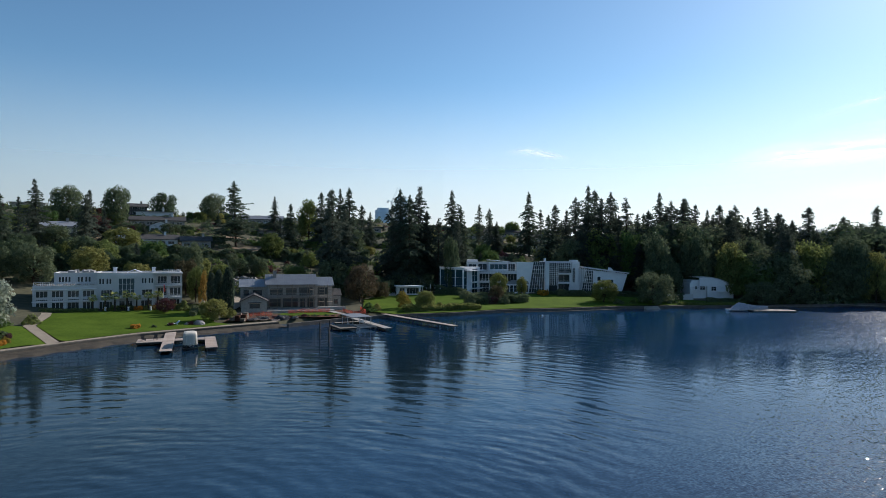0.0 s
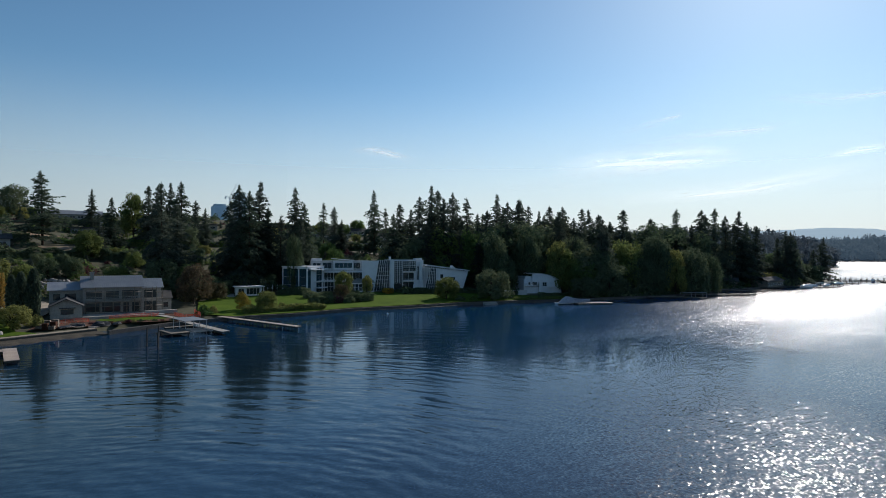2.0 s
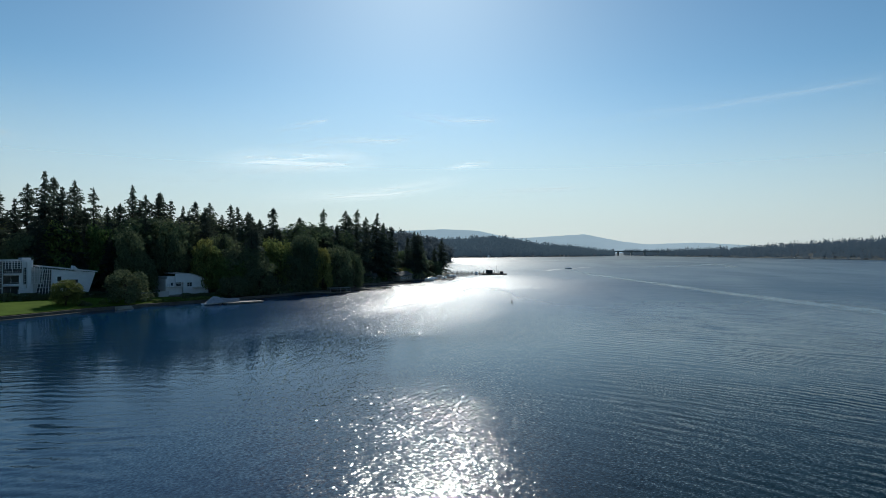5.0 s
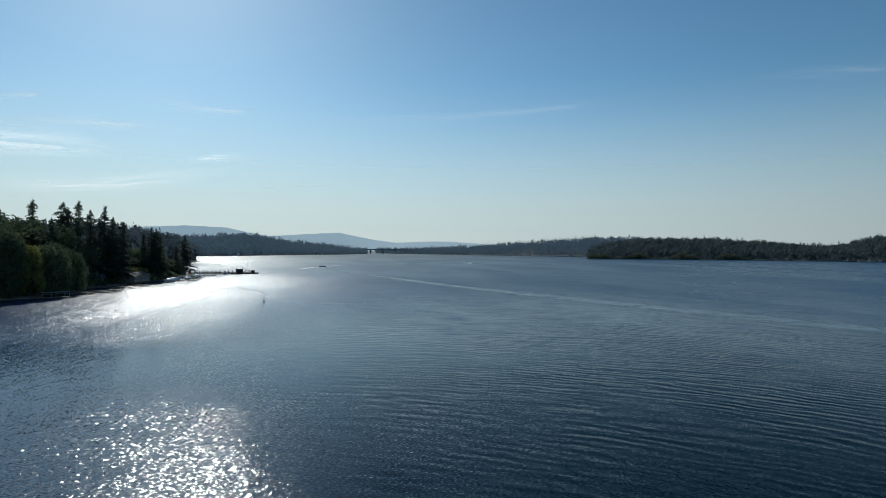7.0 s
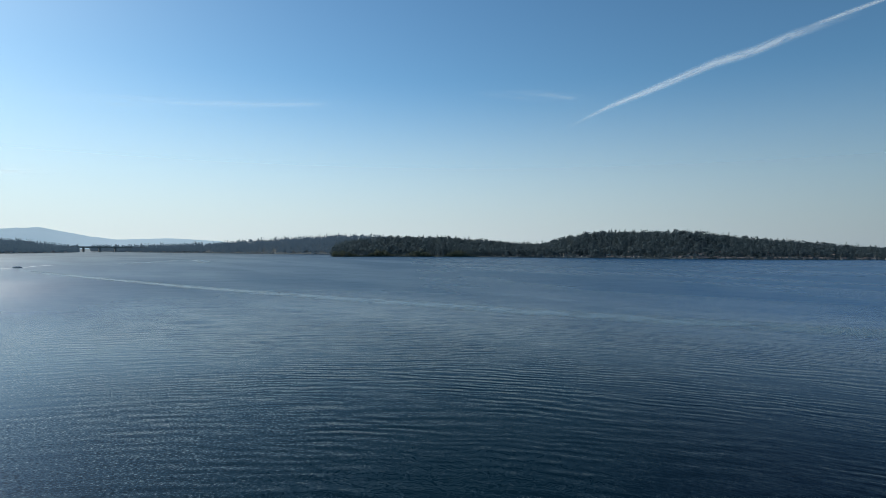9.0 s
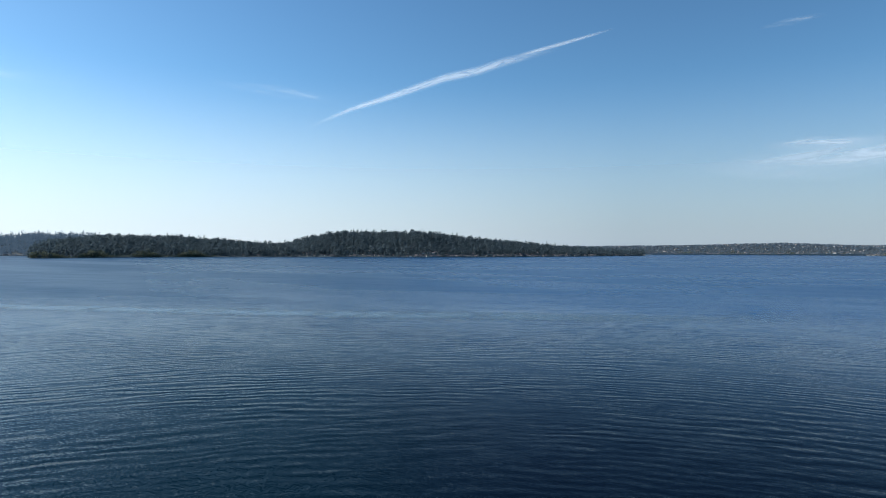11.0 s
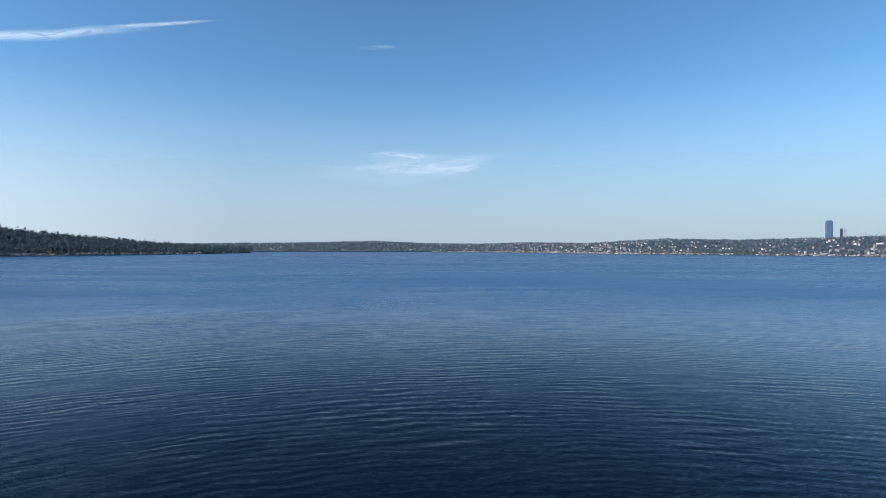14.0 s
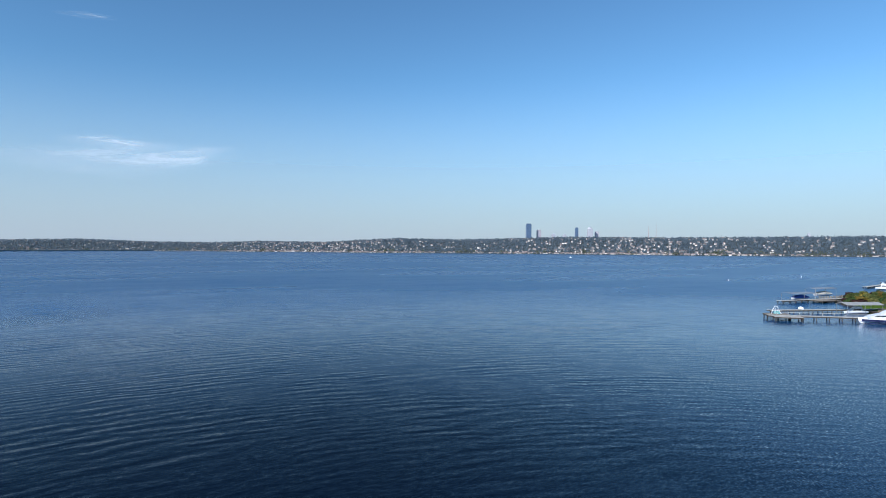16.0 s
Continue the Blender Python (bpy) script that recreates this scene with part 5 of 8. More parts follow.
def grid_screen(parent, x0, x1, y, z0, z1, cell, bar=0.12, depth=0.3, lean=0.0, mat=None):
    s = Shape()
    nx, nz = max(1, round((x1 - x0) / cell)), max(1, round((z1 - z0) / cell))
    for i in range(nx + 1):
        q = x0 + (x1 - x0) * i / nx
        s.box(q - bar / 2, y, z0, q + bar / 2, y + depth, z1, skew=(lean, 0))
    for j in range(nz + 1):
        q = z0 + (z1 - z0) * j / nz
        o = lean * j / nz
        s.box(x0 - bar / 2 + o, y - 0.01, q - bar / 2, x1 + bar / 2 + o, y + depth + 0.01, q + bar / 2)
    part("screen", s, mat or WHITE, parent, "white square-grid sun screen")


def modern_house():
    """The long white house with glass walls and grid screens; x along the shore, z above the lawn."""
    h = thing("modern_house", pose(0, 240.5, 3.0, 0, 0, 2.0), "large white modern house with glass walls and grid screens", "house")
    part("foundation", Shape().box(10, 1, -3, 74, 16, -0.01), CONCRETE, h)
    # middle: three terraces of glass
    block(h, 10.4, 34, 1, 14, 0, 4.4, STUCCO, [(0.7 + 3.8 * i, 0.15, 3.65, 3.8, 3, 2) for i in range(6)], glass=GLASS)
    block(h, 10.6, 34, 2.6, 14, 4.41, 8.2, STUCCO, [(0.5 + 3.8 * i, 0.15, 3.65, 3.1, 3, 1) for i in range(6)], glass=GLASS)
    part("terrace_band", Shape().box(10.4, 0.6, 7.6, 30, 2.59, 8.0), WHITE, h)
    grid_screen(h, 10.6, 29.8, 0.7, 8.0, 9.2, 0.6, 0.09, 0.08)
    grid_screen(h, 10.6, 24.2, 1.05, 4.42, 5.5, 0.55, 0.08, 0.07)
    block(h, 9.8, 34, 4.2, 14, 8.21, 12.0, STUCCO, [(0.7, 0.6, 3.2, 2.5, 2, 1), (4.6, 0.6, 3.6, 2.7, 2, 1), (16.9, 0.4, 2.8, 2.9, 3, 1)], glass=GLASS, roof=FLATROOF)
    wall(h, (18.6, 2.7), (26.4, 2.7), 8.4, 12.2, [(0.5, 0.9, 6.9, 2.1, 4, 1)], WHITE, SKYGLASS)
    part("bay_frame", Shape().box(18.6, 3.01, 8.4, 18.9, 4.18, 12.2).box(26.1, 3.01, 8.4, 26.4, 4.18, 12.2).box(18.9, 3.01, 8.4, 26.1, 4.18, 8.6), WHITE, h)
    part("bay_roof", Shape().prism([(18.0, 12.9), (26.9, 12.25), (26.9, 12.5), (18.0, 13.2)], 2.2, 6), WHITE, h)
    part("roof_cabin", Shape().box(10.2, 6, 12.0, 14.4, 10, 13.1), WHITE, h)
    part("sunroom_roof", Shape().prism([(24.5, 3.6), (27.5, 5.2), (33.6, 4.8), (34.2, 3.6)], -2.5, 0.98), METALROOF, h)
    wall(h, (24.6, -2.4), (34.0, -2.4), 0, 3.55, [(0.4 + 1.5 * i, 0.4, 1.3, 2.8, 1, 2) for i in range(6)], WHITE, GLASS)
    # the white blade wall and the leaning curtain of glass
    part("blade_wall", Shape().prism([(29.6, 0), (34.3, 0), (36.2, 12.3), (29.6, 12.3)], 0.4, 0.98), WHITE, h)
    part("curtain_glass", Shape().prism([(34.4, 0.1), (40.6, 0.1), (40.9, 12.4), (36.4, 12.4)], 0.7, 0.9), GLASS, h, "leaning dark glass curtain wall")
    s = Shape()
    for i in range(7):
        k = i / 6
        s.prism([(34.4 + 6.2 * k - 0.07, 0.1), (34.4 + 6.2 * k + 0.07, 0.1), (36.4 + 4.5 * k + 0.07, 12.5), (36.4 + 4.5 * k - 0.07, 12.5)], 0.5, 0.69)
    for j in range(9):
        k = j / 8
        s.box(34.4 + 2.0 * k, 0.52, 0.1 + 12.3 * k, 40.7 + 0.2 * k, 0.68, 0.2 + 12.3 * k)
    part("mullion_grid", s, WHITE, h)
    # tower
    block(h, 41.2, 55, 0.8, 13, 0, 12.4, WHITE, [(5.2, 0.5, 4.6, 3.2, 2, 1), (5.2, 4.4, 4.6, 3.0, 2, 1), (5.2, 8.0, 5.4, 4.1, 2, 1), (1.3, 0.6, 3.7, 11.5, 1, 2), (10.9, 4.2, 2.8, 5.8, 1, 1)], glass=GLASS, roof=FLATROOF)
    for q in ((41.0, -0.4, 0, 42.4, 0.78, 12.8), (53.0, -0.4, 3.0, 54.2, 0.78, 11.8), (50.6, -0.2, 0, 53.0, 0.78, 2.6)):
        part("pier", Shape().box(*q), WHITE, h)
    grid_screen(h, 42.6, 46.2, 0.1, 3.2, 12.4, 0.8)
    grid_screen(h, 46.2, 52.0, 0.1, 9.6, 12.4, 0.8)
    grid_screen(h, 52.2, 57.5, 0.05, 4.4, 10.0, 0.8)
    for z in (3.9, 7.7):
        part("balcony", Shape().box(46.4, -0.5, z, 51.0, 0.78, z + 0.25), WHITE, h)
        rail(h, 46.5, 50.9, -0.45, z + 0.25, 0.9, 0.6, STEEL)
    part("lift_box", Shape().box(52.5, 4, 12.3, 55.2, 8, 13.2), WHITE, h)
    part("chimney", Shape().box(41.0, 3, 12.3, 41.8, 3.8, 13.9), WHITE, h)
    # right wing with the falling roof and the leaning end
    part("wing_wall", Shape().prism([(60.5, -0.3), (71.8, -0.6), (74.4, 7.8), (60.5, 9.2)], 0.6, 0.95), WHITE, h)
    part("wing_body", Shape().prism([(55.1, -0.3), (71.6, -0.5), (74.0, 7.6), (55.1, 9.8)], 0.96, 12), STUCCO, h)
    part("wing_glass", Shape().prism([(55.6, 0.4), (60.3, 0.8), (60.4, 8.9), (57.4, 9.3)], 0.5, 0.7), GLASS, h, "leaning dark glass wall")
    s = Shape()
    for i in range(6):
        k = i / 5
        s.prism([(55.6 + 4.7 * k - 0.06, 0.4), (55.6 + 4.7 * k + 0.06, 0.4), (57.4 + 3 * k + 0.06, 9.4), (57.4 + 3 * k - 0.06, 9.4)], 0.3, 0.49)
    for j in range(8):
        k = j / 7
        s.box(55.6 + 1.8 * k, 0.32, 0.5 + 8.5 * k, 60.4, 0.48, 0.6 + 8.5 * k)
    part("mullion_grid", s, WHITE, h)
    part("wing_roof", Shape().prism([(56.5, 10.2), (74.8, 7.9), (75.0, 8.3), (56.4, 10.7)], 0.0, 12.4), WHITE, h)
    s = Shape()
    for i in range(22):
        k = i / 21
        s.box(57.5 + 16.6 * k, 0.25, 9.25 - 1.85 * k, 57.6 + 16.6 * k, 0.6, 10.0 - 2.1 * k)
    part("clerestory_grid", s, WHITE, h)
    part("wing_window", Shape().box(62.2, 0.5, 5.0, 63.4, 0.6, 6.6).box(66.0, 0.5, 4.2, 68.6, 0.6, 5.4), GLASS, h, "dark window opening")
    part("wing_fin", Shape().prism([(67.4, 8.5), (69.4, 8.3), (67.5, 10.3)], 0.3, 4), WHITE, h)
    return h


def glass_pavilion():
    h = thing("glass_pavilion", pose(-1.2, 239.0, 2.9, 0, 0, -35), "two-storey glass pavilion with white frames and flat roof", "house")
    part("foundation", Shape().box(0.1, 0.1, -3, 10.9, 11.9, -0.01), CONCRETE, h)
    block(h, 0, 11, 0, 12, 0, 10.1, WHITE, [(0.35, 0.2, 6.8, 9.3, 2, 3), (7.5, 0.2, 3.2, 9.3, 1, 3)],
          right=[(0.3, 0.2, 2.2, 9.4, 1, 3), (6.2, 4.6, 4.0, 5.0, 2, 2), (6.2, 0.2, 4.0, 3.9, 2, 1)], glass=SKYGLASS, roof=FLATROOF)
    part("eave", Shape().box(-0.2, -0.3, 10.15, 11.3, 12.2, 10.4).box(11.0, 1.5, 9.0, 13.0, 12.2, 9.25), WHITE, h)
    part("ledge", Shape().box(11.05, 5.5, 1.9, 13.2, 11, 2.2).box(11.05, 5.5, 4.3, 12.6, 11, 4.5), WHITE, h)
    return h


def curved_house():
    h = thing("curved_house", pose(94.6, 232.0, 2.0, 0, 0, 6), "small white two-storey house with a curved roof", "house")
    part("foundation", Shape().box(0.2, 0.4, -3, 17.8, 9.8, -0.01), CONCRETE, h)
    wall(h, (1.4, 1.2), (7.4, 1.2), 0, 7.0, [(1.4, 3.4, 1.0, 1.2, 1, 1), (3.4, 3.2, 2.2, 2.0, 2, 2)], WHITE, GLASS)
    wall(h, (7.4, 0.3), (18, 0.3), 0, 4.6, [(1.6, 2.9, 2.0, 1.6, 2, 2)], WHITE, GLASS)
    curve = [(4.2, 4.6), (18, 4.6)] + [(18 - 13.8 * i / 10, 4.9 + 3.1 * math.sin(i / 10 * 1.9)) for i in range(11)]
    part("curved_front", Shape().prism(curve, 0.35, 0.7), WHITE, h)
    part("body", Shape().box(1.6, 1.51, 0, 17.8, 9.5, 4.58).box(1.6, 1.51, 4.58, 7.3, 9.5, 6.95), STUCCO, h)
    roofc = [(18.3 - 14.1 * i / 10, 4.95 + 3.1 * math.sin(i / 10 * 1.9)) for i in range(11)]
    part("curved_roof", Shape().prism(roofc + [(x, z + 0.25) for x, z in reversed(roofc)], 0.1, 9.8), STUCCO, h)
    part("balcony", Shape().box(0.2, 0.0, 3.0, 7.3, 1.18, 3.2).box(11, -0.8, 2.4, 16.5, 0.29, 2.6), WHITE, h)
    rail(h, 0.3, 7.2, 0.05, 3.2, 1.0, 0.7, STEEL)
    part("terrace_wall", Shape().box(-9, -0.5, -2.5, 1.3, 0.0, 1.6).box(-9, 0.0, -2.5, 1.3, 6, 0.2), STUCCO, h)
    part("upstand", Shape().box(0.8, 1.2, 0, 1.39, 9, 6.0), WHITE, h)
    return h


def pool_house():
    h = thing("pool_house", pose(-17.0, 226.5, 3.0, 0, 0, 12), "small white flat-roofed pool house", "house")
    block(h, 0, 9, 0, 5, 0, 3.1, WHITE, [(0.8, 0.4, 2.0, 2.2, 2, 1), (3.6, 0.4, 4.6, 2.3, 4, 1)], roof=FLATROOF)
    part("eave", Shape().box(-0.8, -1.4, 3.15, 9.8, 5.4, 3.4), WHITE, h)
    for q in (-0.5, 9.3):
        part("post", Shape().box(q, -1.2, -0.2, q + 0.2, -1.0, 3.14), WHITE, h)


def hill_house(x, y, w, d, hgt, turn, wallmat, roofmat, style, label, z=None):
    """A house on the hillside seen from afar: body, windows, low roof, chimney."""
    z = ground_z(x, y) if z is None else z
    h = thing("hillside_house", pose(x, y, z, 0, 0, turn), label, "house", "hillside houses")
    n = max(1, int(w / 3.6))
    wins = [(0.7 + (w - 1) * i / n, 0.9, (w - 1) / n * 0.72, 1.3, 2, 1) for i in range(n)]
    if hgt > 5:
        wins += [(o[0], 3.9, o[2], 1.3, 2, 1) for o in wins]
    part("foundation", Shape().box(-w / 2 + 0.1, 0.2, -4, w / 2 - 0.1, d - 0.1, -0.01), CONCRETE, h)
    wall(h, (-w / 2, 0), (w / 2, 0), 0, hgt, wins, wallmat)
    part("body", Shape().box(-w / 2, 0.31, 0, w / 2, d, hgt), wallmat, h)
    if style == "flat":
        part("roof", Shape().box(-w / 2 - 0.9, -1.0, hgt + 0.003, w / 2 + 0.9, d + 0.8, hgt + 0.4), roofmat, h)
    elif style == "gable":
        gable_end(h, -w / 2, w / 2, 0, hgt + 0.003, hgt + w * 0.22, wallmat)
        gable_roof(h, -w / 2, w / 2, 0, d, hgt, hgt + w * 0.225, roofmat, 0.7, along_x=False)
    else:
        gable_roof(h, -w / 2, w / 2, 0, d, hgt, hgt + d * 0.2, roofmat, 0.8)
    part("chimney", Shape().box(w * 0.2, d * 0.4, hgt - 0.2, w * 0.2 + 1.0, d * 0.4 + 0.8, hgt + d * 0.2 + 1.5), wallmat, h)
    return h


white_mansion()
grey_house()
modern_house()
glass_pavilion()
curved_house()
pool_house()
HW, HG = "low white hillside house among trees", "low hillside house with a dark shingle roof"
hill_house(-164, 344, 19, 9, 4.2, 22, WHITE, FLATROOF, "flat", "white two-storey house on the ridge")
hill_house(-181, 356, 12, 9, 5.5, 25, SHINGLE, SHINGLE, "eave", "dark house with a pitched roof on the ridge")
hill_house(-232, 338, 16, 9, 4.5, 32, GREYWALL, FLATROOF, "flat", "grey flat-roofed house on the ridge")
hill_house(-160, 252, 13, 9, 5.0, 32, GREYWALL, METALROOF, "eave", "grey-green house with a metal roof")
hill_house(-139, 262, 9, 10, 3.4, 27, WHITE, SHINGLE, "gable", "white-gabled house with dark shingle roof")
hill_house(-127, 266, 19, 9, 3.2, 24, WHITE, SHINGLE, "eave", HG)
hill_house(-110, 270, 12, 9, 3.4, 24, GREYWALL, SHINGLE, "eave", HG)
hill_house(-140, 300, 10, 9, 3.4, 24, WHITE, SHINGLE, "gable", "white-gabled house with dark shingle roof")
hill_house(-150, 318, 26, 9, 3.2, 24, GREYWALL, SHINGLE, "eave", HG)
hill_house(-141, 372, 26, 10, 3.4, 20, GREYWALL, FLATROOF, "flat", "long low house with a pale flat roof")
hill_house(-112, 376, 24, 10, 3.2, 18, GREYWALL, METALROOF, "eave", "long low house with a pale metal roof")
hill_house(-92, 330, 18, 9, 3.2, 15, GREYWALL, SHINGLE, "flat", HG)
hill_house(-73, 352, 12, 9, 3.6, 10, WHITE, SHINGLE, "eave", HW)
hill_house(-52, 378, 26, 9, 3.2, 8, GREYWALL, SHINGLE, "flat", HG)
hill_house(-20, 388, 24, 9, 3.2, 5, GREYWALL, FLATROOF, "flat", HG)
hill_house(24, 372, 26, 9, 3.2, -3, GREYWALL, FLATROOF, "flat", "long low house with a pale flat roof")
hill_house(49, 352, 18, 9, 3.2, -8, WHITE, FLATROOF, "flat", HW)
hill_house(40, 410, 24, 9, 3.4, -6, GREYWALL, SHINGLE, "eave", HG)
hill_house(62, 392, 16, 9, 3.4, -9, GREYWALL, SHINGLE, "eave", HG)
hill_house(78, 372, 18, 9, 3.2, -11, GREYWALL, FLATROOF, "flat", HG)


# ---- gardens ----
walk_edge = inland(along(shore_pts[11:15], 3), 7.7)
path_line = [(-76.6, 119.4), (-92.6, 135.6), (-98.2, 149.6), (-101.6, 155.4)]
drape("lawn", [p for p in walk_edge if p[0] < -52 and p[1] > 122] + [(-57.6, 153), (-66, 171), (-73, 170.8), (-102, 154.8)] + list(reversed(inland(path_line, -1.3)[:-1]))[:-1] + [(-78.0, 123.0)], GRASS, 0.07, "bright green mown lawn before the mansion", "lawn")
drape("lawn", [(-83.0, 110.5), (-80.2, 116.4)] + inland(path_line, 1.3)[:2] + [(-99, 135), (-100, 122), (-92, 110)], GRASS, 0.07, "small round lawn by the garden path", "lawn")
drape("lawn", [(-45, 166), (-30.5, 170.5), (-27.5, 173.5), (-35, 176.2), (-46, 172.5)], GRASS, 0.09, "narrow new lawn by the building site", "lawn")
drape("lawn", [(-24, 182.5), (-14, 178.8), (3, 185), (21, 197), (40, 202), (62, 210.4), (83, 214.4), (104, 217), (112, 224), (86, 228), (70, 236), (30, 236), (8, 226), (-2, 230), (-20, 224), (-27, 207)], GRASS, 0.07, "bright green lawn before the modern house", "lawn")
drape("garden_path", inland(path_line, 1.15) + list(reversed(inland(path_line, -1.15))), PATH, 0.1, "angled tan paved garden path", "path")
drape("garden_path", inland(along(shore_pts[10:15], 3), 5.9) + list(reversed(inland(along(shore_pts[10:15], 3), 7.2))), PATH, 0.1, "pale walkway along the seawall", "path", 3)
drape("driveway", [(-73, 172), (-66.5, 172), (-60, 176), (-62, 196), (-70, 200), (-74, 190)], PATH, 0.12, "tan paved drive beside the mansion", "path")
drape("mulch_bed", [(-46, 163.5), (-33, 167.5), (-26.8, 170.2), (-25.5, 174), (-29.5, 174.2), (-33, 171.2), (-45, 166.2)], MULCH, 0.12, "red bark mulch bed", "garden bed")
drape("mulch_bed", [(-36, 177.5), (-26, 175.5), (-24, 181), (-34, 184)], MULCH, 0.12, "red bark mulch bed", "garden bed")
drape("garden_path", [(-27.5, 172.4), (-26, 173.4), (-33.5, 180.5), (-45, 177), (-44.8, 175.6), (-34.4, 178.4)], CONCRETE, 0.14, "pale concrete garden path", "path")
drape("dug_soil", [(-56, 154.5), (-45, 161.5), (-46, 170), (-56, 168)], MULCH, 0.1, "dug dark soil on the building site", "soil")
drape("pool_terrace", [(-30, 219), (-17, 222), (-18, 228), (-31, 226)], CONCRETE, 0.12, "pale poolside paving", "terrace")


def blot(x, y, rx, ry, seed):
    """A rounded uneven outline on the plan."""
    q = random.Random(seed)
    return [(x + math.cos(a * 0.5236) * rx * q.uniform(0.8, 1.15), y + math.sin(a * 0.5236) * ry * q.uniform(0.8, 1.15)) for a in range(12)]


DRY = varied("dry_slope_earth", (0.13, 0.095, 0.06), (0.3, 0.22, 0.14), 0.25, 2.5, 0.95, bump=0.6, dist=0.1)
for i, (x, y, rx, ry) in enumerate(((-106, 308, 9, 5), (-88, 278, 9, 5), (-70, 300, 10, 6), (-150, 262, 8, 4))):
    drape("dry_slope", blot(x, y, rx, ry, i), DRY, 0.25, "bare tan earth slope between hillside gardens", "slope")
for i, (x, y, rx, ry) in enumerate(((46, 350, 8, 6), (-36, 327, 16, 5), (84, 392, 8, 5))):
    drape("lawn", blot(x, y, rx, ry, 40 + i), GRASS, 0.25, "small sunlit hillside lawn", "lawn")
drape("garden_path", blot(45, 332, 8, 3, 60), CONCRETE, 0.3, "pale paved terrace on the hillside", "path")


def hedge(x0, y0, x1, y1, w, h, mat, label, n=None, name="hedge"):
    """A long clipped or loose hedge of leaf clumps with stems inside."""
    L = math.hypot(x1 - x0, y1 - y0)
    rs = np.random.RandomState(int(abs(x0 * 7 + y0 * 3)) % 9999)
    n = n or int(min(8000, L * (w + 2 * h) * 9))
    u = rs.rand(n) * L
    a = rs.rand(n) * 2 - 1
    t = a * w / 2
    top = h * (0.82 + 0.12 * np.sin(u * 0.9) + 0.1 * np.sin(u * 0.37 + 1))
    z = np.where(rs.rand(n) < 0.55, top * (1 - 0.25 * a * a), rs.rand(n) * top)
    side = (z < top * 0.72)
    t = np.where(side, np.sign(a) * w / 2 * rs.uniform(0.75, 1.05, n), t)
    C = np.stack([u, t, z], 1)
    m = pose(x0, y0, ground_z((x0 + x1) / 2, (y0 + y1) / 2), 0, 0, math.degrees(math.atan2(y1 - y0, x1 - x0)))
    th = thing(name, m, label, "hedge")
    part("woody_core", Shape().box(0.4, -w * 0.28, -1.0, L - 0.4, w * 0.28, h * 0.55), mat, th)
    part("foliage", leaf_mesh("foliage", C, rs.uniform(0.14, 0.34, n) * (1.6 if h > 3.5 else 1.0), mat, None, None, rs, 0.8), mat, th)


hedge(-134, 196, -84, 208, 4.5, 8.0, HEDGE, "tall dark clipped hedge behind the mansion")
hedge(-60, 211, -20, 222, 4, 7.0, HEDGE, "tall dark hedge behind the building site")
hedge(-70, 262, -32, 264, 3, 6.0, HEDGE, "dark clipped hedge on the hillside terrace")
hedge(-30, 300, 18, 302, 3, 4.0, BROAD, "sunlit clipped hedge on the hillside terrace")
hedge(-60, 318, -25, 322, 2.5, 3.0, BROAD, "sunlit clipped hedge on the hillside terrace")
hedge(-24, 262, 42, 270, 4, 7.5, HEDGE, "tall dark hedge on the slope")
hedge(-3, 233, 9, 229, 3.5, 3.4, HEDGE, "tall dark hedge against the glass pavilion")
hedge(6, 219, 26, 223, 5, 2.6, HEDGE, "dark loose hedge before the glass pavilion")
hedge(-12, 188, 5, 191, 3, 1.6, OLIVE, "loose shoreline shrubs by the long dock")
hedge(36, 236, 56, 239, 2.5, 1.7, HEDGE, "low dark hedge before the modern house")
hedge(97, 223, 116, 226, 2.2, 1.6, HEDGE, "low dark hedge by the small house")
hedge(-90, 165.2, -68, 175.2, 2.4, 1.1, OLIVE, "flowering shrub border before the mansion", name="shrub_border")
hedge(42, 345, 60, 343, 3, 3.0, BROAD, "sunlit clipped hedge on the hillside terrace")
hedge(-150, 214, -100, 234, 4, 5.0, HEDGE, "dark hedge above the mansion")
hedge(-104, 246, -72, 262, 3, 4.0, HEDGE, "dark clipped hedge on the hillside terrace")
hedge(-150, 278, -104, 290, 3, 3.5, HEDGE, "dark clipped hedge on the hillside terrace")
hedge(-96, 292, -62, 300, 3, 3.2, BROAD, "green clipped hedge on the hillside terrace")
hedge(-172, 292, -128, 310, 3, 3.2, HEDGE, "dark clipped hedge on the hillside terrace")
hedge(-84, 312, -44, 322, 2.6, 2.6, HEDGE, "dark clipped hedge on the hillside terrace")
hedge(-190, 330, -150, 338, 3, 3.0, HEDGE, "dark clipped hedge below the ridge")
hedge(-132, 352, -84, 362, 3, 3.4, HEDGE, "dark clipped hedge below the ridge")
hedge(-70, 358, -30, 366, 3, 3.0, BROAD, "green clipped hedge below the ridge")
hedge(0, 330, 40, 330, 3, 3.6, HEDGE, "dark clipped hedge on the hillside terrace")
hedge(8, 205, 30, 214, 4.2, 3.0, HEDGE, "loose dark shrub bank on the lakeside lawn", name="shrub_bank")
hedge(44, 233.5, 70, 236, 3.6, 2.6, HEDGE, "dark shrub border before the modern house", name="shrub_border")
hedge(70, 235, 92, 231, 3.4, 2.2, HEDGE, "dark shrub border before the modern house", name="shrub_border")
hedge(-12, 183.5, 12, 194, 3.0, 2.0, OLIVE, "loose shoreline shrubs above the seawall", name="shrub_border")
hedge(84, 216, 110, 219, 1.6, 0.9, BROAD, "low shoreline shrubs above the seawall", name="shrub_border")
hedge(-70, 171.5, -66, 160, 1.6, 1.6, HEDGE, "dark shrub border beside the lawn", name="shrub_border")
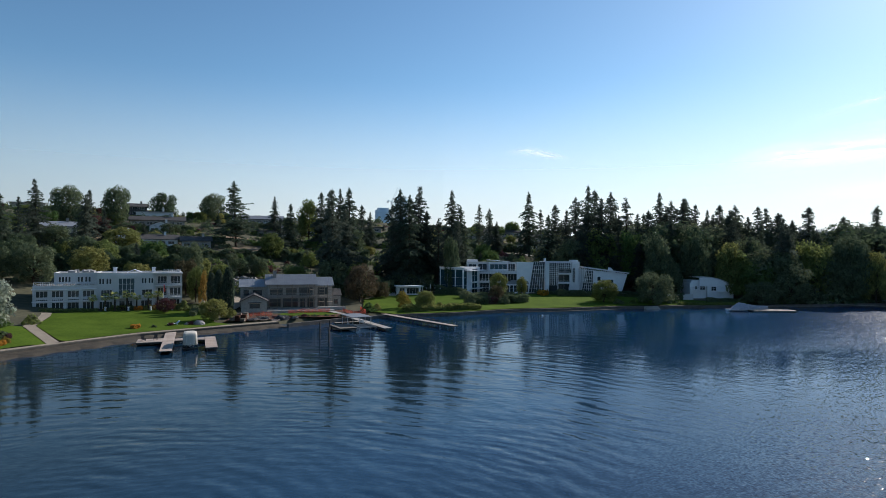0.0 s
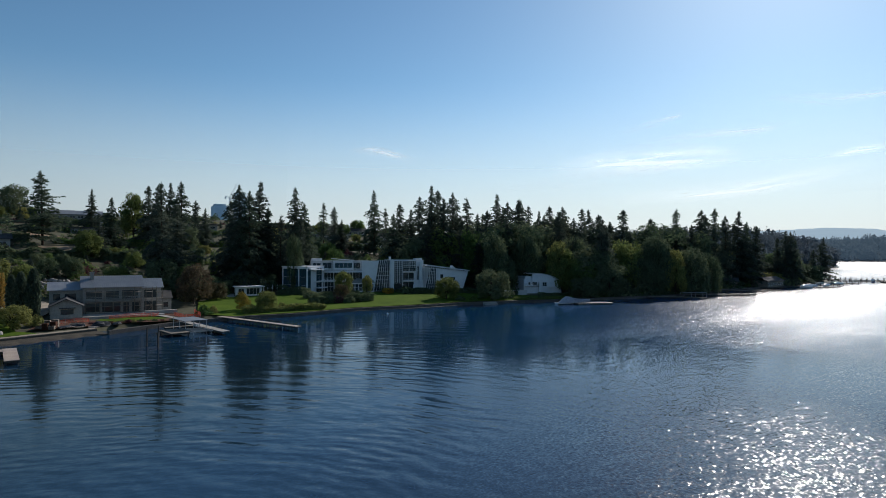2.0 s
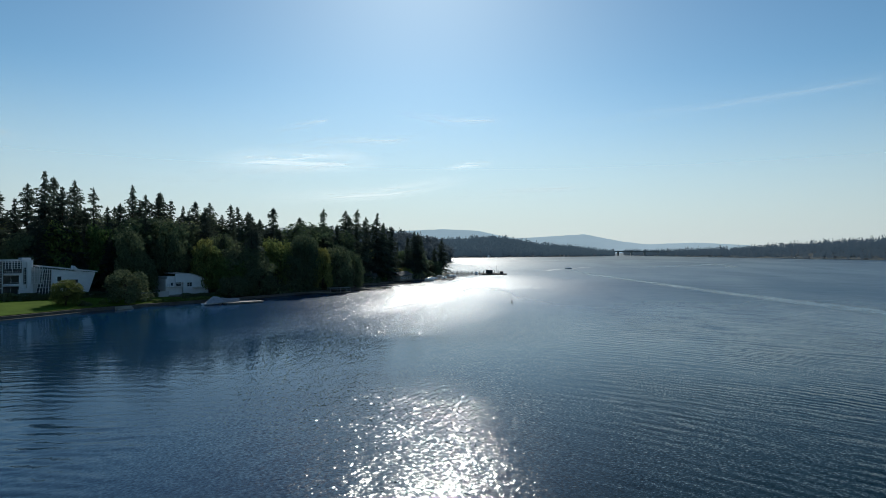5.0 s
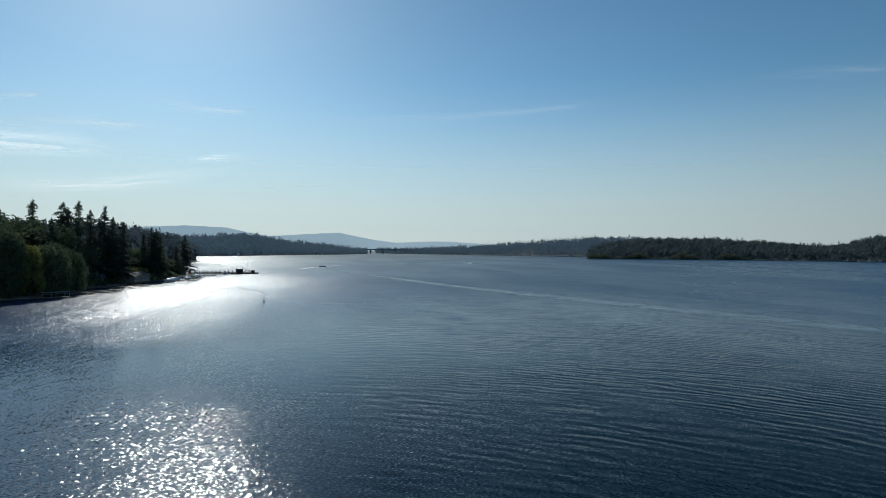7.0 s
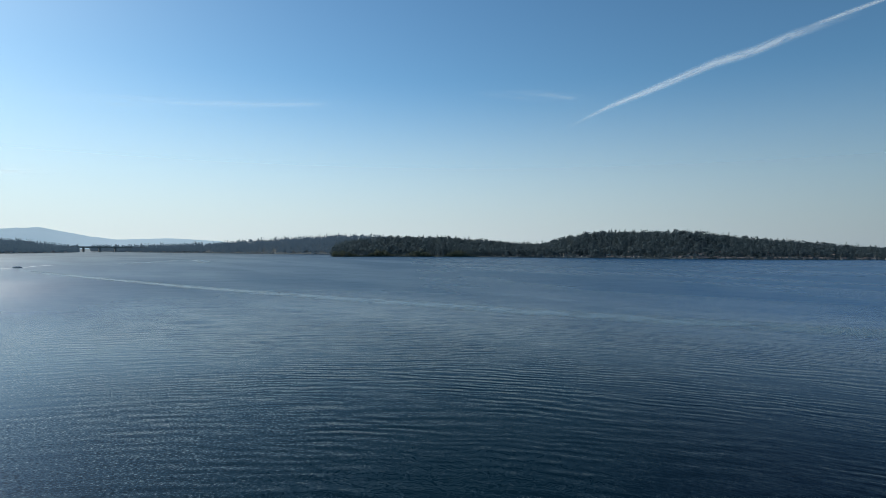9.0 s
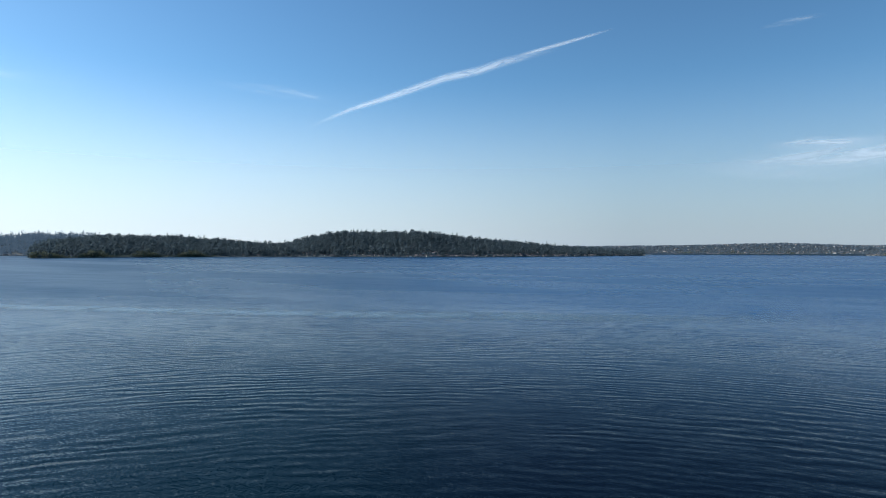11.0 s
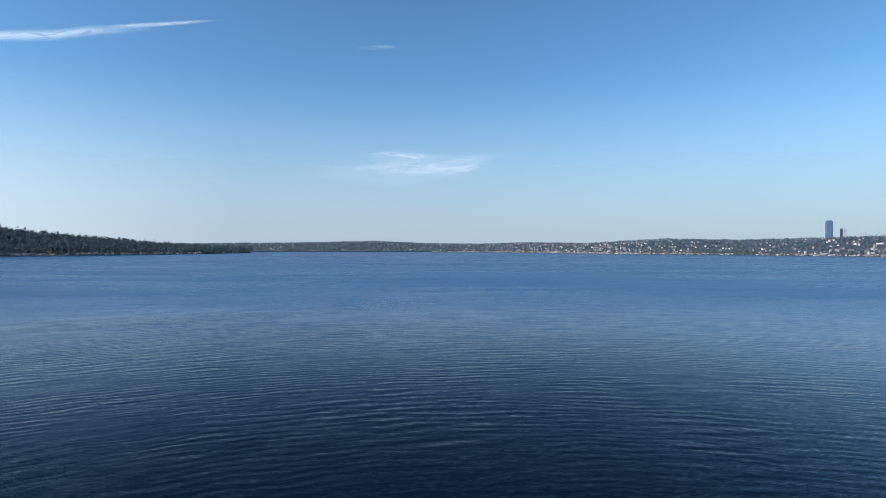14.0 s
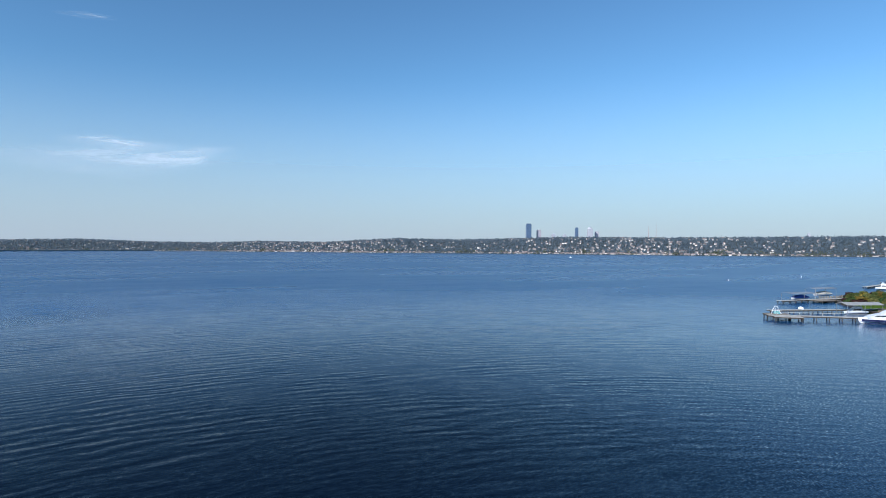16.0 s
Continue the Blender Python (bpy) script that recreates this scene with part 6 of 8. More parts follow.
hedge(-104, 156, -92, 161.6, 2.0, 1.0, BROAD, "flowering shrub border before the mansion", name="shrub_border")
for az, d, hh in ((24.3, 302, 9.0), (15.0, 332, 8.0), (9.0, 318, 8.0)):
    x, y = polar(az, d)
    p = thing("street_lamp", pose(x, y, ground_z(x, y)), "tall street lamp on a wooden hillside pole", "lamp post", "hillside lamp posts")
    part("pole", Shape().tube((0, 0, -0.5), (0, 0, hh), 0.16, 0.11, 8), BARK, p)
    part("arm", Shape().box(-0.1, -0.06, hh - 0.5, 1.3, 0.06, hh - 0.38), STEEL, p)
    part("lamp_head", Shape().box(0.9, -0.2, hh - 0.62, 1.7, 0.2, hh - 0.49), STEEL, p)
hedge(-34, 234, -4, 240, 4, 5.0, HEDGE, "tall dark hedge behind the pool house")
for az, d, hh in ((5.0, 231, 4.5), (3.6, 236, 5.0), (7.6, 214, 6.5), (1.4, 243, 6.0)):
    plant(ROUNDS[3], *polar(az, d), hh, 1.05)
plant(WILLOW, -97, 128, 12.5, 0.95)
plant(RUSSETS, *polar(7.8, 206), 13.2, 0.85)
plant(RUSSETS, *polar(23.0, 208), 12.0, 0.8)
plant(RUSSETS, *polar(5.9, 214), 6.0, 1.1)
plant(RUSSETS, *polar(-5.0, 212), 6.5, 0.9)
for i in range(16):
    plant((SHRUBS_C[1], SHRUBS[2], SHRUBS[0])[i % 3], -45.5 + i * 1.2 + rnd.uniform(-0.4, 0.4), 164.6 + i * 0.42 + rnd.uniform(-0.5, 0.5), rnd.uniform(0.5, 1.1), 1.5)
plant(ROUNDS[2], *polar(22.2, 200), 11.5, 0.55)
plant(GOLDEN, *polar(21.6, 197), 10.5, 0.34)
plant(GOLDEN, *polar(3.7, 191), 5.6, 1.1)
plant(ROUNDS[2], *polar(1.7, 190), 6.2, 1.15)
plant(ROUNDS[2], *polar(-5.3, 222), 10.0, 0.75)
plant(ROUNDS[2], *polar(-7.4, 229), 8.0, 0.55)
plant(ROUNDS[2], *polar(-14.9, 226), 8.6, 1.2)
plant(ROUNDS[3], *polar(-19.2, 229), 11.8, 1.2)
plant(ROUNDS[2], *polar(20.8, 166), 6.0, 1.3)
plant(ROUNDS[3], *polar(-27.8, 249), 8.5, 1.5)
plant(PLUM, *polar(24.6, 181), 4.2, 1.3)
for az, d, hh in ((20.3, 182, 11.5), (19.5, 180, 12.5), (20.9, 190, 10)):
    plant(CYPRESS, *polar(az, d), hh, 1.05)
for az, d, hh, k in ((35.8, 145, 1.6, SHRUBS_C[0]), (35.7, 150, 1.6, SHRUBS_C[1]), (36.2, 143, 1.6, SHRUBS_C[2]), (36.6, 146, 1.5, SHRUBS_C[0]), (26.9, 157.5, 1.7, SHRUBS_C[2]),
                     (25.5, 158, 1.0, SHRUBS[0]), (24.2, 160, 1.1, SHRUBS_C[1]), (22.6, 161, 1.2, SHRUBS_C[1]), (36.6, 150, 3.0, SHRUBS[0]), (36.2, 166, 3.2, SHRUBS[1]), (34.2, 168, 2.5, SHRUBS[1]),
                     (23.2, 185, 3.0, SHRUBS[1]), (-9.4, 237, 3.4, SHRUBS_C[2]), (3.0, 192, 2.0, SHRUBS[1]), (0.3, 193, 2.2, SHRUBS[2]), (-1.4, 194, 1.8, SHRUBS[1]), (-2.6, 205, 3.4, SHRUBS[0]),
                     (-3.4, 207, 3.6, SHRUBS[0]), (-4.6, 209, 3.8, SHRUBS_C[1]), (-5.8, 210, 3.5, SHRUBS[0]), (-6.5, 212, 3.0, SHRUBS[0]), (-16.2, 224, 2.4, SHRUBS[0]), (-17.5, 226, 2.2, SHRUBS[1]),
                     (7.0, 184, 3.0, SHRUBS[1]), (6.2, 186, 2.4, SHRUBS[2]), (19.3, 172, 2.6, SHRUBS[2]), (5.4, 228, 4.0, SHRUBS[1]), (2.6, 246, 4.5, SHRUBS[2]), (6.6, 232, 4.5, SHRUBS[0])):
    plant(k, *polar(az, d), hh, rnd.uniform(1.1, 1.5))
for i in range(26):
    plant(SHRUBS[i % 3] if i % 4 else SHRUBS_C[i % 3], -91 + i * 0.9 + rnd.uniform(-0.3, 0.3), 163.6 + i * 0.44 + rnd.uniform(-0.8, 0.8), rnd.uniform(0.9, 1.9), 1.2)


def palm():
    t = thing("palm_tree", Matrix(), "small fan palm with a shaggy trunk", "tree", "palms before the mansion")
    tr = Shape()
    for i in range(8):
        tr.tube((0, 0, i * 0.45 - 0.2), (0, 0, i * 0.45 + 0.27), 0.17, 0.2, 8)
    part("trunk", tr, BARK, t)
    rs = np.random.RandomState(5)
    for i in range(26):
        a, e = i * 2.4, rs.uniform(-0.7, 1.2)
        f = Shape()
        d = Vector((math.cos(a) * math.cos(e), math.sin(a) * math.cos(e), math.sin(e)))
        hub = Vector((0, 0, 3.5)) + d * 0.7
        side = d.cross(Vector((0, 0, 1))).normalized()
        up = side.cross(d)
        f.tube((0, 0, 3.4), hub, 0.02, n=3, caps=False)
        for j in range(9):
            q = (j - 4) / 4 * 1.25
            w = (d * math.cos(q) + side * math.sin(q)) * 0.75 - up * 0.06 * abs(j - 4) - Vector((0, 0, 0.12))
            n_ = w.cross(up).normalized() * 0.05
            f.face(hub - n_, hub + w * 0.5 - n_ * 1.4, hub + w, hub + w * 0.5 + n_ * 1.4)
        part("frond", f, PALM, t)
    return t


first = palm()
spots = [(-93.2 + 2.35 * i, 161.2 + 1.15 * i + (0.6 if i % 2 else 0)) for i in range(7)]
first.matrix_world = pose(*spots[0], ground_z(*spots[0]))
for i, (x, y) in enumerate(spots[1:]):
    copy_thing(first, pose(x, y, ground_z(x, y), 0, 0, 40 * i) @ Matrix.Scale(1.05 + 0.08 * (i % 3), 4))


# ---- docks ----
def dock(name, ax, ay, bx, by, w, z, label, deck=None, pile_step=3.0, piles_up=0.0, group=""):
    """A timber dock from a to b: deck, stringers and piles into the lake bed."""
    L = math.hypot(bx - ax, by - ay)
    t = thing(name, pose(ax, ay, 0, 0, 0, math.degrees(math.atan2(by - ay, bx - ax))), label, "dock", group)
    n = max(2, int(L / 0.6))
    board = Shape().box(0, -w / 2, z - 0.09, L / n - 0.03, w / 2, z).mesh("plank", deck or TIMBER)
    for i in range(n):
        part("plank", board, None, t).location = (L * i / n, rnd.uniform(-0.03, 0.03), 0.008 * (i % 2))
    part("stringer", Shape().box(0, -w / 2 + 0.02, z - 0.4, L, -w / 2 + 0.2, z - 0.094), PILE, t)
    part("stringer", Shape().box(0, w / 2 - 0.2, z - 0.4, L, w / 2 - 0.02, z - 0.094), PILE, t)
    for q in np.arange(0.3, L, pile_step):
        for s in (-1, 1):
            part("piling", Shape().tube((q, s * (w / 2 - 0.14), -7.9), (q, s * (w / 2 - 0.14), z + piles_up if piles_up else z - 0.41), 0.15, n=7), PILE, t)
    return t


def platform(t, x0, x1, y0, y1, z, deck=None):
    n = max(2, int((x1 - x0) / 0.6))
    board = Shape().box(x0, y0, z - 0.09, x0 + (x1 - x0) / n - 0.03, y1, z).mesh("plank", deck or TIMBER)
    for i in range(n):
        part("plank", board, None, t).location = ((x1 - x0) * i / n, 0, 0.006 * (i % 2))
    part("fascia", Shape().box(x0, y0, z - 0.4, x1, y0 + 0.12, z - 0.094).box(x0, y1 - 0.12, z - 0.4, x1, y1, z - 0.094)
         .box(x0, y0 + 0.12, z - 0.4, x0 + 0.12, y1 - 0.12, z - 0.094).box(x1 - 0.12, y0 + 0.12, z - 0.4, x1, y1 - 0.12, z - 0.094), PILE, t)
    for a in (x0 + 0.3, x1 - 0.3):
        for b in (y0 + 0.3, y1 - 0.3):
            part("piling", Shape().tube((a, b, -7.9), (a, b, z - 0.41), 0.15, n=7), PILE, t)


def canopy(x0, x1, y0, y1, z, rise, m, label, mat=None):
    t = thing("boat_canopy", m, label, "canopy")
    part("roof", Shape().prism([(y0 - 0.3, z), ((y0 + y1) / 2, z + rise), (y1 + 0.3, z), (y1 + 0.3, z + 0.12), ((y0 + y1) / 2, z + rise + 0.14), (y0 - 0.3, z + 0.12)], x0, x1), mat or STEEL, t)
    r = t.children[-1].data
    for v in r.vertices:
        v.co.x, v.co.y = v.co.y, v.co.x
    r.flip_normals()
    for a in (x0 + 0.3, (x0 + x1) / 2, x1 - 0.3):
        for b in (y0, y1):
            part("post", Shape().tube((a, b, -7.8), (a, b, z + 0.02), 0.09, n=6), STEEL, t)
    return t


def hull(L, W, H, mat, t, name="hull", z=0.0, stations=9):
    """A boat hull with a raked pointed bow at +x."""
    s = Shape()
    rows = []
    for i in range(stations):
        k = i / (stations - 1)
        x = -L / 2 + L * k
        w = W / 2 * (1 - max(0, (k - 0.45) / 0.55) ** 2.2) * (0.92 + 0.08 * min(1, k * 3))
        sheer = H * (0.85 + 0.3 * k * k)
        ring = [(x, -w, z + sheer), (x - 0.02 * L * k, -w * 0.88, z + H * 0.35), (x - 0.06 * L * k, 0, z - 0.25 * H * (1 - k)), (x - 0.02 * L * k, w * 0.88, z + H * 0.35), (x, w, z + sheer)]
        rows.append(len(s.v))
        s.v += ring
    for a, b in zip(rows[:-1], rows[1:]):
        for j in range(4):
            s.f.append((a + j, b + j, b + j + 1, a + j + 1))
        s.f.append((a + 4, b + 4, b, a))
    s.f.append(tuple(rows[0] + j for j in range(5)))
    return part(name, s, mat, t, smooth=False)


def covered_boat(m, L, W, H, label, cover, name="covered_boat"):
    t = thing(name, m, label, "boat")
    hull(L, W, H * 0.45, HULL, t)
    s = Shape()
    n = 10
    for i in range(n):
        k = i / (n - 1)
        w = W / 2 * 1.03 * (1 - max(0, (k - 0.5) / 0.5) ** 2.2) + 0.03
        top = H * (0.42 + 0.58 * math.sin(min(1, k * 1.6 + 0.25) * math.pi * 0.62) * (1 - 0.55 * max(0, k - 0.55) / 0.45))
        x = -L / 2 + L * k * 0.98
        wob = 0.06 * math.sin(i * 2.3)
        s.v += [(x, -w, H * 0.36), (x, -w * 0.8, top * 0.86 + wob), (x, 0, top), (x, w * 0.8, top * 0.86 - wob), (x, w, H * 0.36)]
    for i in range(n - 1):
        for j in range(4):
            s.f.append((i * 5 + j, i * 5 + 5 + j, i * 5 + 6 + j, i * 5 + 1 + j))
    s.f += [(4, 3, 2, 1, 0), tuple(range((n - 1) * 5, n * 5))]
    part("cover", s, cover, t, smooth=True)
    return t


def open_boat(m, L, W, H, label, hullmat, cabin=True, name="motor_boat"):
    t = thing(name, m, label, "boat")
    hull(L, W, H, hullmat, t)
    part("deck", Shape().slab([(-L * 0.48, -W * 0.42), (L * 0.1, -W * 0.42), (L * 0.36, -W * 0.2), (L * 0.36, W * 0.2), (L * 0.1, W * 0.42), (-L * 0.48, W * 0.42)], H * 0.8, H * 1.02), HULL, t)
    if cabin:
        part("cabin", Shape().prism([(-L * 0.25, H), (L * 0.28, H), (L * 0.12, H + W * 0.32), (-L * 0.22, H + W * 0.36)], -W * 0.34, W * 0.34), HULL, t)
        part("windscreen", Shape().prism([(-L * 0.2, H + W * 0.1), (L * 0.2, H + W * 0.1), (L * 0.12, H + W * 0.27), (-L * 0.2, H + W * 0.3)], -W * 0.345, W * 0.345), GLASS, t, "dark wrapped cabin windows")
        part("flybridge", Shape().prism([(-L * 0.26, H + W * 0.4), (L * 0.06, H + W * 0.4), (L * 0.02, H + W * 0.55), (-L * 0.2, H + W * 0.62), (-L * 0.26, H + W * 0.5)], -W * 0.3, W * 0.3), HULL, t)
        arch = Shape()
        for y in (-W * 0.3, W * 0.3):
            arch.tube((-L * 0.3, y, H), (-L * 0.18, y, H + W * 0.8), 0.06, n=5)
        arch.tube((-L * 0.18, -W * 0.3, H + W * 0.8), (-L * 0.18, W * 0.3, H + W * 0.8), 0.06, n=5)
        part("radar_arch", arch, HULL, t)
        bow = Shape()
        for k in (0.12, 0.24, 0.36, 0.44):
            bow.tube((L * k, -W * 0.36 * (1 - k * 1.3), H), (L * k, -W * 0.36 * (1 - k * 1.3), H + 0.6), 0.02, n=4)
        bow.tube((L * 0.12, -W * 0.3, H + 0.6), (L * 0.44, -W * 0.15, H + 0.6), 0.02, n=4)
        part("bow_rail", bow, STEEL, t)
    else:
        part("windscreen", Shape().prism([(0, H), (L * 0.1, H), (L * 0.02, H + 0.5)], -W * 0.35, W * 0.35), GLASS, t)
        part("seat", Shape().box(-L * 0.3, -W * 0.3, H, -L * 0.2, W * 0.3, H + 0.4), NAVY, t)
    return t


# dock before the mansion
dA = dock("mansion_dock", -62.4, 139.2, -51.7, 113.1, 2.2, 0.75, "pale boarded dock with side platforms and piles", DECK, 4.0)
platform(dA, 10.5, 15.5, -6.0, -1.12, 0.75, DECK)
platform(dA, 11.6, 14.6, 1.12, 7.0, 0.73, DECK)
platform(dA, 11.0, 26.5, 7.0, 9.2, 0.76, DECK)
MA = dA.matrix_world.copy()
cvb = thing("covered_boat", MA @ pose(21, 4.2, 0.62), "boat under a tall beige canvas cover on a lift", "boat")
hull(7.0, 2.3, 0.8, HULL, cvb)
cs = Shape()
for z, k in ((0.45, 1.0), (1.4, 0.98), (2.2, 0.95), (2.55, 0.86), (2.7, 0.6)):
    for i in range(56):
        a = 2 * math.pi * i / 56
        p = 1 + (0.035 * math.sin(i * 2.7) + 0.02 * math.sin(i * 1.1)) * (1.2 - z * 0.4)
        cx, cy = math.copysign(abs(math.cos(a)) ** 0.35, math.cos(a)), math.copysign(abs(math.sin(a)) ** 0.35, math.sin(a))
        cs.v.append((cx * 3.4 * k * p, cy * 1.35 * k * p, z + 0.12 * cx * (z > 2)))
for j in range(4):
    cs.f += [(j * 56 + i, j * 56 + (i + 1) % 56, j * 56 + 56 + (i + 1) % 56, j * 56 + 56 + i) for i in range(56)]
cs.f.append(tuple(range(4 * 56, 5 * 56)))
part("cover", cs, CANVAS, cvb, "pleated beige canvas cover")
lift = thing("boat_lift", MA @ pose(21, 4.2, 0), "dark steel boat lift frame", "boat lift")
for a in (-3, 3):
    part("beam", Shape().box(a - 0.12, -1.3, 0.1, a + 0.12, 1.3, 0.4), BLACK, lift)
    for b in (-1.35, 1.35):
        part("leg", Shape().tube((a, b, -7.9), (a, b, 1.0), 0.09, n=6), BLACK, lift)
part("bunk", Shape().box(-3.4, -0.7, 0.4, 3.4, -0.5, 0.62).box(-3.4, 0.5, 0.4, 3.4, 0.7, 0.62), PILE, lift)


def deck_chair():
    t = thing("deck_chair", Matrix(), "black slatted deck chair on the dock", "chair", "chairs on the dock")
    part("seat", Shape().prism([(-0.35, 0.4), (0.35, 0.32), (0.35, 0.36), (-0.35, 0.44)], -0.3, 0.3), BLACK, t)
    for i in range(5):
        part("back_slat", Shape().prism([(-0.36, 0.42), (-0.31, 0.42), (-0.52, 1.05), (-0.57, 1.05)], -0.3 + i * 0.125, -0.2 + i * 0.125), BLACK, t)
    for y in (-0.36, 0.3):
        part("arm", Shape().box(-0.45, y, 0.58, 0.38, y + 0.1, 0.62), BLACK, t)
        part("leg", Shape().box(0.28, y, 0, 0.36, y + 0.06, 0.58), BLACK, t)
        part("leg", Shape().box(-0.4, y, 0, -0.32, y + 0.06, 0.58), BLACK, t)
    return t


c0 = deck_chair()
c0.matrix_world = MA @ pose(13.5, -4.8, 0.76, 0, 0, 20)
copy_thing(c0, MA @ pose(12.4, -2.6, 0.76, 0, 0, -10))

# dock by the building site
dB = dock("construction_dock", -30.5, 179.3, -13.2, 147.6, 2.0, 0.85, "weathered concrete and timber dock with a boat lift", CONCRETE, 4.5)
platform(dB, 24, 32, -10.8, -6.6, 0.85)
platform(dB, 19, 20.4, -8, -1.05, 0.8)
MB = dB.matrix_world.copy()
canopy(20.5, 29.0, -6.4, -1.6, 2.9, 0.06, MB, "flat grey metal boat canopy over a lift", METALROOF)
bl = thing("boat_lift", MB @ pose(28, -3.8, 0), "steel boat lift with cross beams", "boat lift")
for a in (-3.5, -1.5, 0.5, 2.5):
    part("beam", Shape().box(a - 0.15, -2.6, 0.45, a + 0.15, 2.6, 0.7), STEEL, bl)
for b in (-2.0, 2.0):
    part("rail", Shape().box(-5, b - 0.1, 0.72, 5, b + 0.1, 0.9), STEEL, bl)
    part("leg", Shape().tube((-4, b, -7.8), (-4, b, 1.2), 0.1, n=6), STEEL, bl)
    part("leg", Shape().tube((4, b, -7.8), (4, b, 1.2), 0.1, n=6), STEEL, bl)
kb = thing("dock_box", MB @ pose(21.6, -1.9, 0.8), "white lidded dock storage box", "box")
part("body", Shape().box(0, 0, 0, 1.6, 0.7, 0.6), HULL, kb)
part("lid", Shape().prism([(-0.04, 0.602), (1.64, 0.602), (1.6, 0.72), (0, 0.72)], -0.04, 0.74), HULL, kb)
for x, y, hh in ((-27.3, 134.8, 3.6), (-24.5, 130.7, 3.0), (-26.3, 141, 3.2)):
    t = thing("mooring_pile", pose(x, y, 0), "lone weathered mooring pile", "piling", "mooring piles")
    part("post", Shape().tube((0, 0, -7.9), (0, 0, hh), 0.17, 0.15, 8), PILE, t)
    part("cap", Shape().tube((0, 0, hh), (0, 0, hh + 0.2), 0.19, 0.03, 8), PILE, t)

# long thin dock
dC = dock("long_dock", -17.5, 178.2, 3.2, 151.2, 1.7, 1.1, "long narrow pale dock on tall piles", DECK, 4.6)
for i in range(9):
    part("mooring_post", Shape().tube((7 + i * 1.9, 3.4, -7.8), (7 + i * 1.9, 3.4, 1.3 + 0.2 * (i % 2)), 0.11, n=6), PILE, dC)
part("crossbeam", Shape().box(6.8, 3.3, 0.9, 22.4, 3.5, 1.1), PILE, dC)

# float before the small white house
COVER = varied("grey_boat_cover", (0.24, 0.24, 0.28), (0.38, 0.38, 0.42), 1.2, 5, 0.85, bump=0.6)


def draped_boat(m, stations, label):
    """A moored boat under a creased cover; stations: along, half width, height of the ridge, height of the shoulder."""
    t = thing("covered_boat", m, label, "boat")
    L = stations[-1][0] - stations[0][0]
    hull(L, stations[len(stations) // 2][1] * 1.9, 0.75, HULL, t).location = ((stations[0][0] + stations[-1][0]) / 2, 0, 0)
    s = Shape()
    for i, (x, w, top, sh) in enumerate(stations):
        k = 0.07 * (-1) ** i
        s.v += [(x, -w, 0.55), (x + k, -w * 0.78, sh - k), (x, -w * 0.3, top * 0.94 + k), (x - k, w * 0.05, top), (x, w * 0.4, top * 0.92), (x, w * 0.8, sh + k), (x, w, 0.55)]
    n = len(stations)
    for i in range(n - 1):
        for j in range(6):
            s.f.append((i * 7 + j, i * 7 + 7 + j, i * 7 + 8 + j, i * 7 + 1 + j))
    s.f += [tuple(range(6, -1, -1)), tuple(range((n - 1) * 7, n * 7))]
    part("cover", s, COVER, t, "creased pale grey canvas cover")
    return t


fl = thing("swim_float", pose(108, 205.5, 0, 0, 0, -3), "low pale floating dock", "dock")
for i in range(14):
    part("plank", Shape().box(-4.4 + i, -4.5, 0.5, -3.45 + i, 2.5, 0.58), DECK, fl)
part("deck_frame", Shape().box(-4.5, -4.6, 0.15, 9.6, 2.6, 0.495), TIMBER, fl)
part("pontoon", Shape().box(-4.3, -4.4, -0.4, 9.4, 2.4, 0.145), PILE, fl)
draped_boat(pose(105.8, 206.2, 0.1, 0, 0, -3), [(-5.2, 0.5, 1.3, 1.0), (-4.2, 1.1, 1.5, 1.2), (-2.8, 1.3, 2.0, 1.5), (-1.4, 1.35, 2.1, 1.5), (0, 1.3, 1.7, 1.3), (1.6, 1.25, 1.6, 1.25), (3.2, 1.0, 1.65, 1.25), (4.8, 0.5, 1.5, 1.2)],
            "motor boat under a creased pale grey cover")
draped_boat(pose(100.6, 204.8, 0.0, 0, 0, 4), [(-4.4, 0.35, 0.7, 0.6), (-3.2, 0.9, 1.0, 0.8), (-2.0, 1.4, 1.9, 1.2), (-0.6, 1.6, 2.9, 1.7), (0.8, 1.6, 2.8, 1.7), (2.0, 1.4, 2.5, 1.5), (3.0, 1.2, 1.5, 1.1)],
            "boat under a peaked grey canvas cover")

# ---- building site ----
rs = random.Random(12)


def mesh_fence(points, label):
    t = thing("safety_fence", Matrix(), label, "fence")
    pts = along(points, 2.2)
    for x, y in pts:
        z = ground_z(x, y)
        part("post", Shape().tube((x, y, z - 0.3), (x, y, z + 1.25), 0.03, n=5), STEEL, t)
    for (ax, ay), (bx, by) in zip(pts[:-1], pts[1:]):
        za, zb = ground_z(ax, ay), ground_z(bx, by)
        s = Shape()
        sag = rs.uniform(0.0, 0.25)
        for i in range(7):
            u = 0.12 + i * 0.17
            s.tube((ax, ay, za + u), ((ax + bx) / 2, (ay + by) / 2, (za + zb) / 2 + u - sag * u), 0.028, n=3, caps=False)
            s.tube(((ax + bx) / 2, (ay + by) / 2, (za + zb) / 2 + u - sag * u), (bx, by, zb + u), 0.028, n=3, caps=False)
        for i in range(13):
            k = i / 12
            x, y, z = ax + (bx - ax) * k, ay + (by - ay) * k, za + (zb - za) * k
            s.tube((x, y, z + 0.12), (x, y, z + 1.14 - sag * (1 - abs(2 * k - 1))), 0.022, n=3, caps=False)
        part("net", s, REDNET, t)


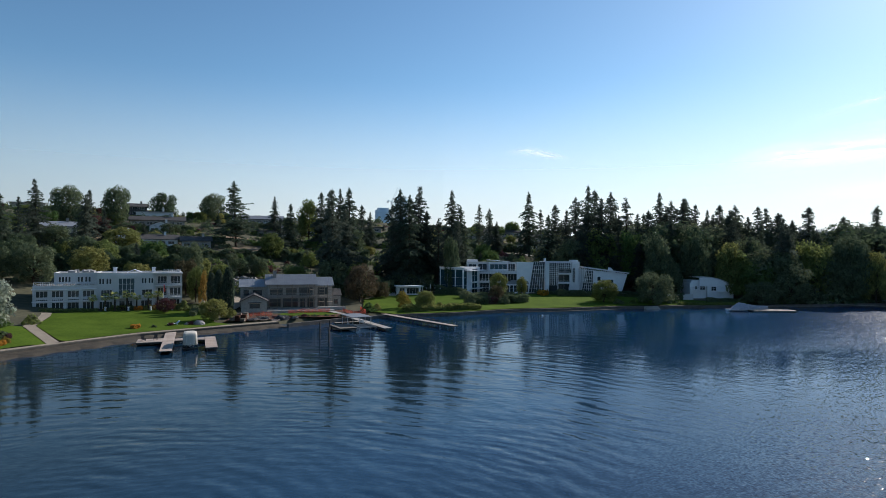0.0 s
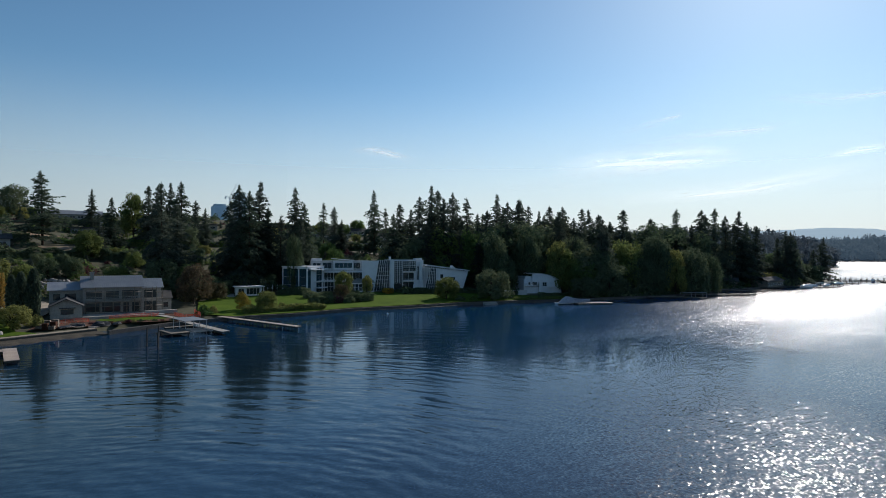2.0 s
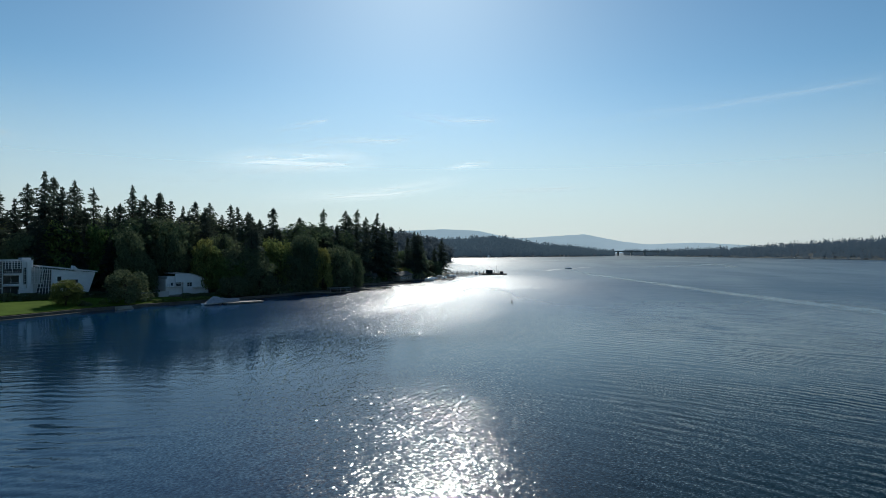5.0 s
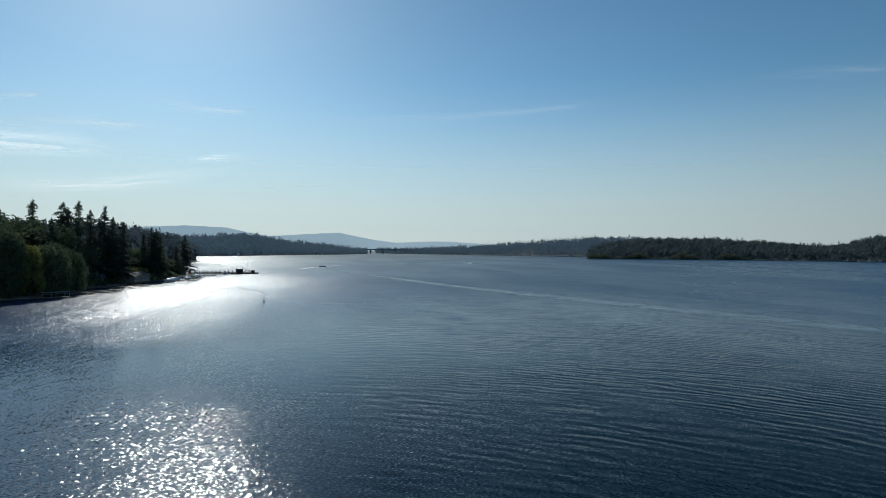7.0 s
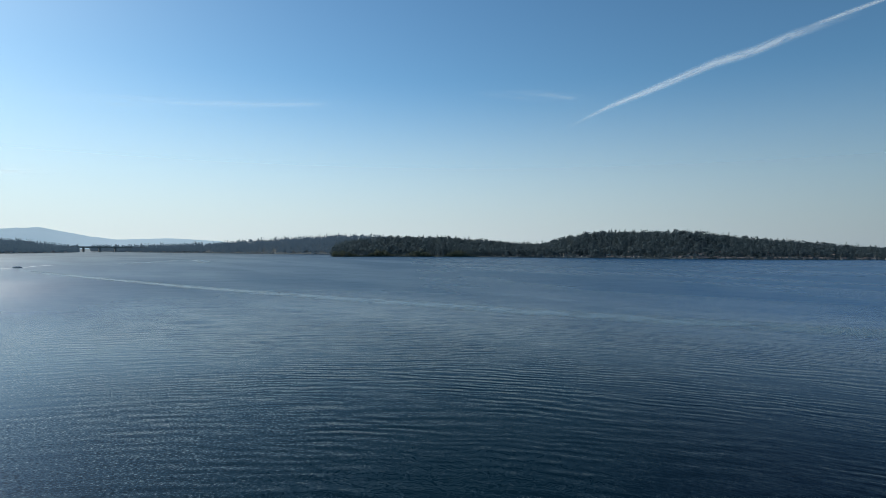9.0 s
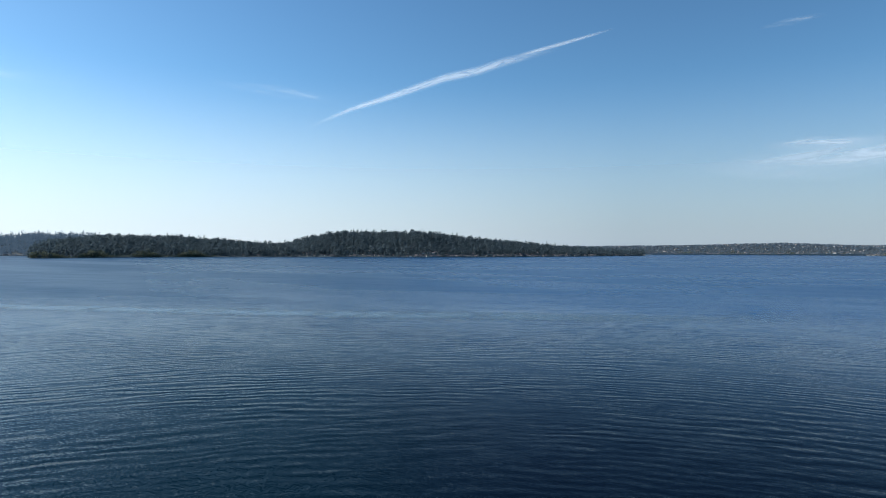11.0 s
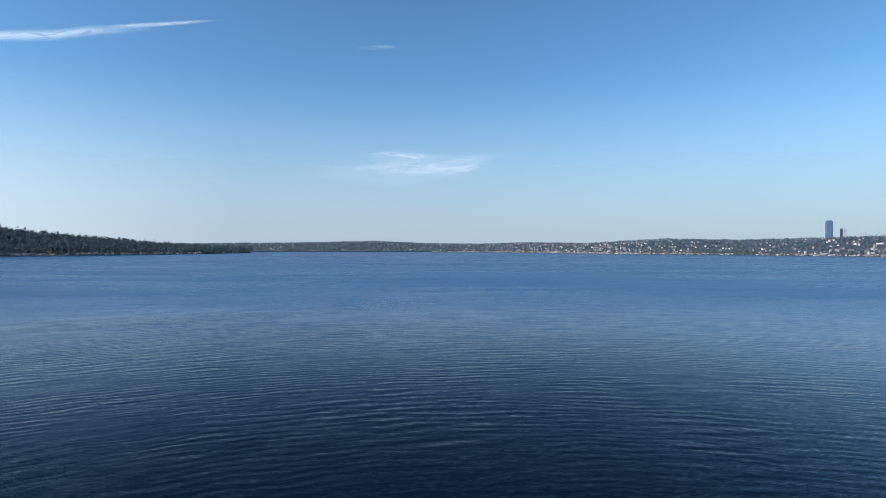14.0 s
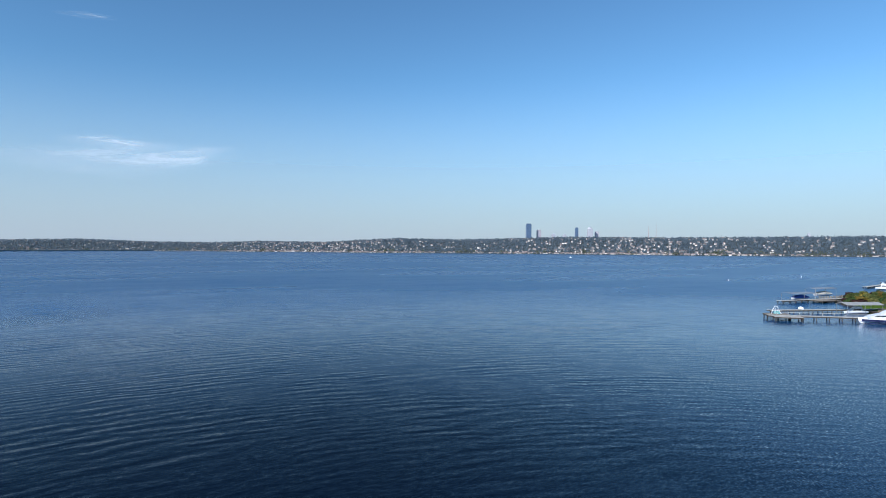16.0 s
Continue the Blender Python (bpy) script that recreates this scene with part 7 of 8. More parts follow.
mesh_fence([(-53, 163), (-50, 166.5), (-47, 167.5)], "sagging orange plastic safety fence")
mesh_fence([(-44, 172.4), (-38, 174.6), (-33, 177.5)], "orange plastic safety fence beside the new lawn")
mesh_fence([(-29.6, 179), (-25.5, 173.6), (-22.5, 177.6), (-25, 184)], "orange plastic safety fence at the dock gate")
for i, (x, y, w, h) in enumerate(((-47.5, 161.5, 1.6, 0.6), (-43.2, 163.4, 2.2, 1.0), (-50.2, 159.4, 1.8, 0.45), (-40, 164.2, 1.6, 0.4))):
    bm = bmesh.new()
    bmesh.ops.create_icosphere(bm, subdivisions=3, radius=1)
    for v in bm.verts:
        k = 1 + 0.35 * noise.noise(v.co * 1.7 + Vector((i * 5, 0, 0)))
        v.co = Vector((v.co.x * w * k, v.co.y * w * 0.6 * k, max(v.co.z, -0.1) * h * k))
    me = bpy.data.meshes.new("tarpaulin")
    bm.to_mesh(me)
    bm.free()
    me.materials.append(TARP)
    o = new("tarpaulin", me)
    o.matrix_world = pose(x, y, ground_z(x, y) - 0.02, 0, 0, 30 * i)
    tagged(o, "heap under a crumpled black tarpaulin", "heap", "covered heaps")
ROCKS, ROCKY = [], (212.0, 217.0, 222.0)
for i in range(3):
    bm = bmesh.new()
    bmesh.ops.create_icosphere(bm, subdivisions=2, radius=1)
    for v in bm.verts:
        k = 1 + 0.45 * noise.noise(v.co * 1.1 + Vector((i * 9, 4, 0)))
        v.co = Vector((v.co.x * 0.95 * k, v.co.y * 0.7 * k, v.co.z * 0.6 * k))
    me = bpy.data.meshes.new("bank_rock")
    bm.to_mesh(me)
    bm.free()
    me.materials.append(STONE)
    ROCKS.append(me)
for i in range(9):
    x, y = -54.3 + (i % 3) * 1.3, 156.6 + (i // 3) * 1.2
    t = thing("pallet_stack", pose(x, y, ground_z(x, y), 0, 0, rs.uniform(-8, 8)), "stack of brown timber pallets on the shore", "pallets", "pallet stacks")
    n = 4 + rs.randrange(9)
    for j in range(n):
        q = Shape().box(-0.6, -0.5, j * 0.16, 0.6, 0.5, j * 0.16 + 0.03).box(-0.6, -0.5, j * 0.16 + 0.11, 0.6, 0.5, j * 0.16 + 0.14)
        for a in (-0.58, -0.05, 0.48):
            q.box(a, -0.48, j * 0.16 + 0.03, a + 0.1, 0.48, j * 0.16 + 0.11)
        part("pallet", q, MULCH if i % 2 else TIMBER, t)
for i in range(14):
    x, y = rs.uniform(-55, -39), rs.uniform(159.5, 167.5)
    t = thing("lumber_pile", pose(x, y, ground_z(x, y), 0, 0, rs.uniform(0, 60)), "loose pile of pale building timber", "timber", "lumber piles")
    for j in range(6):
        part("board", Shape().box(-1.1, j * 0.2 - 0.6, 0.02 + 0.1 * (j % 2), 1.1 - 0.2 * j % 0.5, j * 0.2 - 0.48, 0.08 + 0.1 * (j % 2)), TIMBER if i % 3 else DECK, t)

for i in range(30):
    x, y = -81 + (i % 10) * 1.3 + rs.uniform(-0.4, 0.4), ROCKY[i // 10] + (i % 10) * 0.3 + rs.uniform(-0.5, 0.5)
    o = new("bank_rock", ROCKS[i % 3])
    o.matrix_world = pose(x, y, ground_z(x, y) + 0.15, rs.uniform(-20, 20), 0, rs.uniform(0, 360)) @ Matrix.Scale(rs.uniform(0.7, 1.4), 4)
    tagged(o, "grey angular boulder in a rock bank", "boulder", "boulders of the rock bank")

# ---- small things in the mansion's garden ----
fp = thing("flagpole", pose(-77.6, 168.2, ground_z(-77.6, 168.2)), "tall white flagpole with a limp red flag", "flagpole")
part("pole", Shape().tube((0, 0, -0.2), (0, 0, 7.2), 0.06, 0.035, 8), WHITE, fp)
part("finial", Shape().tube((0, 0, 7.2), (0, 0, 7.35), 0.09, 0.02, 8), STEEL, fp)
part("flag", Shape().prism([(0.04, 5.2), (0.35, 5.0), (0.5, 5.3), (0.3, 6.9), (0.04, 7.0)], -0.03, 0.03), RED, fp)
for x, y, sx, sy, sz in ((-60.0, 149.2, 1.5, 1.0, 0.9), (-62.6, 148.2, 0.6, 0.5, 0.5), (-86.5, 115.6, 0.9, 0.6, 0.45), (-61.2, 149.4, 0.6, 0.5, 0.5)):
    bm = bmesh.new()
    bmesh.ops.create_icosphere(bm, subdivisions=3, radius=1)
    for v in bm.verts:
        k = 1 + 0.3 * noise.noise(v.co * 1.3 + Vector((x, y, 0)))
        v.co = Vector((v.co.x * sx * k, v.co.y * sy * k, max(v.co.z, -0.2) * sz * k))
    me = bpy.data.meshes.new("boulder")
    bm.to_mesh(me)
    bm.free()
    me.materials.append(STONE)
    o = new("boulder", me)
    o.matrix_world = pose(x, y, ground_z(x, y) + 0.05)
    tagged(o, "rounded grey garden boulder on the lawn edge", "boulder", "garden boulders")
t = thing("garden_bench", pose(-65.2, 146.4, ground_z(-65.2, 146.4), 0, 0, 40), "white slatted garden lounger facing the lake", "bench")
for i in range(7):
    part("slat", Shape().box(-1.1, -0.5 + i * 0.15, 0.42, 1.1, -0.38 + i * 0.15, 0.47), WHITE, t)
part("backrest", Shape().prism([(0.9, 0.47), (1.05, 0.47), (1.6, 1.05), (1.48, 1.08)], -0.5, 0.5), WHITE, t)
for a in (-0.9, 0.9):
    for b in (-0.4, 0.4):
        part("leg", Shape().box(a - 0.04, b - 0.04, 0, a + 0.04, b + 0.04, 0.42), WHITE, t)
for i in range(4):
    x, y = -90 + 4.9 * i, 161.6 + 2.35 * i
    t = thing("garden_statue", pose(x, y, ground_z(x, y)), "small pale stone garden ornament on a plinth", "ornament", "garden ornaments")
    part("plinth", Shape().box(-0.18, -0.18, 0, 0.18, 0.18, 0.6), STUCCO, t)
    part("urn", Shape().tube((0, 0, 0.6), (0, 0, 0.85), 0.1, 0.24, 8).tube((0, 0, 0.85), (0, 0, 1.15), 0.24, 0.28, 8), WHITE, t)


def umbrella():
    t = thing("garden_umbrella", Matrix(), "closed white garden umbrella by the pool", "umbrella", "poolside umbrellas")
    part("pole", Shape().tube((0, 0, 0), (0, 0, 2.9), 0.035, n=6), STEEL, t)
    part("canopy", Shape().tube((0, 0, 1.0), (0, 0, 1.6), 0.1, 0.24, 8).tube((0, 0, 1.6), (0, 0, 2.85), 0.24, 0.04, 8), WHITE, t)
    part("base", Shape().tube((0, 0, 0), (0, 0, 0.12), 0.35, 0.3, 10), CONCRETE, t)
    return t


u0 = umbrella()
u0.matrix_world = pose(-4.8, 236.5, ground_z(-4.8, 236.5))
for x, y in ((-3.0, 237.0), (-6.4, 236), (-24, 226.2), (-20.5, 227.4)):
    copy_thing(u0, pose(x, y, ground_z(x, y)))
for i in range(5):
    x, y = -29 + 2.3 * i, 221.5 + 0.5 * i
    t = thing("sun_lounger", pose(x, y, ground_z(x, y) + 0.12, 0, 0, 100), "white sun lounger on the pool terrace", "lounger", "poolside loungers")
    part("bed", Shape().box(-0.9, -0.3, 0.28, 0.6, 0.3, 0.38), WHITE, t)
    part("backrest", Shape().prism([(0.6, 0.28), (0.7, 0.28), (1.15, 0.8), (1.05, 0.84)], -0.3, 0.3), WHITE, t)
    for a in (-0.8, 0.55):
        part("leg", Shape().box(a, -0.25, 0, a + 0.05, 0.25, 0.28), STEEL, t)

# stone steps and a low ledge at the lawn's seawall
st = thing("shore_steps", pose(72.3, 210.4, 0, 0, 0, 11), "pale stone steps down the seawall into the lake", "steps")
for i in range(5):
    part("step", Shape().box(-2.6, -2.2 + i * 0.42, -1.2, 2.6, -1.79 + i * 0.42, 0.08 + i * 0.2), CONCRETE, st)
ledge = [(20, 193.2), (30, 196.4), (40.5, 198.6), (52, 203), (60, 206.6)]
wall_along("seawall", along(ledge, 4), 1.5, -1.5, 0.18, BEACHWALL, "low stone ledge along the foot of the seawall")


# ---- docks, boats and bushes on the near point ----
p1 = dock("pier", -130, -165.9, -86.6, -175.46, 2.2, 1.25, "weathered timber pier on dark piles", PIERWOOD, 3.2)
M1 = p1.matrix_world.copy()
platform(p1, 38.0, 44.4, -5.2, -1.15, 1.25)
platform(p1, 36.5, 43.6, 1.15, 4.6, 1.2, PIERWOOD)
for i in range(14):
    part("rail_post", Shape().box(4 + i * 2.9, -0.98, 1.26, 4.12 + i * 2.9, -0.86, 1.95), PIERWOOD, p1)
part("hand_rail", Shape().box(4, -1.0, 1.95, 41.9, -0.84, 2.03), PIERWOOD, p1)
sl = thing("water_slide", M1 @ pose(41.4, -2.8, 1.27, 0, 0, 200) @ Matrix.Scale(0.68, 4), "white curved water slide on the pier head", "slide")
pts = [Vector((-2.2 + 4.6 * k, 0, 0.15 + 3.2 * math.sin(min(1, k * 1.15) * math.pi) ** 0.8)) for k in np.linspace(0, 1, 13)]
chute = Shape()
for a, b in zip(pts[:-1], pts[1:]):
    chute.tube(a, b, 0.12, n=8)
part("chute", chute, HULL, sl, smooth=True)
for x in (-0.6, 0.9):
    part("leg", Shape().tube((x, -0.5, 0), (x, -0.1, 2.6), 0.05, n=5).tube((x, 0.5, 0), (x, 0.1, 2.6), 0.05, n=5), HULL, sl)
part("ladder", Shape().tube((0.4, -0.4, 0), (0.4, -0.25, 2.7), 0.04, n=4).tube((0.8, -0.4, 0), (0.8, -0.25, 2.7), 0.04, n=4), STEEL, sl)
bx = thing("dock_box", M1 @ pose(40.2, -4.4, 1.27), "teal plastic storage box", "box")
part("body", Shape().box(0, 0, 0, 1.5, 0.9, 0.8), varied("teal_plastic", (0.05, 0.3, 0.32), (0.1, 0.42, 0.44), 1, 5, 0.5, bump=0.1), bx)
part("lid", Shape().box(-0.05, -0.05, 0.803, 1.55, 0.95, 0.9), HULL, bx)

p2 = dock("pier", -134, -196.5, -94.5, -190.6, 2.2, 1.1, "weathered timber pier on dark piles", PIERWOOD, 3.2)
M2 = p2.matrix_world.copy()
canopy(6.2, 18.6, 1.4, 5.8, 2.9, 0.7, M2, "grey gabled metal boat canopy on posts", FLATROOF)
open_boat(M2 @ pose(14.0, 3.6, 0.1, 0, 0, 4), 8.0, 2.4, 0.8, "white motor boat moored under a canopy", HULL)
covered_boat(M2 @ pose(29, 0, 1.12, 0, 0, 90) @ Matrix.Scale(0.6, 4), 3.2, 1.4, 1.6, "small boat stored under a white cover", HULL)


def motor_yacht(m, L=13.5, W=3.9, H=1.45):
    """A low sports yacht with a raked cabin, long dark windows and a navy hull band."""
    t = thing("motor_yacht", m, "white and navy motor yacht moored at the pier", "yacht")
    hull(L, W, H, HULL, t, stations=13)

    def band(name, z0, z1, mat, what, out=1.0, x0=0.0, x1=1.0):
        s = Shape()
        for sign in (-1, 1):
            ks = np.linspace(x0, x1, 13)
            side_ = []
            for k in ks:
                w = W / 2 * (1 - max(0, (k - 0.45) / 0.55) ** 2.2) * (0.92 + 0.08 * min(1, k * 3)) * out + 0.04
                side_.append((-L / 2 + L * k, sign * w))
            for (ax, ay), (bx, by) in zip(side_[:-1], side_[1:]):
                s.face((ax, ay, z0), (bx, by, z0 + 0.05), (bx, by, z1 + 0.05), (ax, ay, z1))
        part(name, s, mat, t, what)

    band("hull_band", 0.55, 1.12, NAVY, "broad navy hull band", 0.985, 0.0, 0.94)
    band("boot_stripe", 0.0, 0.2, NAVY, "navy stripe at the waterline", 0.9, 0.0, 0.9)
    part("foredeck", Shape().slab([(-L * 0.48, -W * 0.44), (L * 0.15, -W * 0.44), (L * 0.34, -W * 0.26), (L * 0.45, 0), (L * 0.34, W * 0.26), (L * 0.15, W * 0.44), (-L * 0.48, W * 0.44)], H * 0.9, H * 1.12), HULL, t)
    lower = Shape().prism([(-L * 0.3, H * 1.1), (L * 0.36, H * 1.1), (L * 0.22, H + 0.95), (L * 0.1, H + 1.25), (-L * 0.28, H + 1.3)], -W * 0.37, W * 0.37)
    cabin_ = part("cabin", lower, HULL, t)
    part("saloon_window", Shape().prism([(-L * 0.26, H + 0.5), (L * 0.25, H + 0.5), (L * 0.2, H + 0.85), (-L * 0.24, H + 1.0)], -W * 0.378, W * 0.378), GLASS, cabin_, "long dark saloon windows")
    upper = Shape().prism([(-L * 0.26, H + 1.3), (L * 0.1, H + 1.27), (L * 0.02, H + 1.95), (-L * 0.08, H + 2.35), (-L * 0.24, H + 2.4)], -W * 0.31, W * 0.31)
    deck_ = part("hardtop", upper, HULL, t)
    part("windscreen", Shape().prism([(-L * 0.2, H + 1.6), (L * 0.064, H + 1.5), (L * 0.028, H + 1.86), (-L * 0.2, H + 2.05)], -W * 0.318, W * 0.318), GLASS, deck_, "dark raked windscreen")
    arch = Shape()
    for y in (-W * 0.3, W * 0.3):
        arch.tube((-L * 0.32, y, H + 1.0), (-L * 0.24, y, H + 2.8), 0.08, n=6)
    arch.tube((-L * 0.24, -W * 0.3, H + 2.8), (-L * 0.24, W * 0.3, H + 2.8), 0.08, n=6)
    part("radar_arch", arch, HULL, t)
    bow = Shape()
    for sgn in (-1, 1):
        line = [(L * k, sgn * W * 0.46 * (1 - max(0, (k - 0.0) / 0.5) ** 2.2), H * 1.15) for k in (0.12, 0.2, 0.28, 0.36, 0.44)]
        for (x0, y0, z0), (x1, y1, z1) in zip(line[:-1], line[1:]):
            bow.tube((x0, y0, z0), (x0, y0, z0 + 0.6), 0.02, n=4)
            bow.tube((x0, y0, z0 + 0.6), (x1, y1, z1 + 0.6), 0.02, n=4)
    part("bow_rail", bow, STEEL, t)
    part("swim_platform", Shape().box(-L * 0.56, -W * 0.4, 0.25, -L * 0.5 + 0.02, W * 0.4, 0.4), TIMBER, t)
    return t


motor_yacht(pose(-112.6, -165.0, 0.15, 0, 0, -12))
fenders = thing("yacht_fender_row", pose(-112.6, -165.0, 0.15, 0, 0, -12), "row of navy fenders hung along a yacht", "fenders")
for i in range(6):
    part("fender", Shape().tube((-5 + i * 1.5, 2.12 - 0.04 * i * (i > 3), 0.35), (-5 + i * 1.5, 2.12 - 0.04 * i * (i > 3), 1.15), 0.16, 0.16, 8), NAVY, fenders)
p3 = dock("pier", -152, -242.5, -116.0, -226.5, 2.4, 1.0, "weathered timber pier on dark piles", PIERWOOD, 3.2)
M3 = p3.matrix_world.copy()
platform(p3, 16, 25, 1.25, 6.5, 1.0)
canopy(18, 30, -6.8, -1.6, 3.0, 0.3, M3, "low grey boat canopy on slim posts", METALROOF)
canopy(-3, 9.5, -12.5, -8.0, 4.0, 0.35, M3, "low grey boat canopy on slim posts", METALROOF)
covered_boat(M3 @ pose(24, -4.1, 0.7, 0, 0, 4), 9.0, 2.9, 1.8, "motor boat under a blue canvas cover", BLUE)
covered_boat(M3 @ pose(3.6, -9.8, 1.1, 0, 0, 2), 9.5, 3.0, 1.9, "motor boat under a beige canvas cover", CANVAS)
for i in range(9):
    t = thing("canoe_rack", M3 @ pose(2 + i * 1.6, -2.2, 1.02), "low timber rack on the pier", "rack", "pier racks")
    part("upright", Shape().box(0, -0.3, 0, 0.1, 0.3, 0.7), TIMBER, t)
    part("crossbar", Shape().box(-0.3, -0.3, 0.703, 0.5, -0.2, 0.78), TIMBER, t)
p4 = dock("pier", -245, -352, -203, -313, 2.4, 1.0, "weathered timber pier on dark piles", PIERWOOD, 3.5)
for i in range(4):
    part("mooring_post", Shape().tube((24 + i * 5, 2.2, -7.8), (24 + i * 5, 2.2, 3.0), 0.16, n=6), PILE, p4)
open_boat(pose(-207, -303, 0.2, 0, 0, 130), 9, 3.0, 1.2, "white motor boat moored at the pier", HULL)
wall_along("seawall", [(-204, -276), (-158, -258), (-141, -236), (-128, -200), (-122, -172)], 0.8, -1.5, 0.8, DRY, "low tan earth bank of the near point")
for i in range(70):
    k = rnd.random()
    x, y = -128 - 40 * k - rnd.uniform(0, 14), -196 - 50 * k + rnd.uniform(0, 12)
    if float(shore_distance(np.array([x]), np.array([y]))[0]) > 2.0:
        plant(rnd.choice((SHRUBS[1], SHRUBS[0], SHRUBS[2], SHRUBS[2], SHRUBS[1], SHRUBS_C[1])), x, y, rnd.uniform(1.1, 2.5), rnd.uniform(1.4, 2.1))
for i in range(60):
    x, y = polar(rnd.uniform(144.5, 148.5), rnd.uniform(250, 300))
    if float(shore_distance(np.array([x]), np.array([y]))[0]) > 2.0:
        plant(rnd.choice((SHRUBS[1], SHRUBS[1], SHRUBS[2], SHRUBS_C[0], SHRUBS[0], SHRUBS_C[1])), x, y, rnd.uniform(1.5, 3.0), rnd.uniform(1.4, 2.1))
drape("bank", [(-124.5, -186), (-123.5, -176), (-131, -170), (-137, -182), (-131, -196)], DRY, 0.3, "bare tan bank behind the piers", "slope")
drape("lawn", [(-126, -204), (-123, -176), (-140, -168), (-160, -190), (-168, -240), (-148, -230)], GRASS, 0.07, "green lawn on the near point", "lawn")

# ---- the wooded point: boathouse, docks, barge ----
bh = thing("boathouse", pose(244, 263.5, 1.0, 0, 0, 24), "long low brown boathouse with a shingle roof on the water", "boathouse")
wall(bh, (0, 0), (19, 0), 0, 3.2, [(1 + 2.2 * i, 1.0, 1.5, 1.1, 2, 1) for i in range(8)], TIMBER)
part("body", Shape().box(0, 0.31, 0, 19, 8, 3.2), TIMBER, bh)
gable_roof(bh, 0, 19, 0, 8, 3.2, 5.0, SHINGLE, 0.6)
gable_end_shape = Shape().prism([(0.31, 3.2), (7.7, 3.2), (4, 4.95)], 0, 0.25)
part("gable", gable_end_shape, TIMBER, bh).matrix_local = pose(19, 0, 0, 0, 0, 90)
part("floor", Shape().box(-1, -1.5, -0.5, 20, 8.4, -0.02), PILE, bh)
for q in np.arange(0, 20, 3.2):
    part("piling", Shape().tube((q, -1, -8.5), (q, -1, -0.5), 0.16, n=6), PILE, bh)
for i, (ax, ay, bx, by) in enumerate(((170, 231, 196, 222), (178, 236, 205, 228), (208, 254, 222, 240), (222, 258, 236, 246), (268, 275, 284, 258), (285, 287, 300, 270), (300, 294, 316, 280), (318, 304, 334, 288), (146, 224, 168, 214))):
    dock("shore_dock", ax, ay, bx, by, 2.0, 0.8, "low dark timber dock along the wooded shore", TIMBER, 3.0, 1.0 if i % 2 else 0.0, "docks of the wooded point")
canopy(1, 11, -2.2, 2.2, 1.9, 0.15, pose(164, 226.5, 0, 0, 0, -18), "pale flat boat canopy by the wooded shore", METALROOF)
for i in range(7):
    x, y = 262 + i * 11 + rnd.uniform(-2, 2), 262 + i * 6 + rnd.uniform(-4, 2)
    covered_boat(pose(x, y, 0.2, 0, 0, rnd.uniform(-60, 60)), rnd.uniform(5.5, 8), 2.4, 1.7, "small moored boat under a canvas cover", rnd.choice((CANVAS, HULL, BLUE)))
dock("point_pier", 352, 331, 388, 300, 3.0, 1.2, "long timber pier at the end of the point", TIMBER, 3.0, 1.6)
dock("point_pier", 345, 322, 368, 300, 2.0, 1.0, "long timber pier at the end of the point", TIMBER, 3.0, 1.4)
bg = thing("work_barge", pose(379, 300, 0, 0, 0, -38), "dark work barge with a small crane", "barge")
part("hull", Shape().prism([(-9, -0.6), (9, -0.6), (10, 0.9), (-10, 0.9)], -3.5, 3.5), PILE, bg)
part("cabin", Shape().box(-6, -2, 0.9, -1.5, 2, 3.6).box(-6.3, -2.3, 3.6, -1.2, 2.3, 3.8), BLACK, bg)
part("cabin_window", Shape().box(-5.6, -2.06, 2.2, -2, -2.01, 3.1), GLASS, bg)
part("mast", Shape().tube((2, 0, 0.9), (2, 0, 8.5), 0.13, 0.07, 6), BLACK, bg)
part("boom", Shape().tube((2, 0, 2), (-3.5, 0.5, 6.6), 0.1, 0.07, 5), BLACK, bg)
part("winch", Shape().box(5, -1.2, 0.9, 7.5, 1.2, 2.6).tube((6.2, -1.3, 2.0), (6.2, 1.3, 2.0), 0.6, n=10), BLACK, bg)
hb = thing("moored_sailboat", pose(362, 304, 0.1, 0, 0, 40), "dark cabin boat with a bare mast", "boat")
hull(8, 2.6, 1.1, NAVY, hb)
part("cabin", Shape().prism([(-2, 1.1), (1.8, 1.1), (1.2, 2.2), (-1.8, 2.3)], -0.9, 0.9), HULL, hb)
part("mast", Shape().tube((0.3, 0, 1.1), (0.3, 0, 9.0), 0.07, 0.05, 6), STEEL, hb)
hill_house(222, 268, 11, 7, 3.0, -36, TIMBER, SHINGLE, "eave", "dark low house among trees on the point")
hill_house(338, 338, 10, 7, 3.2, -45, GREYWALL, METALROOF, "eave", "grey low house at the end of the point")
drape("lawn", [(196, 249), (206, 254), (216, 262), (206, 268), (194, 260)], GRASS, 0.07, "small sunlit lawn on the point", "lawn")


# ---- on the water ----
def buoy(x, y, label, mats, h=1.0, r=0.35, name="buoy"):
    t = thing(name, pose(x, y, 0), label, "buoy", "lake buoys")
    part("float", Shape().tube((0, 0, -0.5), (0, 0, 0.2), r, r, 10).tube((0, 0, 0.2), (0, 0, h * 0.55), r, r * 0.45, 10), mats[0], t)
    part("top", Shape().tube((0, 0, h * 0.55), (0, 0, h), r * 0.42, r * 0.3, 8), mats[1], t)
    return t


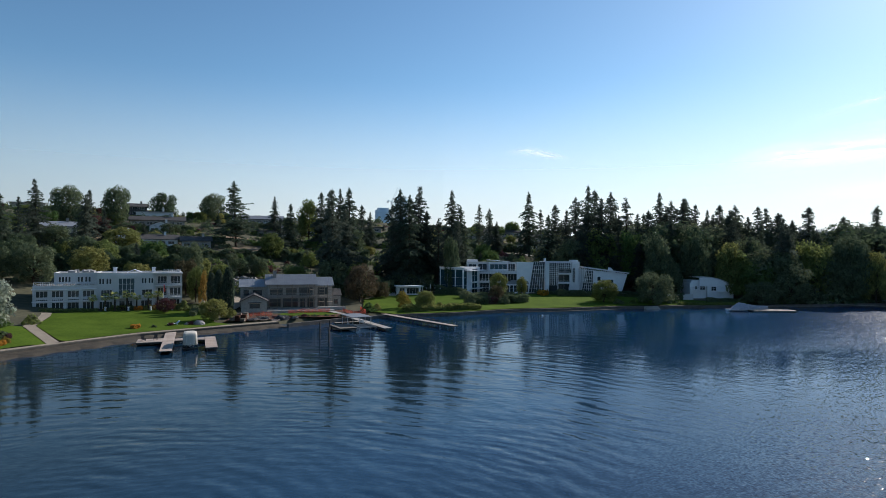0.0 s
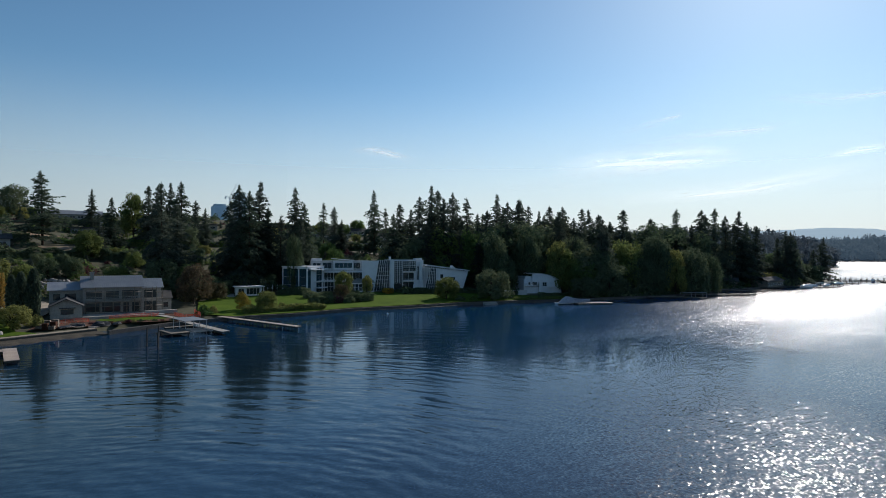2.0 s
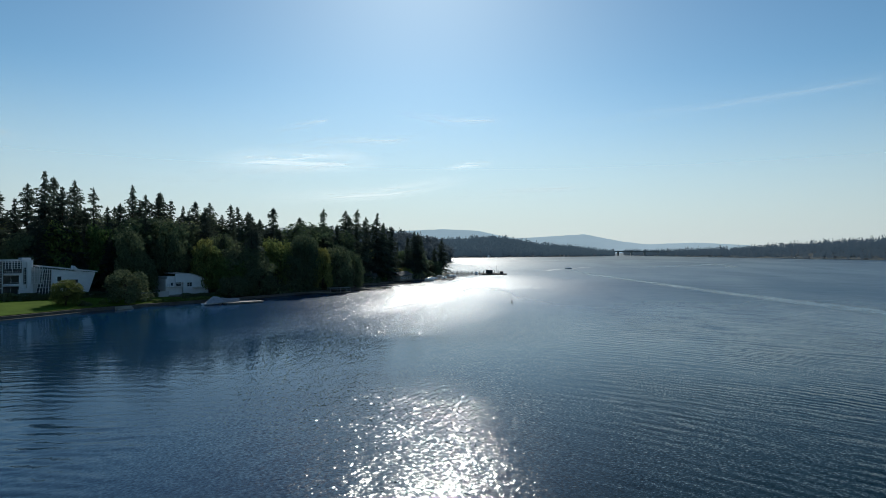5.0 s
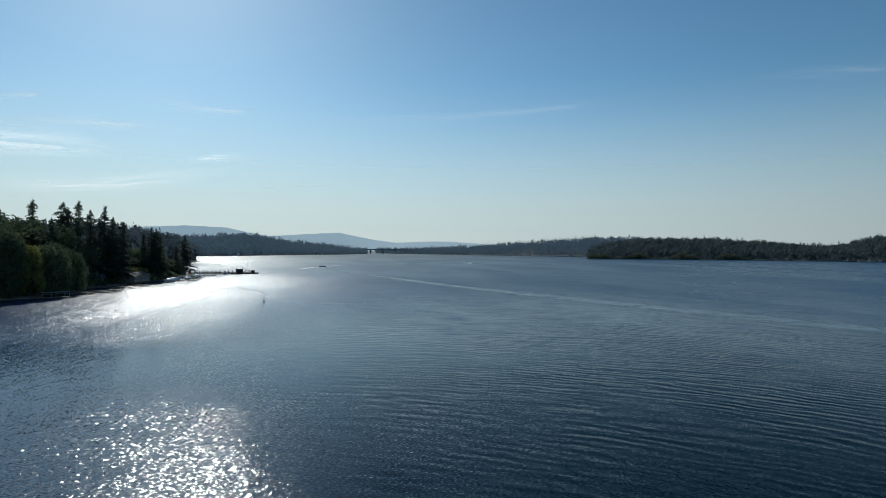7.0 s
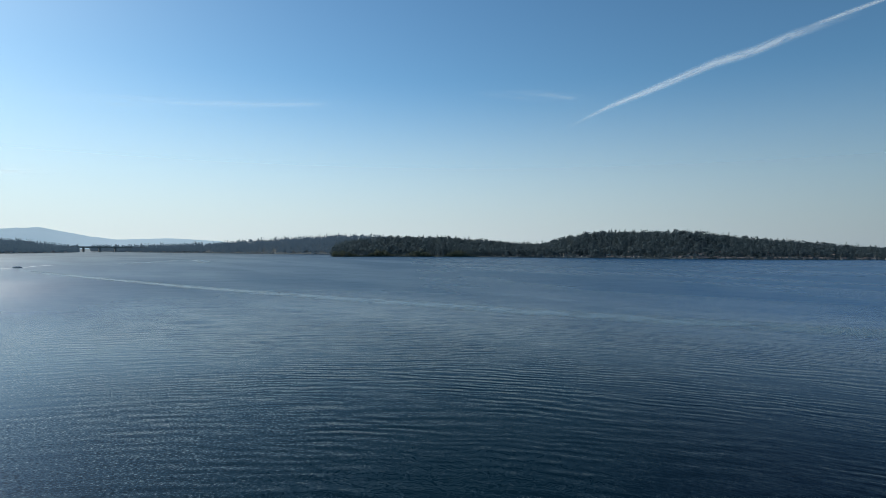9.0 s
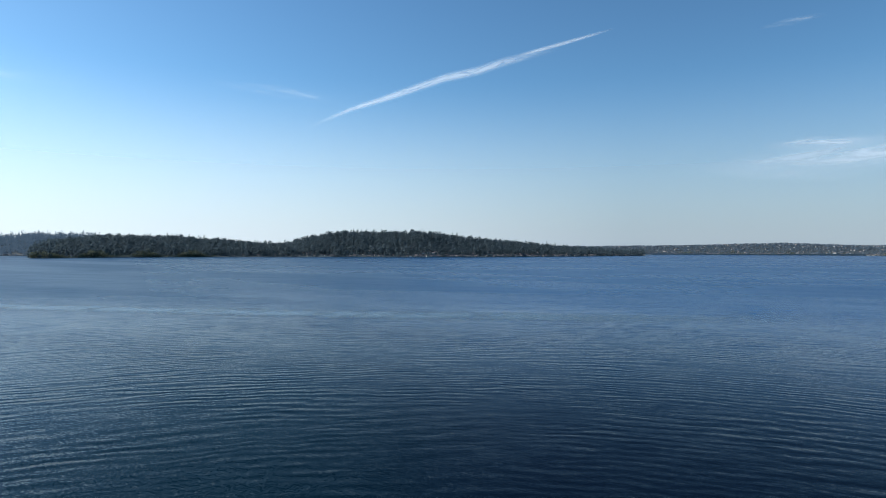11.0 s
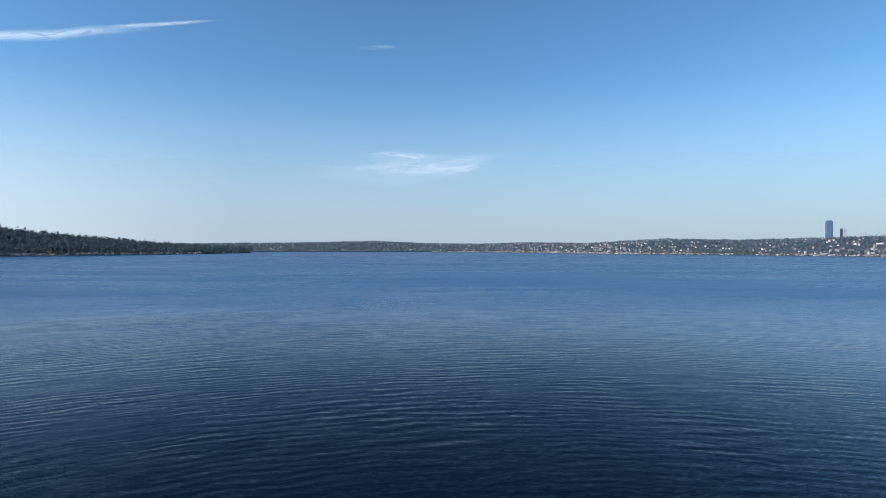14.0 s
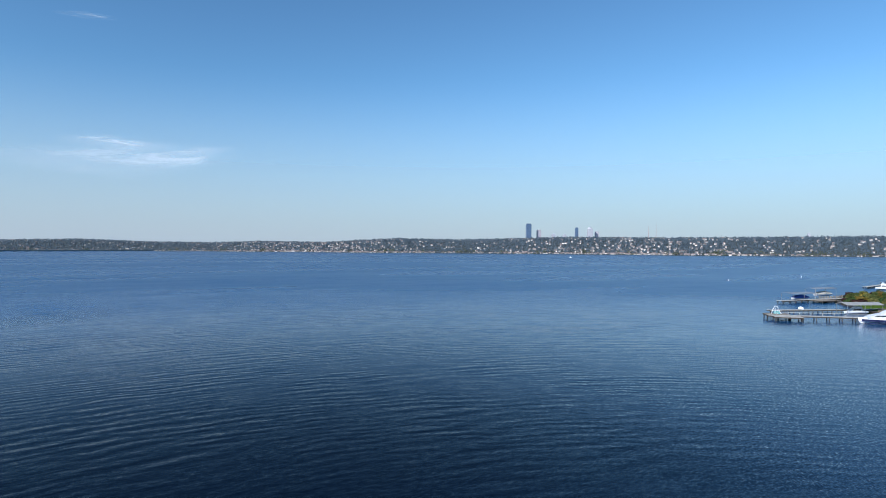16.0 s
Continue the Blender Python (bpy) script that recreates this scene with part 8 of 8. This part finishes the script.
buoy(30.4, 184.1, "small white round mooring buoy", (WHITE, WHITE), 0.5, 0.32)
buoy(-166, -385.2, "white cylindrical lake buoy", (WHITE, WHITE), 1.0, 0.33)
buoy(-239.2, -437.1, "white cylindrical lake buoy", (WHITE, WHITE), 1.1, 0.36)
buoy(183.7, 136.7, "dark slender channel marker buoy", (BLACK, PILE), 1.5, 0.3)
open_boat(pose(552, 338, 0.1, 0, 0, 150), 7.5, 2.5, 0.9, "small speedboat running across the lake", HULL, False, "speedboat")
open_boat(pose(-216, -1228, 0.1, 0, 0, 100), 9, 3, 1.2, "white motor boat far out on the lake", HULL)
for x, y in ((1010, 945), (1150, 925), (1265, 1060)):
    open_boat(pose(x, y, 0.1, 0, 0, 20), 20, 6, 2.4, "white motor yacht moored off the far woods", HULL)


def wake_material():
    m, n, l, b = nodes_of("smooth_wake_water", 0.22, 0, 0.9)
    b.inputs["IOR"].default_value = 1.333
    # Paler base colour stands in for bright sky mirrored by smooth wake water
    b.inputs["Base Color"].default_value = (0.04, 0.1, 0.155, 1)
    uv, sep, no = n.new("ShaderNodeUVMap"), n.new("ShaderNodeSeparateXYZ"), n.new("ShaderNodeTexNoise")
    co = n.new("ShaderNodeTexCoord")
    no.inputs["Scale"].default_value, no.inputs["Detail"].default_value = 0.12, 5
    l.new(co.outputs["Object"], no.inputs[0]), l.new(uv.outputs[0], sep.inputs[0])
    edge = n.new("ShaderNodeMath")
    edge.operation = "PINGPONG"
    edge.inputs[1].default_value = 0.5
    l.new(sep.outputs[1], edge.inputs[0])
    end = n.new("ShaderNodeMath")
    end.operation = "PINGPONG"
    end.inputs[1].default_value = 0.5
    l.new(sep.outputs[0], end.inputs[0])
    k = []
    for src, hi in ((edge, 0.42), (end, 0.2)):
        r = n.new("ShaderNodeMapRange")
        r.interpolation_type = "SMOOTHSTEP"
        r.inputs[2].default_value = hi
        l.new(src.outputs[0], r.inputs[0])
        k.append(r)
    r = n.new("ShaderNodeMapRange")
    r.inputs[1].default_value, r.inputs[2].default_value = 0.28, 0.52
    l.new(no.outputs[0], r.inputs[0])
    k.append(r)
    a = n.new("ShaderNodeMath")
    a.operation = "MULTIPLY"
    l.new(k[0].outputs[0], a.inputs[0]), l.new(k[1].outputs[0], a.inputs[1])
    c = n.new("ShaderNodeMath")
    c.operation = "MULTIPLY"
    l.new(a.outputs[0], c.inputs[0]), l.new(k[2].outputs[0], c.inputs[1])
    f = n.new("ShaderNodeMath")
    f.operation = "MULTIPLY"
    f.inputs[1].default_value = 0.8
    l.new(c.outputs[0], f.inputs[0])
    tr, mx = n.new("ShaderNodeBsdfTransparent"), n.new("ShaderNodeMixShader")
    l.new(f.outputs[0], mx.inputs[0]), l.new(tr.outputs[0], mx.inputs[1]), l.new(b.outputs[0], mx.inputs[2])
    l.new(mx.outputs[0], n["Material Output"].inputs[0])
    return m, b


def ribbon(name, line, mat, label, category, kind="structure"):
    """A strip along (x, y, z, half width vector) rows, with its length and width as u and v."""
    me = bpy.data.meshes.new(name)
    verts, faces = [], []
    for p, w in line:
        verts += [tuple(Vector(p) - Vector(w)), tuple(Vector(p) + Vector(w))]
    faces = [(2 * i, 2 * i + 2, 2 * i + 3, 2 * i + 1) for i in range(len(line) - 1)]
    me.from_pydata(verts, [], faces)
    uv = me.uv_layers.new(name="UVMap")
    for poly in me.polygons:
        for li in poly.loop_indices:
            v = me.loops[li].vertex_index
            uv.data[li].uv = ((v // 2) / (len(line) - 1), v % 2)
    me.materials.append(mat)
    me.update()
    return tagged(new(name, me), label, category, kind=kind)


def water_strip(points, widths, mat, label, z=0.02):
    pts = along(points, 12)
    line = []
    for i, p in enumerate(pts):
        a, b = pts[max(0, i - 1)], pts[min(len(pts) - 1, i + 1)]
        d = Vector((b[0] - a[0], b[1] - a[1], 0)).normalized()
        w = widths[0] + (widths[1] - widths[0]) * i / (len(pts) - 1)
        line.append(((p[0], p[1], z), (d.y * w, -d.x * w, 0)))
    ribbon("boat_wake", line, mat, label, "wake")


WAKE, _ = wake_material()
FOAM, fb = wake_material()
fb.inputs["Base Color"].default_value, fb.inputs["Roughness"].default_value = (0.75, 0.78, 0.8, 1), 0.7
water_strip([(552, 340), (443, 249), (299, 97), (246, 32), (213, -12), (179, -57), (150, -102), (119, -151), (98, -200)], (4, 15), WAKE, "smooth pale band of an old boat wake")
water_strip([(660, 290), (722, 318), (925, 318), (850, 270), (700, 232)], (13, 10), WAKE, "smooth pale curl of an old boat wake")
water_strip([(556, 342), (520, 336), (480, 318)], (4.0, 7), FOAM, "white foam behind a speedboat", 0.03)
water_strip([(556, 338), (600, 352), (660, 362)], (3.2, 6), FOAM, "white foam spray of a speedboat", 0.03)



# ---- thin clouds and a vapour trail ----
def cloud_material(name, thick, scale, stretch, lo, hi, warp=0.6, forward=0.5):
    m, n, l, b = nodes_of(name, 1.0, 0, 0.0)
    uv, mp, no, sep = n.new("ShaderNodeUVMap"), n.new("ShaderNodeMapping"), n.new("ShaderNodeTexNoise"), n.new("ShaderNodeSeparateXYZ")
    mp.inputs["Scale"].default_value = stretch
    l.new(uv.outputs[0], mp.inputs[0]), l.new(mp.outputs[0], no.inputs[0]), l.new(uv.outputs[0], sep.inputs[0])
    no.inputs["Scale"].default_value, no.inputs["Detail"].default_value, no.inputs["Distortion"].default_value = scale, 6, warp
    r = n.new("ShaderNodeMapRange")
    r.interpolation_type = "SMOOTHSTEP"
    r.inputs[1].default_value, r.inputs[2].default_value = lo, hi
    l.new(no.outputs[0], r.inputs[0])
    out = r
    for axis, reach in ((0, 0.3), (1, 0.5)):
        e, q, w = n.new("ShaderNodeMath"), n.new("ShaderNodeMapRange"), n.new("ShaderNodeMath")
        e.operation, w.operation = "PINGPONG", "MULTIPLY"
        e.inputs[1].default_value = 0.5
        q.interpolation_type = "SMOOTHSTEP"
        q.inputs[2].default_value = reach
        l.new(sep.outputs[axis], e.inputs[0]), l.new(e.outputs[0], q.inputs[0])
        l.new(out.outputs[0], w.inputs[0]), l.new(q.outputs[0], w.inputs[1])
        out = w
    f = n.new("ShaderNodeMath")
    f.operation = "MULTIPLY"
    f.inputs[1].default_value = thick
    l.new(out.outputs[0], f.inputs[0])
    df, tl, mx = n.new("ShaderNodeBsdfDiffuse"), n.new("ShaderNodeBsdfTranslucent"), n.new("ShaderNodeMixShader")
    df.inputs[0].default_value = tl.inputs[0].default_value = (0.95, 0.96, 0.98, 1)
    mx.inputs[0].default_value = forward
    l.new(df.outputs[0], mx.inputs[1]), l.new(tl.outputs[0], mx.inputs[2])
    # Added emission makes the vapour glow in place of scattered sunlight
    tr, fin, gl, ad = n.new("ShaderNodeBsdfTransparent"), n.new("ShaderNodeMixShader"), n.new("ShaderNodeEmission"), n.new("ShaderNodeAddShader")
    gl.inputs[0].default_value, gl.inputs[1].default_value = (1.0, 0.98, 0.95, 1), 0.34
    l.new(mx.outputs[0], ad.inputs[0]), l.new(gl.outputs[0], ad.inputs[1])
    l.new(f.outputs[0], fin.inputs[0]), l.new(tr.outputs[0], fin.inputs[1]), l.new(ad.outputs[0], fin.inputs[2])
    l.new(fin.outputs[0], n["Material Output"].inputs[0])
    return m


def cloud(name, rows, widths, mat, label, dist=4650, n=40):
    """A thin sheet of vapour along bearings and heights in degrees."""
    az, el = [r[0] for r in rows], [r[1] for r in rows]
    k = np.linspace(0, 1, len(rows))
    line = []
    for t in np.linspace(0, 1, n):
        a, e, w = np.interp(t, k, az), np.interp(t, k, el), np.interp(t, np.linspace(0, 1, len(widths)), widths)
        x, y = polar(a, dist * math.cos(radians(e)))
        z = EYE + dist * math.sin(radians(e))
        up = Vector((-x, -y, 0)).normalized() * math.sin(radians(e)) + Vector((0, 0, math.cos(radians(e))))
        line.append(((x, y, z), tuple(up * dist * math.tan(radians(w)))))
    return ribbon(name, line, mat, label, "cloud")


TRAIL = cloud_material("vapour_trail", 0.5, 4, (6, 1.3, 1), 0.1, 0.55, 0.7)
WISP = cloud_material("cirrus_wisp", 0.58, 2.2, (1.6, 1.5, 1), 0.22, 0.75, 0.8)
SUNWISP = cloud_material("bright_cirrus_wisp", 0.5, 3.0, (1.1, 2.4, 1), 0.26, 0.8, 0.9, 0.95)
FAINT = cloud_material("faint_cirrus_veil", 0.2, 2.2, (1.6, 1.2, 1), 0.3, 0.8, 0.8)
VEIL = cloud_material("cirrus_veil", 0.42, 2.2, (1.6, 1.2, 1), 0.3, 0.8, 0.8)
cloud("contrail", [(-104.2, 10.55), (-106.6, 11.8), (-109.1, 12.9), (-112, 13.85), (-114.5, 14.7), (-117.6, 15.75), (-120.7, 16.35), (-123.4, 17.15), (-125.8, 17.6), (-129, 18.2)], [0.12, 0.3, 0.46, 0.52, 0.5, 0.3], TRAIL, "white vapour trail across the blue sky")
cloud("contrail", [(-124, 17.5), (-127.9, 18.3), (-133.6, 19.45)], [0.2, 0.25, 0.12], TRAIL, "thin end of a white vapour trail")
cloud("cirrus_cloud", [(-139.5, 7.0), (-145, 6.95), (-151.0, 7.3), (-156, 7.8), (-160, 8.7)], [0.5, 1.4, 2.0, 1.3, 0.6], WISP, "thin white cirrus wisp")
cloud("cirrus_cloud", [(-145, 8.6), (-149, 8.7), (-153.5, 8.4)], [0.3, 0.6, 0.3], WISP, "thin white cirrus wisp")
cloud("cirrus_cloud", [(-5.4, 9.1), (-7.7, 9.17), (-9.3, 8.95), (-12.6, 8.2)], [0.2, 0.55, 0.6, 0.25], WISP, "thin white cirrus wisp")
cloud("cirrus_cloud", [(-28, 4.5), (-35.7, 4.76), (-41.2, 5.22), (-45.4, 5.94), (-51, 7.0)], [0.5, 1.0, 1.1, 0.9, 0.5], SUNWISP, "long thin white cirrus streak")
cloud("cirrus_cloud", [(-24, 7.3), (-30, 7.9), (-37.2, 8.1), (-42, 8.05)], [0.8, 1.6, 1.5, 0.6], SUNWISP, "thin white cirrus wisp")
cloud("cirrus_cloud", [(-46.5, 7.4), (-49, 7.9), (-52, 8.1)], [0.3, 0.5, 0.25], SUNWISP, "thin white cirrus wisp")
cloud("cirrus_cloud", [(-42, 12.7), (-47.7, 11.85), (-54.5, 12.1)], [0.4, 0.7, 0.3], VEIL, "faint high cirrus veil")
cloud("cirrus_cloud", [(-55, 11.5), (-62.6, 11.8), (-70.6, 12.15), (-81.1, 13.0), (-89, 13.2)], [0.3, 0.6, 0.7, 0.6, 0.3], FAINT, "faint high cirrus veil")
cloud("cirrus_cloud", [(-30.5, 10.4), (-34.5, 11.4), (-37, 12)], [0.3, 0.5, 0.3], VEIL, "faint high cirrus veil")
cloud("cirrus_cloud", [(-18, 5.6), (-26, 6.3), (-34, 7.2), (-42, 9.2)], [0.5, 1.0, 1.1, 0.5], VEIL, "long faint cirrus streak")
cloud("cirrus_cloud", [(-30, 9.0), (-38, 9.8), (-47, 10.4)], [0.4, 0.9, 0.4], VEIL, "faint high cirrus veil")
cloud("cirrus_cloud", [(-46, 4.6), (-54, 5.4), (-63, 6.0)], [0.3, 0.7, 0.3], VEIL, "faint cirrus streak low over the lake")
cloud("cirrus_cloud", [(-96, 14.4), (-103, 14.0), (-108, 13.5)], [0.3, 0.7, 0.3], FAINT, "faint high cirrus veil")
cloud("cirrus_cloud", [(-145.0, 18.0), (-147.5, 18.2), (-150, 18.3)], [0.15, 0.35, 0.15], VEIL, "faint high cirrus veil")


# ---- towers, bridges and a crane, far off ----
def tower(az, d, top, w, mat, label, base=0, round_top=False):
    x, y = polar(az, d)
    h = EYE + d * math.tan(radians(top)) - base
    t = thing("skyscraper", pose(x, y, base, 0, 0, az + 12), label, "tower", "city towers")
    part("shaft", Shape().box(-w / 2, -w / 2, 0, w / 2, w / 2, h), mat, t)
    for z in np.arange(h * 0.55, h - 4, 9):
        part("floor_band", Shape().box(-w / 2 - 0.4, -w / 2 - 0.4, z, w / 2 + 0.4, w / 2 + 0.4, z + 1.4), mat, t)
    if round_top:
        part("crown", Shape().tube((0, 0, h), (0, 0, h + 5), w * 0.5, w * 0.42, 14).tube((0, 0, h + 5), (0, 0, h + 9), w * 0.42, w * 0.2, 14), PALETOWER, t)
    else:
        part("crown", Shape().box(-w * 0.38, -w * 0.38, h, w * 0.38, w * 0.38, h + 5), mat, t)


BLUEGLASS = varied("blue_tower_glass", (0.07, 0.11, 0.18), (0.1, 0.15, 0.23), 0.02, 0.1, 0.35, 0, 0, 0.4)
PALETOWER = varied("pale_tower_cladding", (0.33, 0.34, 0.37), (0.44, 0.44, 0.46), 0.02, 0.1, 0.6, 0, 0)
ROSETOWER = varied("rose_grey_cladding", (0.36, 0.33, 0.36), (0.46, 0.42, 0.44), 0.02, 0.1, 0.7, 0, 0)
tower(173.9, 3400, 2.2, 27, BLUEGLASS, "tall dark blue glass tower in the far city")
tower(172.95, 3450, 1.62, 22, ROSETOWER, "rose-grey office tower in the far city")
tower(169.5, 3400, 1.82, 16, BLUEGLASS, "blue glass tower in the far city")
tower(168.3, 3420, 1.78, 27, PALETOWER, "white round-topped office tower in the far city", 0, True)
tower(167.7, 3460, 1.45, 18, ROSETOWER, "low rose-grey office block in the far city")
tower(171.6, 3500, 1.25, 20, PALETOWER, "low pale office block in the far city")
tower(170.6, 3500, 1.2, 18, PALETOWER, "low pale office block in the far city")
tower(150.8, 3300, 1.2, 12, PALETOWER, "low pale office block in the far city")
# Haze over these two towers is tinted into the pale glass colour
HAZEGLASS = varied("hazed_tower_glass", (0.55, 0.66, 0.74), (0.65, 0.75, 0.82), 0.02, 0.1, 0.8, 0, 0, 0.6)
tower(5.7, 1500, 3.7, 32, HAZEGLASS, "blue glass office tower behind the hill")
tower(4.0, 1550, 4.75, 26, HAZEGLASS, "blue glass office tower behind the hill")
PINKRED = varied("pinkish_red_paint", (0.42, 0.33, 0.34), (0.56, 0.45, 0.45), 0.5, 3, 0.7, bump=0)
for az, tall_ in ((163.2, 96), (162.55, 112)):
    x, y = polar(az, 3300)
    ma = thing("radio_mast", pose(x, y, 40), "thin pinkish red lattice radio mast", "mast", "radio masts")
    for a in range(3):
        c, d = math.cos(a * 2.09) * 2.4, math.sin(a * 2.09) * 2.4
        part("leg", Shape().tube((c, d, 0), (0, 0, tall_), 0.5, 0.25, 4), PINKRED, ma)
    for z in range(8, tall_ - 20, 12):
        k = 2.2 * (1 - z / tall_)
        part("brace", Shape().tube((k, 0, z), (-k * 0.5, k * 0.8, z + 8), 0.3, n=4), PINKRED, ma)
cx_, cy_ = polar(4.85, 1480)
cr = thing("tower_crane", pose(cx_, cy_, 30) @ Matrix.Scale(1.12, 4), "white tower crane with a raised jib", "crane")
part("mast", Shape().box(-1, -1, 0, 1, 1, 95), WHITE, cr)
part("jib", Shape().tube((0, 0, 95), (14, 0, 126), 0.8, 0.4, 4), WHITE, cr)
part("counter_jib", Shape().tube((0, 0, 95), (-9, 0, 98), 0.8, 0.8, 4).box(-10, -1.2, 93, -7, 1.2, 97), WHITE, cr)
part("cab", Shape().box(-1.6, -1.6, 91, 1.6, 1.6, 94.5), WHITE, cr)


def bridge(label, a0, a1, d0, d1, z, spans, depth=2.5):
    p, q = polar(a0, d0), polar(a1, d1)
    L = math.hypot(q[0] - p[0], q[1] - p[1])
    t = thing("bridge", pose(*p, 0, 0, 0, math.degrees(math.atan2(q[1] - p[1], q[0] - p[0]))), label, "bridge")
    part("deck", Shape().box(0, -7, z - depth, L, 7, z), CONCRETE, t)
    for i in range(spans + 1):
        part("pier", Shape().box(L * i / spans - 2.5, -6, -8.5, L * i / spans + 2.5, 6, z - depth - 0.01), CONCRETE, t)
    part("parapet", Shape().box(0, -7, z + 0.003, L, -6.6, z + 1.1), CONCRETE, t)


bridge("long grey road bridge over the channel", -61.8, -67.5, 2300, 2350, 17, 5, 4)
bridge("low floating concrete bridge across the lake", -131.5, -152.5, 2500, 2880, 5.5, 26, 4)
